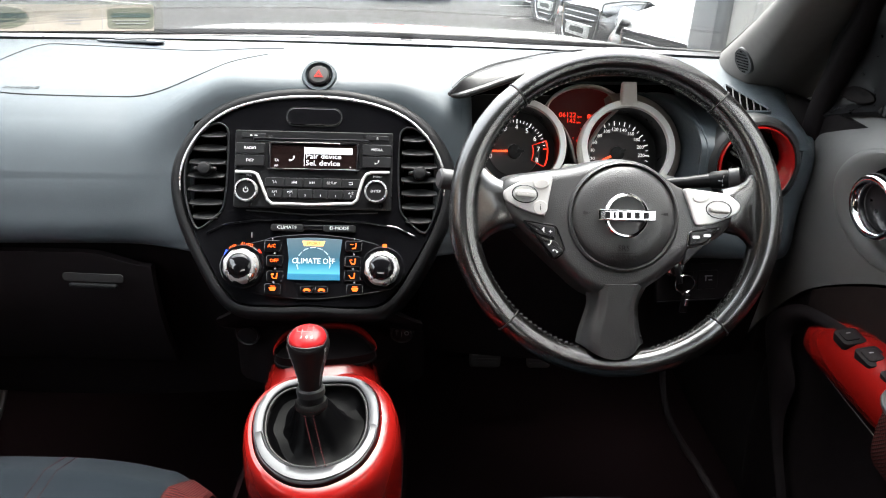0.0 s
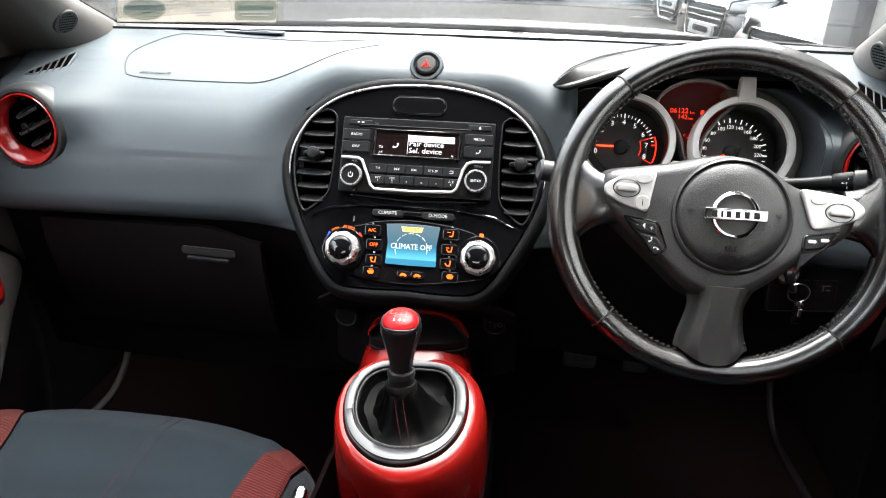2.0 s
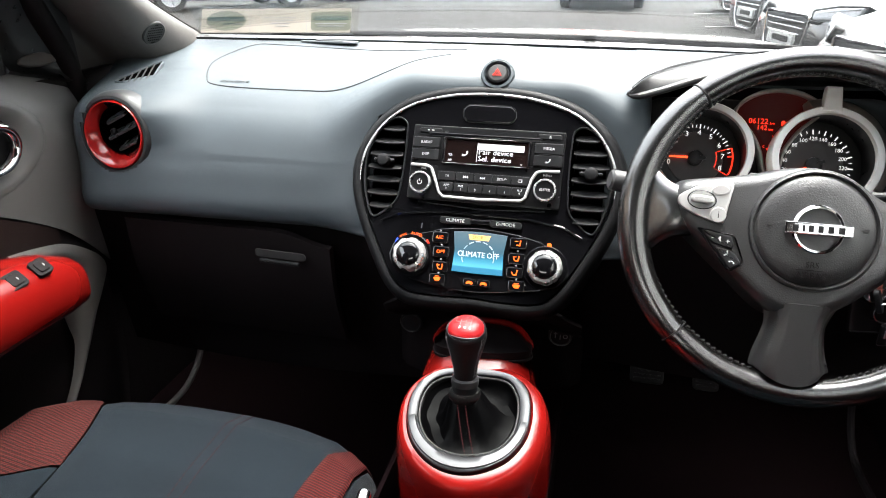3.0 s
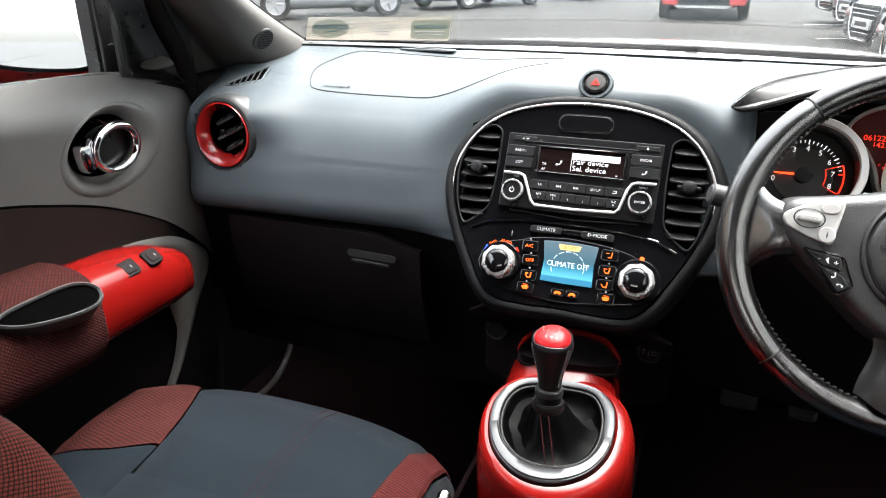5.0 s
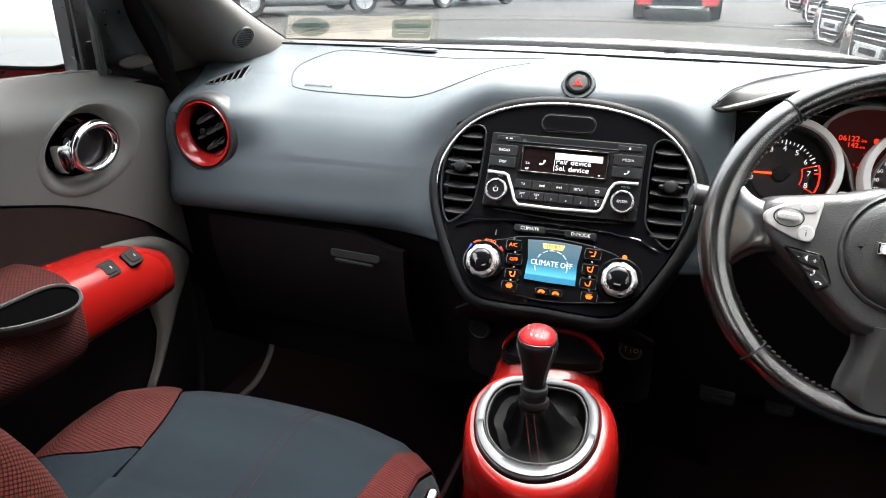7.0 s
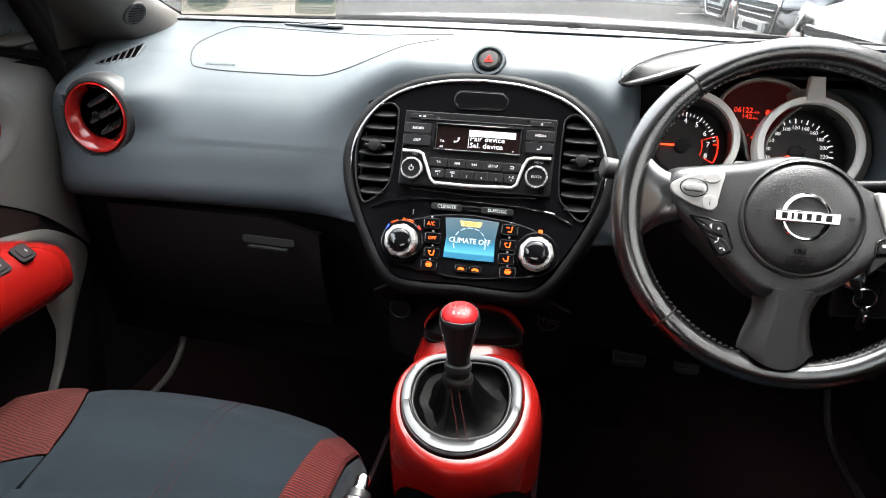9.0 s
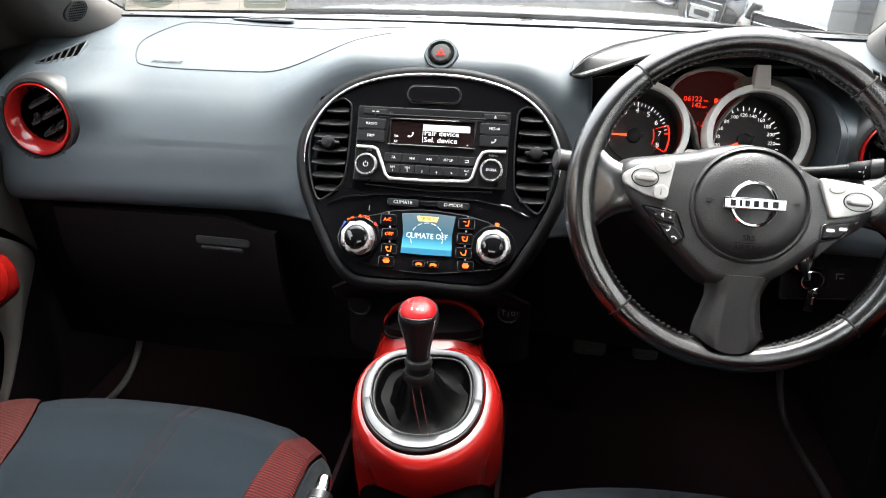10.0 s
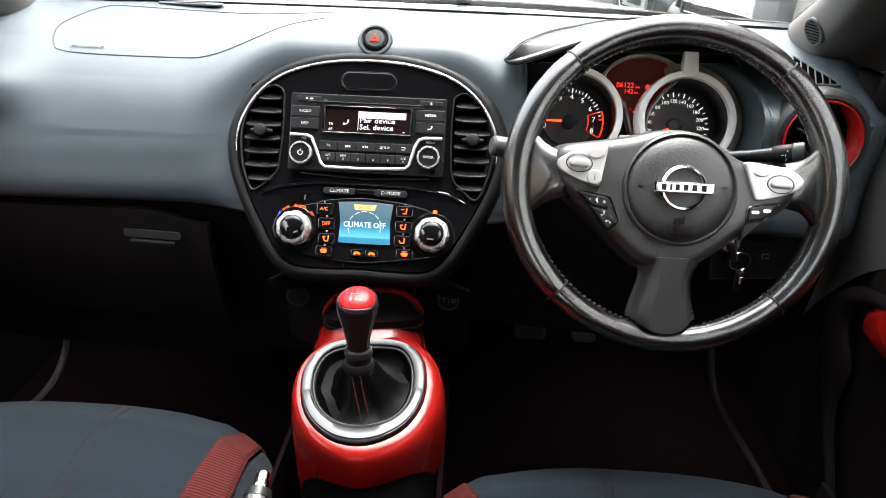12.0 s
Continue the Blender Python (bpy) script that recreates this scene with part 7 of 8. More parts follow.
for sx in (-1, 1):
    pl_ = thing("a_pillar_trim", (sx * 0.66, 0.15, 1.0), "grey plastic windscreen pillar trim", "pillar trim", "windscreen pillars", "structure")
    part("cover", sheet(lambda i, j: pillar_point(sx, i, j), 20, 36, 0.006), PILLAR, pl_)
    ti, tj = TWEETER[sx]
    c = pillar_point(sx, ti, tj)
    n1 = (pillar_point(sx, ti, tj + 0.02) - c).cross(pillar_point(sx, ti + 0.02, tj) - c).normalized()
    if n1.y > 0:
        n1 = -n1
    q = n1.to_track_quat("Z", "Y").to_matrix().to_4x4()
    tm = Matrix.Translation(c + n1 * 0.007) @ q
    tw = part("tweeter", lathe([(0.0240, -0.004), (0.0240, -0.0005), (0.0222, 0.0008), (0.0205, 0.0002), (0.0, 0.0012)], tm, 36, 0.85), GREYRIM, pl_, "round tweeter grille")
    holes = []
    for k in range(8):
        v = -0.0155 + 0.0044 * k
        w = 2 * math.sqrt(max(0.0, 0.0185 ** 2 - (v / 0.85) ** 2))
        n_ = max(2, int(w / 0.0042))
        holes += [bar(tm, (q_ - (n_ - 1) / 2) * 0.0042, v, 0.0008, 0.0022, 0.0020, 0.0009) for q_ in range(n_)]
    # Raised near-black dots stand for the shaded holes.
    tagged(part("grille_holes", join(*holes), HOLLOW, tw), kind="stuff")


for sx in (-1, 1):
    solo("door_seal", tube(smooth_loop([(sx * 0.704, 0.070, 0.60), (sx * 0.702, 0.076, 0.80), (sx * 0.701, 0.076, 0.94), (sx * 0.700, 0.060, 1.02), (sx * 0.694, 0.015, 1.10), (sx * 0.672, -0.06, 1.20)], 6, closed=False), 0.017, seg=12), DARK, label="black rubber seal round the front door opening", category="door seal", kind="structure")


def screen_edge(sx):
    return [Vector((sx * (p.x - 0.003), p.y + 0.002, p.z + 0.002)) for p in PAS[sx]]


def windscreen(i, j):
    """The glass between the two pillars, bowed forward."""
    k = j * (len(PAS[1]) - 1)
    n = min(int(k), len(PAS[1]) - 2)
    lft, rgt = (PAS[q][n].lerp(PAS[q][n + 1], k - n) for q in (-1, 1))
    u = i * 2 - 1
    p = lft.lerp(rgt, i)
    bow = (1 - u * u) * (0.165 - 0.05 * j)
    return Vector((u * p.x, p.y + bow, p.z + 0.002 + bow * -0.02))


ws = thing("windscreen", (0, 0.4, 1.02), "clear laminated windscreen with black edge", "windscreen", kind="structure")
part("glass", sheet(windscreen, 24, 12, 0.004), SCREENGLASS, ws).visible_shadow = False
part("edge_band", tube(screen_edge(-1), 0.0045, seg=8), HOLLOW, ws, "black windscreen edge")
part("edge_band", tube(screen_edge(1), 0.0045, seg=8), HOLLOW, ws, "black windscreen edge")
part("base_band", tube([windscreen(i / 24, 0.0) + Vector((0, 0.004, 0)) for i in range(25)], 0.006, seg=8), RUBBER, ws, "black windscreen edge")
# Out of view; its front edge dips to cut sky light on the wheel.
solo("ceiling", sheet(lambda i, j: Vector(((i - 0.5) * 1.18, -0.30 - 1.95 * j, 1.465 - 0.115 * ease(0.16, 0.0, j) + 0.06 * math.sin(i * 3.14) * (1 - 0.3 * j))), 12, 24, 0.03), HEADLINER, label="cloth headliner, out of view and darkened to cut reflections", category="ceiling", kind="structure")
for sx in (-1, 1):
    solo("b_pillar", sheet(lambda i, j: Vector((sx * (0.715 - 0.115 * j), -1.06 - 0.08 * i, 1.0 + 0.47 * j)), 2, 6, 0.03), PILLAR, label="grey door pillar trim", category="pillar", kind="structure")
    solo("body_side", sheet(lambda i, j: Vector((sx * 0.745, 0.25 - 2.6 * i, 0.30 + 0.72 * j)), 8, 4, 0.02), CARPAINT, label="white painted car side", category="car body", kind="structure")
    solo("inner_rear_side", sheet(lambda i, j: Vector((sx * 0.70, -0.64 - 1.7 * i, 0.32 + 0.72 * j)), 4, 4, 0.02), DARK, label="dark rear side trim", category="wall", kind="structure")
for sx in (-1, 1):
    solo("kick_panel", sheet(lambda i, j: Vector((sx * (0.712 - 0.02 * ease(0.5, 1.0, i)), -0.10 + 0.66 * i, 0.33 + 0.665 * j)), 6, 6, 0.012), DARK, label="dark plastic kick panel in the footwell", category="trim", kind="structure")
    solo("door_lining", sheet(lambda i, j: Vector((sx * 0.732, -1.10 + 1.2 * i, 0.30 + 0.72 * j)), 6, 4, 0.008), DARK, label="dark door lining behind the trim", category="trim", kind="structure")
# Added out of view to hold back light from the rear windows.
solo("rear_light_stop", sheet(lambda i, j: Vector(((i - 0.5) * 1.44, -1.60, 0.30 + 0.72 * j)), 4, 4, 0.03), DARK, label="plain dark wall added behind the front seats to hold back rear light", category="wall", kind="structure")
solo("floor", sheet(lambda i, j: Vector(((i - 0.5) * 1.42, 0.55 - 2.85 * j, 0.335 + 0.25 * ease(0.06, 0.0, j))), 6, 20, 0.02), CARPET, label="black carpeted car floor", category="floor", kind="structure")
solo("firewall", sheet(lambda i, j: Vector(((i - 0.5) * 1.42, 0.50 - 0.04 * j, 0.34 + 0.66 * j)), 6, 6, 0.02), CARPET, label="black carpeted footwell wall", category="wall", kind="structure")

for x, w, lab in ((0.268, 0.06, "black rubber brake pedal pad"), (0.372, 0.045, "black rubber accelerator pedal pad")):
    pm = frame_at((x, 0.25, 0.462), 35)
    pd = thing("pedal", (x, 0.25, 0.462), lab, "pedal", "driver's pedals")
    part("pad", plate(round_rect(w, 0.045, 0.008, 3), pm, -0.008, 0.004, 0.002), RUBBER, pd)
    part("grip_ribs", join(*[bar(pm, 0, -0.014 + 0.007 * k, 0.004, w * 0.8, 0.002, 0.0015) for k in range(5)]), BLACK, pd)
    part("arm", tube([pm @ Vector((0, 0.02, -0.008)), (x, 0.34, 0.60), (x, 0.36, 0.74)], 0.007, seg=8), BLACK, pd)

# dealer's card behind the glass
card_m = Matrix.Translation((-0.470, 0.345, 1.0575)) @ Matrix.Rotation(radians(5.5), 4, "Z") @ Matrix.Rotation(radians(62), 4, "X") @ Matrix.Rotation(radians(1.0), 4, "Z")
card = thing("windscreen_card", (-0.470, 0.345, 1.04), "cream dealer card in a clear sleeve behind the windscreen", "card")
sleeve = glass_mat("clear_sleeve", (0.90, 0.89, 0.86))
part("backing_card", plate(round_rect(0.292, 0.046, 0.002, 2), card_m, 0, 0.0008, 0.0002), CARD, card)
part("clear_sleeve", plate(round_rect(0.312, 0.060, 0.004, 3, 0.004, 0.004), card_m, -0.0012, -0.0002, 0.0002), sleeve, card, "clear plastic sleeve").visible_shadow = False
part("oval_mark", plate(ellipse(0.040, 0.019, 36, -0.096, 0.0), card_m, 0.0006, 0.0012, 0.0001), CARDOLIVE, card, "olive oval mark")
part("print_bars", join(bar(card_m, -0.096, 0.003, 0.0012, 0.074, 0.0085), bar(card_m, -0.082, -0.0065, 0.0012, 0.040, 0.0034), bar(card_m, 0.108, 0.004, 0.0012, 0.066, 0.0075)), CARDGREEN, card, "dark green print bars")
part("square_mark", plate(round_rect(0.076, 0.036, 0.006, 4, 0.108, -0.001), card_m, 0.0006, 0.0011, 0.0001), CARDOLIVE, card)
tagged(part("small_print", join(*[bar(card_m, 0.010 + (0.004 if k % 2 else 0), 0.006 - 0.0055 * k, 0.0009, 0.062 - 0.012 * k, 0.0016) for k in range(4)], *[bar(card_m, 0.108, -0.006 - 0.005 * k, 0.0012, 0.060 - 0.01 * k, 0.0012) for k in range(2)]), GREYPRINT, card), kind="stuff")
part("fold_lines", join(bar(card_m, -0.048, 0, 0.0008, 0.0008, 0.044), bar(card_m, 0.062, 0, 0.0008, 0.0008, 0.044)), GREYPRINT, card)

# ---------------------------------------------------------------- bonnet, wipers, mirrors
def bonnet(i, j):
    u = i * 2 - 1
    y = 0.60 - 0.16 * u * u + (1.55 + 0.1 * u * u) * j
    z = 0.985 - 0.035 * u * u - 0.040 * j - 0.16 * j ** 4 + 0.012 * math.exp(-((abs(u) - 0.62) / 0.16) ** 2) * (1 - j)
    return Vector((u * 0.78, y, z))


solo("bonnet", sheet(bonnet, 30, 24, 0.006), CARPAINT, label="white painted car bonnet", category="car bonnet", kind="structure")
solo("scuttle", sheet(lambda i, j: Vector(((i * 2 - 1) * 0.68, 0.515 - 0.17 * (i * 2 - 1) ** 2 + 0.12 * j, 0.985 - 0.02 * j)), 24, 4, 0.006), BLACK, label="black plastic scuttle panel below the windscreen", category="scuttle panel", kind="structure")
for pts in ([(-0.58, 0.46, 1.012), (-0.35, 0.53, 1.008), (-0.05, 0.585, 1.002), (0.10, 0.600, 0.998)], [(-0.02, 0.555, 1.004), (0.25, 0.560, 0.998), (0.48, 0.485, 0.995)]):
    wp = thing("wiper", pts[0], "black windscreen wiper lying on the scuttle", "wiper", "windscreen wipers")
    part("arm", tube(smooth_loop(pts, 5, closed=False), 0.006, seg=8), RUBBER, wp)
    part("blade", tube([Vector(p) + Vector((0.04, -0.022, 0.004)) for p in smooth_loop(pts, 5, closed=False)][2:-1], 0.004, seg=6), RUBBER, wp)
    part("pivot", lathe([(0.014, -0.01), (0.014, 0.008), (0.010, 0.012), (0.0, 0.012)], Matrix.Translation(pts[-1]), 20), BLACK, wp)

for sx in (-1, 1):
    mirror = thing("door_mirror", (sx * 0.88, 0.02, 1.05), "car door mirror in a red housing", "door mirror", "door mirrors")
    mm = Matrix.Translation((sx * 0.920, -0.012, 1.068)) @ Matrix.Rotation(radians(sx * -17), 4, "Z") @ Matrix.Rotation(radians(90 - 3), 4, "X")
    shape = smooth_loop([(-0.105, -0.045), (-0.09, -0.062), (0.0, -0.068), (0.07, -0.062), (0.098, -0.03), (0.108, 0.03), (0.095, 0.068), (0.0, 0.078), (-0.09, 0.070), (-0.112, 0.02)], 4)
    if sx > 0:
        shape = [Vector((-p.x, p.y)) for p in reversed(shape)]
    rr = []
    for ins, n in ((0.0, 0.0), (-0.006, -0.01), (-0.010, -0.04), (0.004, -0.085), (0.035, -0.11)):
        rr.append([mm @ Vector((p.x, p.y, n)) for p in [q + Vector((0, -0.026)) for q in (offset(shape, ins) if ins else shape)]])
    part("housing", rings_mesh(rr, False, True), RED_LIT, mirror, "glossy red mirror housing")
    part("rim", hoop(offset(shape, 0.002), mm, 0.006, -0.012, 0.003, 0.002), HOLLOW, mirror, "black mirror rim")
    part("mirror_glass", plate(offset(shape, 0.008), mm, -0.010, -0.002, 0.0005), MIRRORGLASS, mirror, "mirror glass")
    part("foot", sheet(lambda i, j: Vector((sx * (0.738 + 0.012 * math.sin(3 * i)), -0.100 + 0.17 * i, 1.005 + 0.235 * j)), 14, 10, 0.020), BLACK, mirror, "dark moulded mirror foot")
    part("foot_cover", plate(poly([(-0.030, -0.030), (0.030, -0.030), (0.030, 0.012), (-0.018, 0.012)], 0.004), Matrix.Translation((sx * 0.726, -0.050, 1.050)) @ Matrix.Rotation(radians(-90 * sx), 4, "Z") @ Matrix.Rotation(radians(90), 4, "X"), -0.004, 0.002, 0.001), TRIM, mirror, "small cover on the mirror foot")

# ---------------------------------------------------------------- the rest of the car's shell
solo("roof_panel", sheet(lambda i, j: Vector(((i - 0.5) * 1.26, -0.42 - 1.85 * j, 1.505 + 0.055 * math.sin(i * math.pi) - 0.05 * ease(0.75, 1.0, j))), 14, 12, 0.008), CARPAINT, label="white painted car roof", category="car roof", kind="structure")
for sx in (-1, 1):
    solo("rear_quarter", sheet(lambda i, j: Vector((sx * (0.735 - 0.115 * j), -1.90 - 0.42 * i + 0.10 * j * i, 1.0 + 0.50 * j)), 6, 6, 0.03), CARPAINT, label="white painted rear quarter panel", category="car body", kind="structure")
    solo("rear_side_window", sheet(lambda i, j: Vector((sx * (0.720 - 0.115 * j), -1.14 - 0.77 * i, 1.0 + 0.48 * j)), 6, 6, 0.004), REARGLASS, label="lightly tinted rear side window", category="window", kind="structure")
    solo("roof_rail", tube([(sx * 0.575, -0.42, 1.462), (sx * 0.612, -1.1, 1.492), (sx * 0.612, -2.2, 1.470)], 0.022, seg=10), PILLAR, label="grey trim along the roof edge", category="trim", kind="structure")
    solo("front_wing", sheet(lambda i, j: Vector((sx * (0.785 - 0.05 * i * i), 0.24 + 1.90 * i, 0.26 + (0.66 - 0.12 * i ** 3) * j)), 10, 5, 0.012), CARPAINT, label="white painted front wing", category="car body", kind="structure")
solo("tailgate", sheet(lambda i, j: Vector(((i - 0.5) * 1.46, -2.36 + 0.06 * j * j, 0.32 + 0.74 * j)), 10, 8, 0.02), CARPAINT, label="white painted tailgate", category="tailgate", kind="structure")
solo("rear_window", sheet(lambda i, j: Vector(((i - 0.5) * (1.30 - 0.16 * j), -2.30 + 0.10 * j, 1.06 + 0.40 * j)), 8, 4, 0.004), REARGLASS, label="lightly tinted rear window", category="window", kind="structure")
solo("front_bumper", sheet(lambda i, j: Vector(((i - 0.5) * 1.50, 2.20 - 0.16 * (2 * i - 1) ** 2 - 0.05 * j, 0.24 + 0.52 * j)), 14, 6, 0.02), CARPAINT, label="white painted front bumper", category="bumper", kind="structure")
for sx in (-1, 1):
    for y in (1.38, -1.62):
        rw = thing("road_wheel", (sx * 0.72, y, 0), "black tyre on an alloy wheel", "wheel", "wheels of the car")
        wm = Matrix.Translation((sx * 0.72, y, 0.325)) @ Matrix.Rotation(radians(90 * sx), 4, "Y")
        part("tyre", lathe([(0.0, -0.09), (0.30, -0.09), (0.325, -0.06), (0.325, 0.08), (0.30, 0.10), (0.215, 0.095), (0.205, 0.05), (0.0, 0.05)], wm, 36), TYRE, rw, "black tyre")
        part("rim", join(lathe([(0.0, 0.055), (0.06, 0.075), (0.05, 0.085), (0.0, 0.085)], wm, 20), *[box((0.05, 0.18, 0.03), wm @ Matrix.Rotation(2 * math.pi * k / 5, 4, "Z") @ Matrix.Translation((0, 0.115, 0.072)), 0.008) for k in range(5)]), ALLOY, rw, "alloy wheel rim")

# ---------------------------------------------------------------- car park
bm = bmesh.new()
vs = [bm.verts.new(p) for p in ((-400, -400, 0), (400, -400, 0), (400, 400, 0), (-400, 400, 0))]
bm.faces.new(vs)
solo("ground", bm, ASPHALT, label="damp grey asphalt car park", category="ground", kind="structure")
for k, (x0, y0, x1, y1) in enumerate(((1.56, 11.9, 4.6, 13.0), (1.67, 9.7, 4.4, 10.9), (1.60, 14.6, 4.6, 15.6), (-7.6, 13.8, -5.0, 12.6))):
    a, b = Vector((x0, y0, 0)), Vector((x1, y1, 0))
    m = Matrix.Translation((a + b) / 2) @ Matrix.Rotation(math.atan2(y1 - y0, x1 - x0), 4, "Z")
    solo("bay_line", box(((b - a).length, 0.09, 0.008), m @ Matrix.Translation((0, 0, 0.002)), 0.001), LINEPAINT, at=(a + b) / 2, label="worn white parking bay line on asphalt", category="road marking", group="parking bay lines", kind="structure")


def parked_car(name, at, heading, paint, label, tall=0.0, bright_grille=True, cladding=False, rear=False):
    """A parked hatchback or crossover; heading in degrees, 0 = nose towards -y (towards the viewer)."""
    c = thing(name, (*at, 0), label, "car", "parked cars")
    M = Matrix.Translation((*at, 0)) @ Matrix.Rotation(radians(heading), 4, "Z")
    L, W, H = 4.25, 0.90, 1.50 + tall

    def ring(y, w, z0, z1, ex=3.4, seg=28):
        out = []
        for k in range(seg):
            a = 2 * math.pi * k / seg
            cc, ss = math.cos(a), math.sin(a)
            out.append(M @ Vector((w * math.copysign(abs(cc) ** (2 / ex), cc), y, (z0 + z1) / 2 + (z1 - z0) / 2 * math.copysign(abs(ss) ** (2 / ex), ss))))
        return out

    b0 = 0.20 + tall * 0.2
    body = [(-2.10, 0.62, b0 + 0.10, 0.60), (-2.06, 0.74, b0 + 0.02, 0.70), (-1.95, 0.83, b0, 0.80), (-1.6, 0.89, b0 - 0.03, 0.90), (-0.9, 0.90, b0 - 0.03, 0.99), (0.0, 0.90, b0 - 0.03, 1.00), (1.3, 0.90, b0 - 0.03, 1.00), (1.85, 0.86, b0, 0.98), (2.06, 0.78, b0 + 0.06, 0.92), (2.12, 0.66, b0 + 0.14, 0.84)]
    part("body", rings_mesh([ring(y, w, z0 + 0.0, z1 + tall * 0.6) for y, w, z0, z1 in body]), paint, c)
    cab = [(-0.95, 0.74, 0.93, 0.99), (-0.45, 0.73, 0.93, 1.32), (-0.1, 0.70, 0.93, 1.46), (0.6, 0.70, 0.93, H), (1.4, 0.68, 0.93, H - 0.05), (1.85, 0.66, 0.93, 1.25), (2.02, 0.64, 0.93, 1.0)]
    part("cabin_glass", rings_mesh([ring(y, w, z0, z1 + tall * 0.6, 3.0) for y, w, z0, z1 in cab]), CARGLASS, c, "dark car windows")
    part("roof", rings_mesh([ring(y, w + 0.01, z1 - 0.09 + tall * 0.6, z1 + 0.012 + tall * 0.6, 2.6) for y, w, z0, z1 in cab[2:5]]), paint, c)
    fr = frame_at(M @ Vector((0, -2.115, 0)), 4, heading)
    if not rear:
        g = part("grille", plate(poly([(-0.42, 0.66), (0.42, 0.66), (0.36, 0.42), (0.22, 0.30), (-0.22, 0.30), (-0.36, 0.42)], 0.05), fr, -0.05, 0.03, 0.01), RUBBER, c, "dark radiator grille")
        for k in range(6):
            part("grille_bar", bar(fr, 0, 0.36 + 0.052 * k, 0.03, 0.50 + 0.05 * k, 0.012, 0.012), CHROME if bright_grille else BLACK, g)
        part("grille_frame", hoop(poly([(-0.45, 0.69), (0.45, 0.69), (0.39, 0.41), (0.24, 0.27), (-0.24, 0.27), (-0.39, 0.41)], 0.05), fr, 0.014, -0.02, 0.04, 0.006), CHROME if bright_grille else BLACK, g)
        part("number_plate", plate(round_rect(0.52, 0.11, 0.01, 2, 0, 0.46), fr, 0.03, 0.055, 0.003), PLATE, c)
        part("plate_bars", bar(fr, 0.02, 0.46, 0.056, 0.34, 0.05, 0.002), BLACK, c)
        for s in (-1, 1):
            lm = Matrix.Translation(M @ Vector((s * 0.66, -1.98, 0.68 + tall * 0.4))) @ Matrix.Rotation(radians(heading + s * 24), 4, "Z") @ Matrix.Rotation(radians(90 - 20), 4, "X")
            hl = part("head_lamp", plate(poly([(-0.20 * s, -0.05), (0.19 * s, -0.02), (0.24 * s, 0.09), (0.0, 0.075), (-0.21 * s, 0.03)], 0.03), lm, -0.10, 0.055, 0.02), LAMPGLASS, c, "bright glazed head lamp")
            part("lamp_surround", hoop(poly([(-0.22 * s, -0.065), (0.21 * s, -0.035), (0.27 * s, 0.105), (0.0, 0.09), (-0.23 * s, 0.045)], 0.03), lm, 0.02, -0.10, 0.045, 0.006), BLACK, hl)
            part("air_intake", plate(poly([(-0.10, -0.07), (0.12, -0.07), (0.14, 0.06), (-0.12, 0.08)], 0.03), Matrix.Translation(M @ Vector((s * 0.60, -2.035, 0.37))) @ Matrix.Rotation(radians(heading + s * 18), 4, "Z") @ Matrix.Rotation(radians(90), 4, "X"), -0.05, 0.03, 0.01), RUBBER, c)
    else:
        part("rear_bumper", plate(poly([(-0.55, 0.26), (0.55, 0.26), (0.46, 0.46), (-0.46, 0.46)], 0.04), fr, -0.25, 0.05, 0.03), BLACK, c, "black lower bumper")
        part("skid_plate", plate(poly([(-0.50, 0.235), (0.50, 0.235), (0.58, 0.30), (-0.58, 0.30)], 0.02), fr, -0.1, 0.075, 0.01), BRIGHT, c, "silver skid plate")
        for s in (-1, 1):
            part("tail_lamp", plate(poly([(s * 0.50, 0.31), (s * 0.80, 0.30), (s * 0.84, 0.44), (s * 0.50, 0.42)], 0.03), fr, -0.30, 0.05, 0.01), REDLAMP, c, "red tail lamp")
        part("tailgate_plate", plate(round_rect(0.52, 0.11, 0.01, 2, 0, 0.66), fr, -0.05, 0.03, 0.003), PLATE, c)
        part("plate_bars", bar(fr, 0.02, 0.66, 0.031, 0.34, 0.05, 0.002), BLACK, c)
    if cladding:
        part("cladding", rings_mesh([ring(y, w + 0.012, b0 - 0.05, b0 + 0.16, 4) for y, w, z0, z1 in body[1:-1]]), BLACK, c, "black lower cladding")
    for s in (-1, 1):
        for y in (-1.32, 1.28):
            wm = Matrix.Translation(M @ Vector((s * 0.80, y, 0.325))) @ Matrix.Rotation(radians(heading), 4, "Z") @ Matrix.Rotation(radians(90 * s), 4, "Y")
            t = part("tyre", lathe([(0.0, -0.10), (0.30, -0.10), (0.325, -0.07), (0.325, 0.08), (0.30, 0.105), (0.215, 0.10), (0.205, 0.05), (0.0, 0.05)], wm, 32), TYRE, c, "black tyre")
            part("rim", join(lathe([(0.225, -0.05), (0.225, 0.095), (0.21, 0.098), (0.19, 0.07), (0.07, 0.055), (0.0, 0.06)], wm, 30), *[box((0.055, 0.19, 0.03), wm @ Matrix.Rotation(2 * math.pi * k / 5, 4, "Z") @ Matrix.Translation((0, 0.12, 0.075)), 0.008) for k in range(5)]), ALLOY, t, "alloy wheel rim")
    return c


REDLAMP = surface("red_lamp_glass", (0.5, 0.03, 0.03), 0.15, coat=0.5)
P_RED = surface("red_car_paint", (0.36, 0.03, 0.02), 0.3, coat=1.0)
P_WHITE = surface("white_paint", (0.40, 0.40, 0.40), 0.3, coat=1.0)
P_BLACK = surface("black_paint", (0.012, 0.012, 0.013), 0.22, coat=1.0)
P_SILVER = surface("silver_paint", (0.030, 0.031, 0.033), 0.35, metal=0.2, coat=1.0)
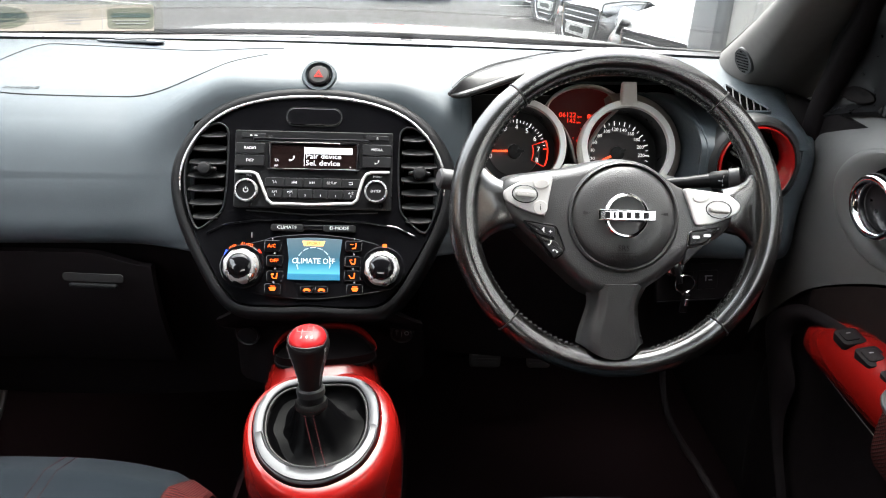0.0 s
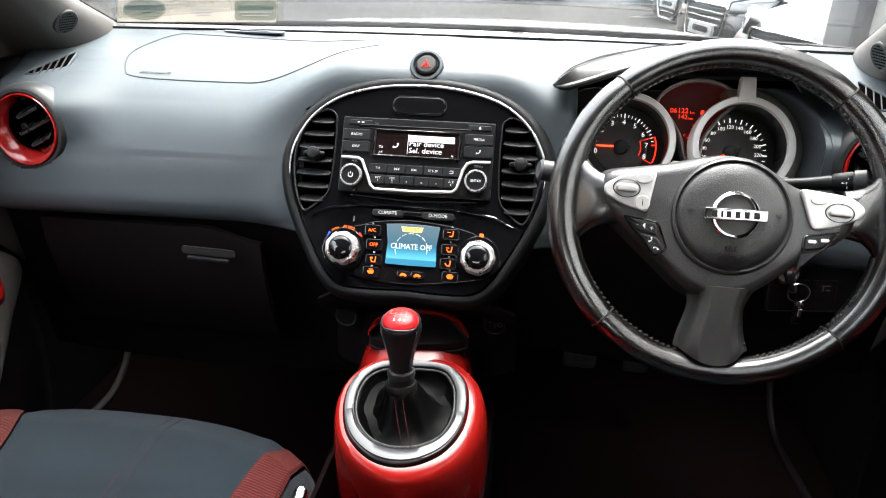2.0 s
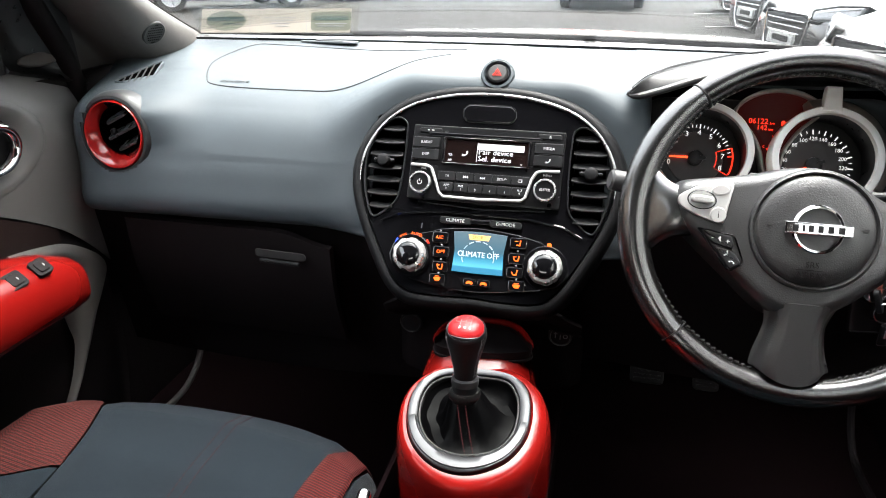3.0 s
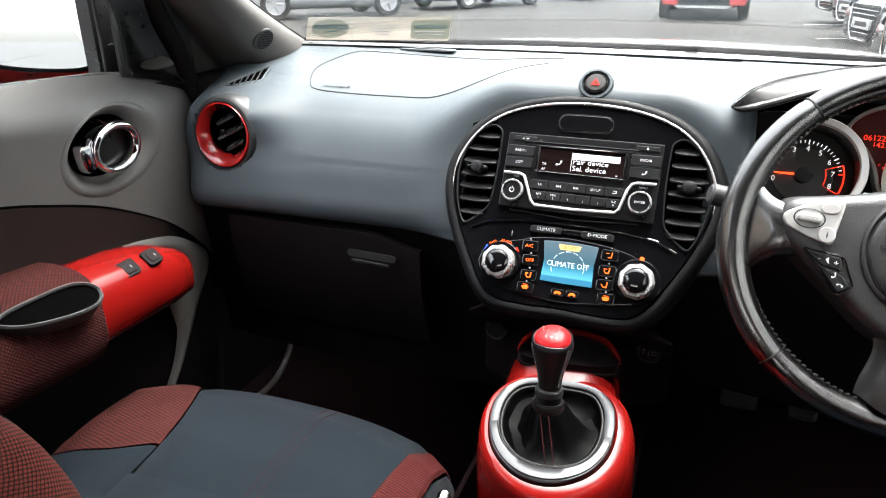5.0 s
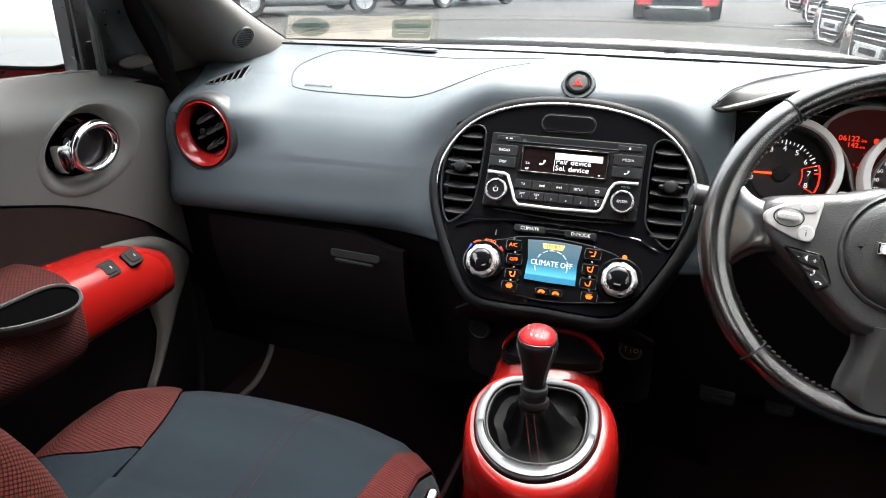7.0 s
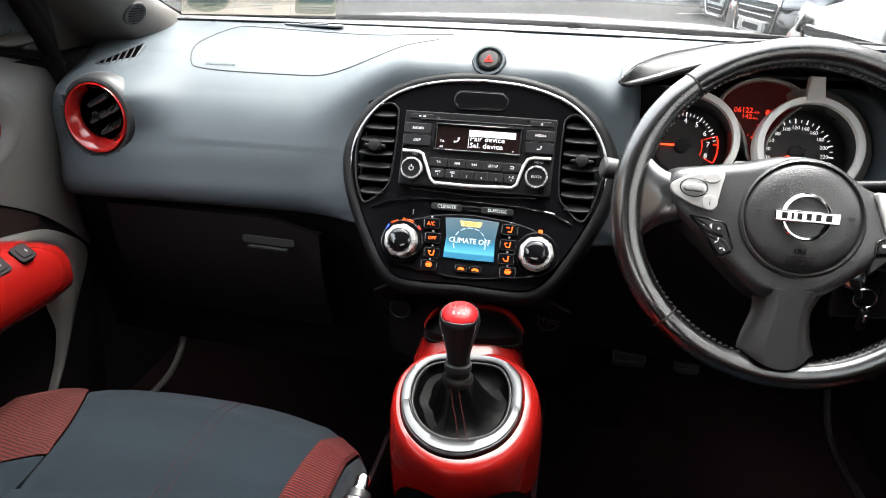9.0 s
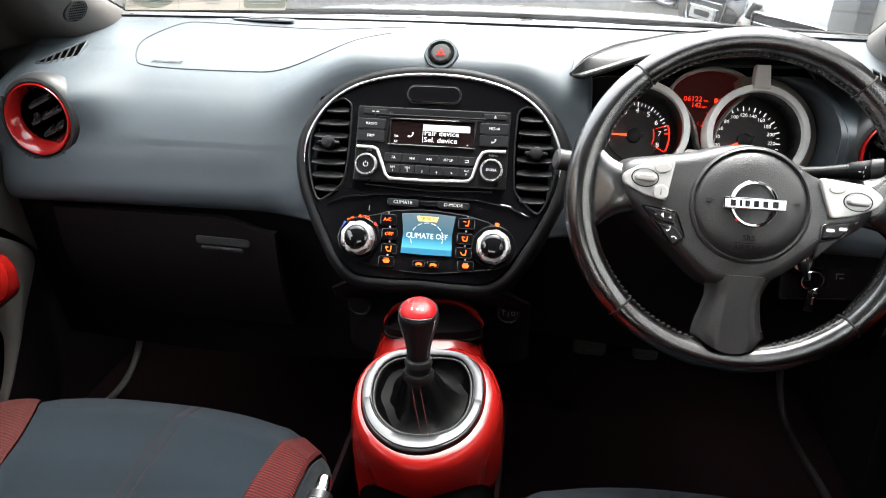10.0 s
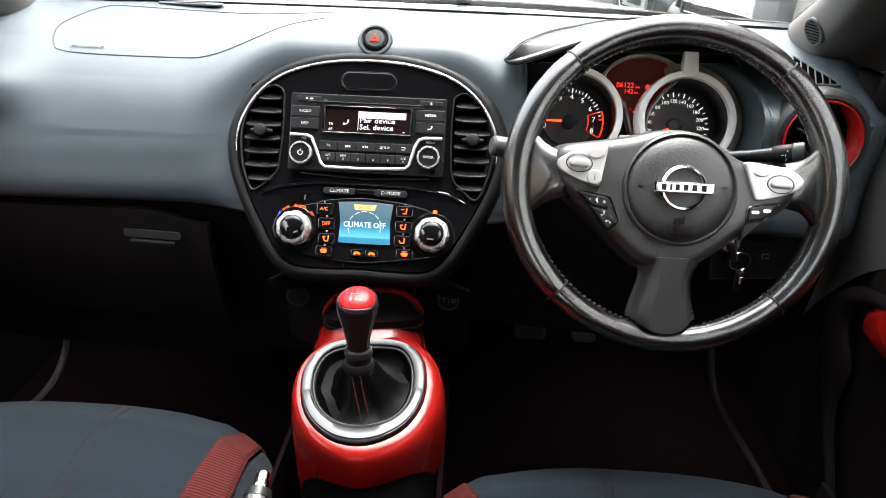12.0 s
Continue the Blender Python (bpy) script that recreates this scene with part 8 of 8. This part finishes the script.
P_DARK = surface("charcoal_paint", (0.05, 0.052, 0.055), 0.28, metal=0.2, coat=1.0)
parked_car("parked_car", (-0.30, 17.15), 0, P_RED, "red crossover with black lower bumper and silver skid plate", 0.1, rear=True)
parked_car("parked_car", (-6.3, 18.4), -24, P_WHITE, "white hatchback parked nose out", 0.05)
parked_car("parked_car", (-8.5, 13.7), -40, P_WHITE, "white car with a pale number plate", 0.0)
parked_car("parked_car", (-9.5, 18.6), -20, P_BLACK, "black car parked in the far row", 0.05)
parked_car("parked_car", (-4.2, 24.0), -10, P_DARK, "charcoal car parked far back", 0.05)
parked_car("parked_car", (3.64, 6.52), -78, P_BLACK, "black saloon with bright grille and clear lamps", 0.0)
parked_car("parked_car", (3.63, 4.14), -78, P_SILVER, "silver grey saloon with wide lamps", 0.0)
parked_car("parked_car", (3.75, 9.35), -78, P_DARK, "charcoal car with chrome trim", 0.0)
parked_car("parked_car", (3.95, 12.4), -76, P_BLACK, "black crossover with chrome trim", 0.1)
parked_car("parked_car", (4.0, 15.6), -76, P_DARK, "charcoal car parked far back", 0.05)
parked_car("parked_car", (-4.3, -5.2), 172, P_WHITE, "white car parked in the next bay", 0.05)

WALLCLAD = surface("grey_cladding", (0.52, 0.51, 0.485), 0.6, blotch=0.1, blotch_scale=3)
P_DARK2 = surface("grey_post_paint", (0.12, 0.122, 0.125), 0.5)
hall = thing("gate_wall", (2.6, 2.45, 0), "beige grey clad wall with a dark corner post", "wall")
part("wall", box((3.0, 0.25, 3.0), Matrix.Translation((2.985, 2.45, 1.5)), 0.01), WALLCLAD, hall, "beige grey clad wall")
part("corner_post", box((0.080, 0.30, 3.0), Matrix.Translation((1.445, 2.45, 1.5)), 0.01), P_DARK2, hall, "dark grey corner post")
part("white_strip", box((0.032, 0.02, 0.12), Matrix.Translation((1.600, 2.315, 0.93)), 0.008), PLATE, hall, "white strip")
# Unseen wall: blocks low sky on the right and bounces pale light inside.
hallside = thing("side_light_wall", (2.05, -4.0, 0), "long beige grey clad wall added out of view to shape side light", "building")
part("wall", box((0.3, 12.0, 4.4), Matrix.Translation((2.05, -3.75, 2.2)), 0.01), WALLCLAD, hallside, "beige grey clad wall")
part("coping", box((0.4, 12.1, 0.12), Matrix.Translation((2.05, -3.75, 4.46)), 0.01), P_DARK2, hallside, "dark grey coping")
# Added out of view: cuts light through the left windows onto the driver's side.
back = thing("left_light_blocker", (-6.8, -3.7, 0), "brown rendered block added out of view to darken the driver's side", "building")
part("wall", box((0.4, 10.4, 4.6), Matrix.Translation((-6.8, -3.7, 2.3)), 0.02), surface("brown_render", (0.15, 0.105, 0.072), 0.8, blotch=0.2, blotch_scale=2), back, "brown rendered wall of the added blocker")
part("fascia", box((0.5, 10.4, 0.5), Matrix.Translation((-6.75, -3.7, 4.4)), 0.02), P_DARK2, back, "grey top band of the added blocker")
part("blocker_pane", box((0.1, 4.5, 1.6), Matrix.Translation((-6.58, -4.2, 1.6)), 0.02), CARGLASS, back)
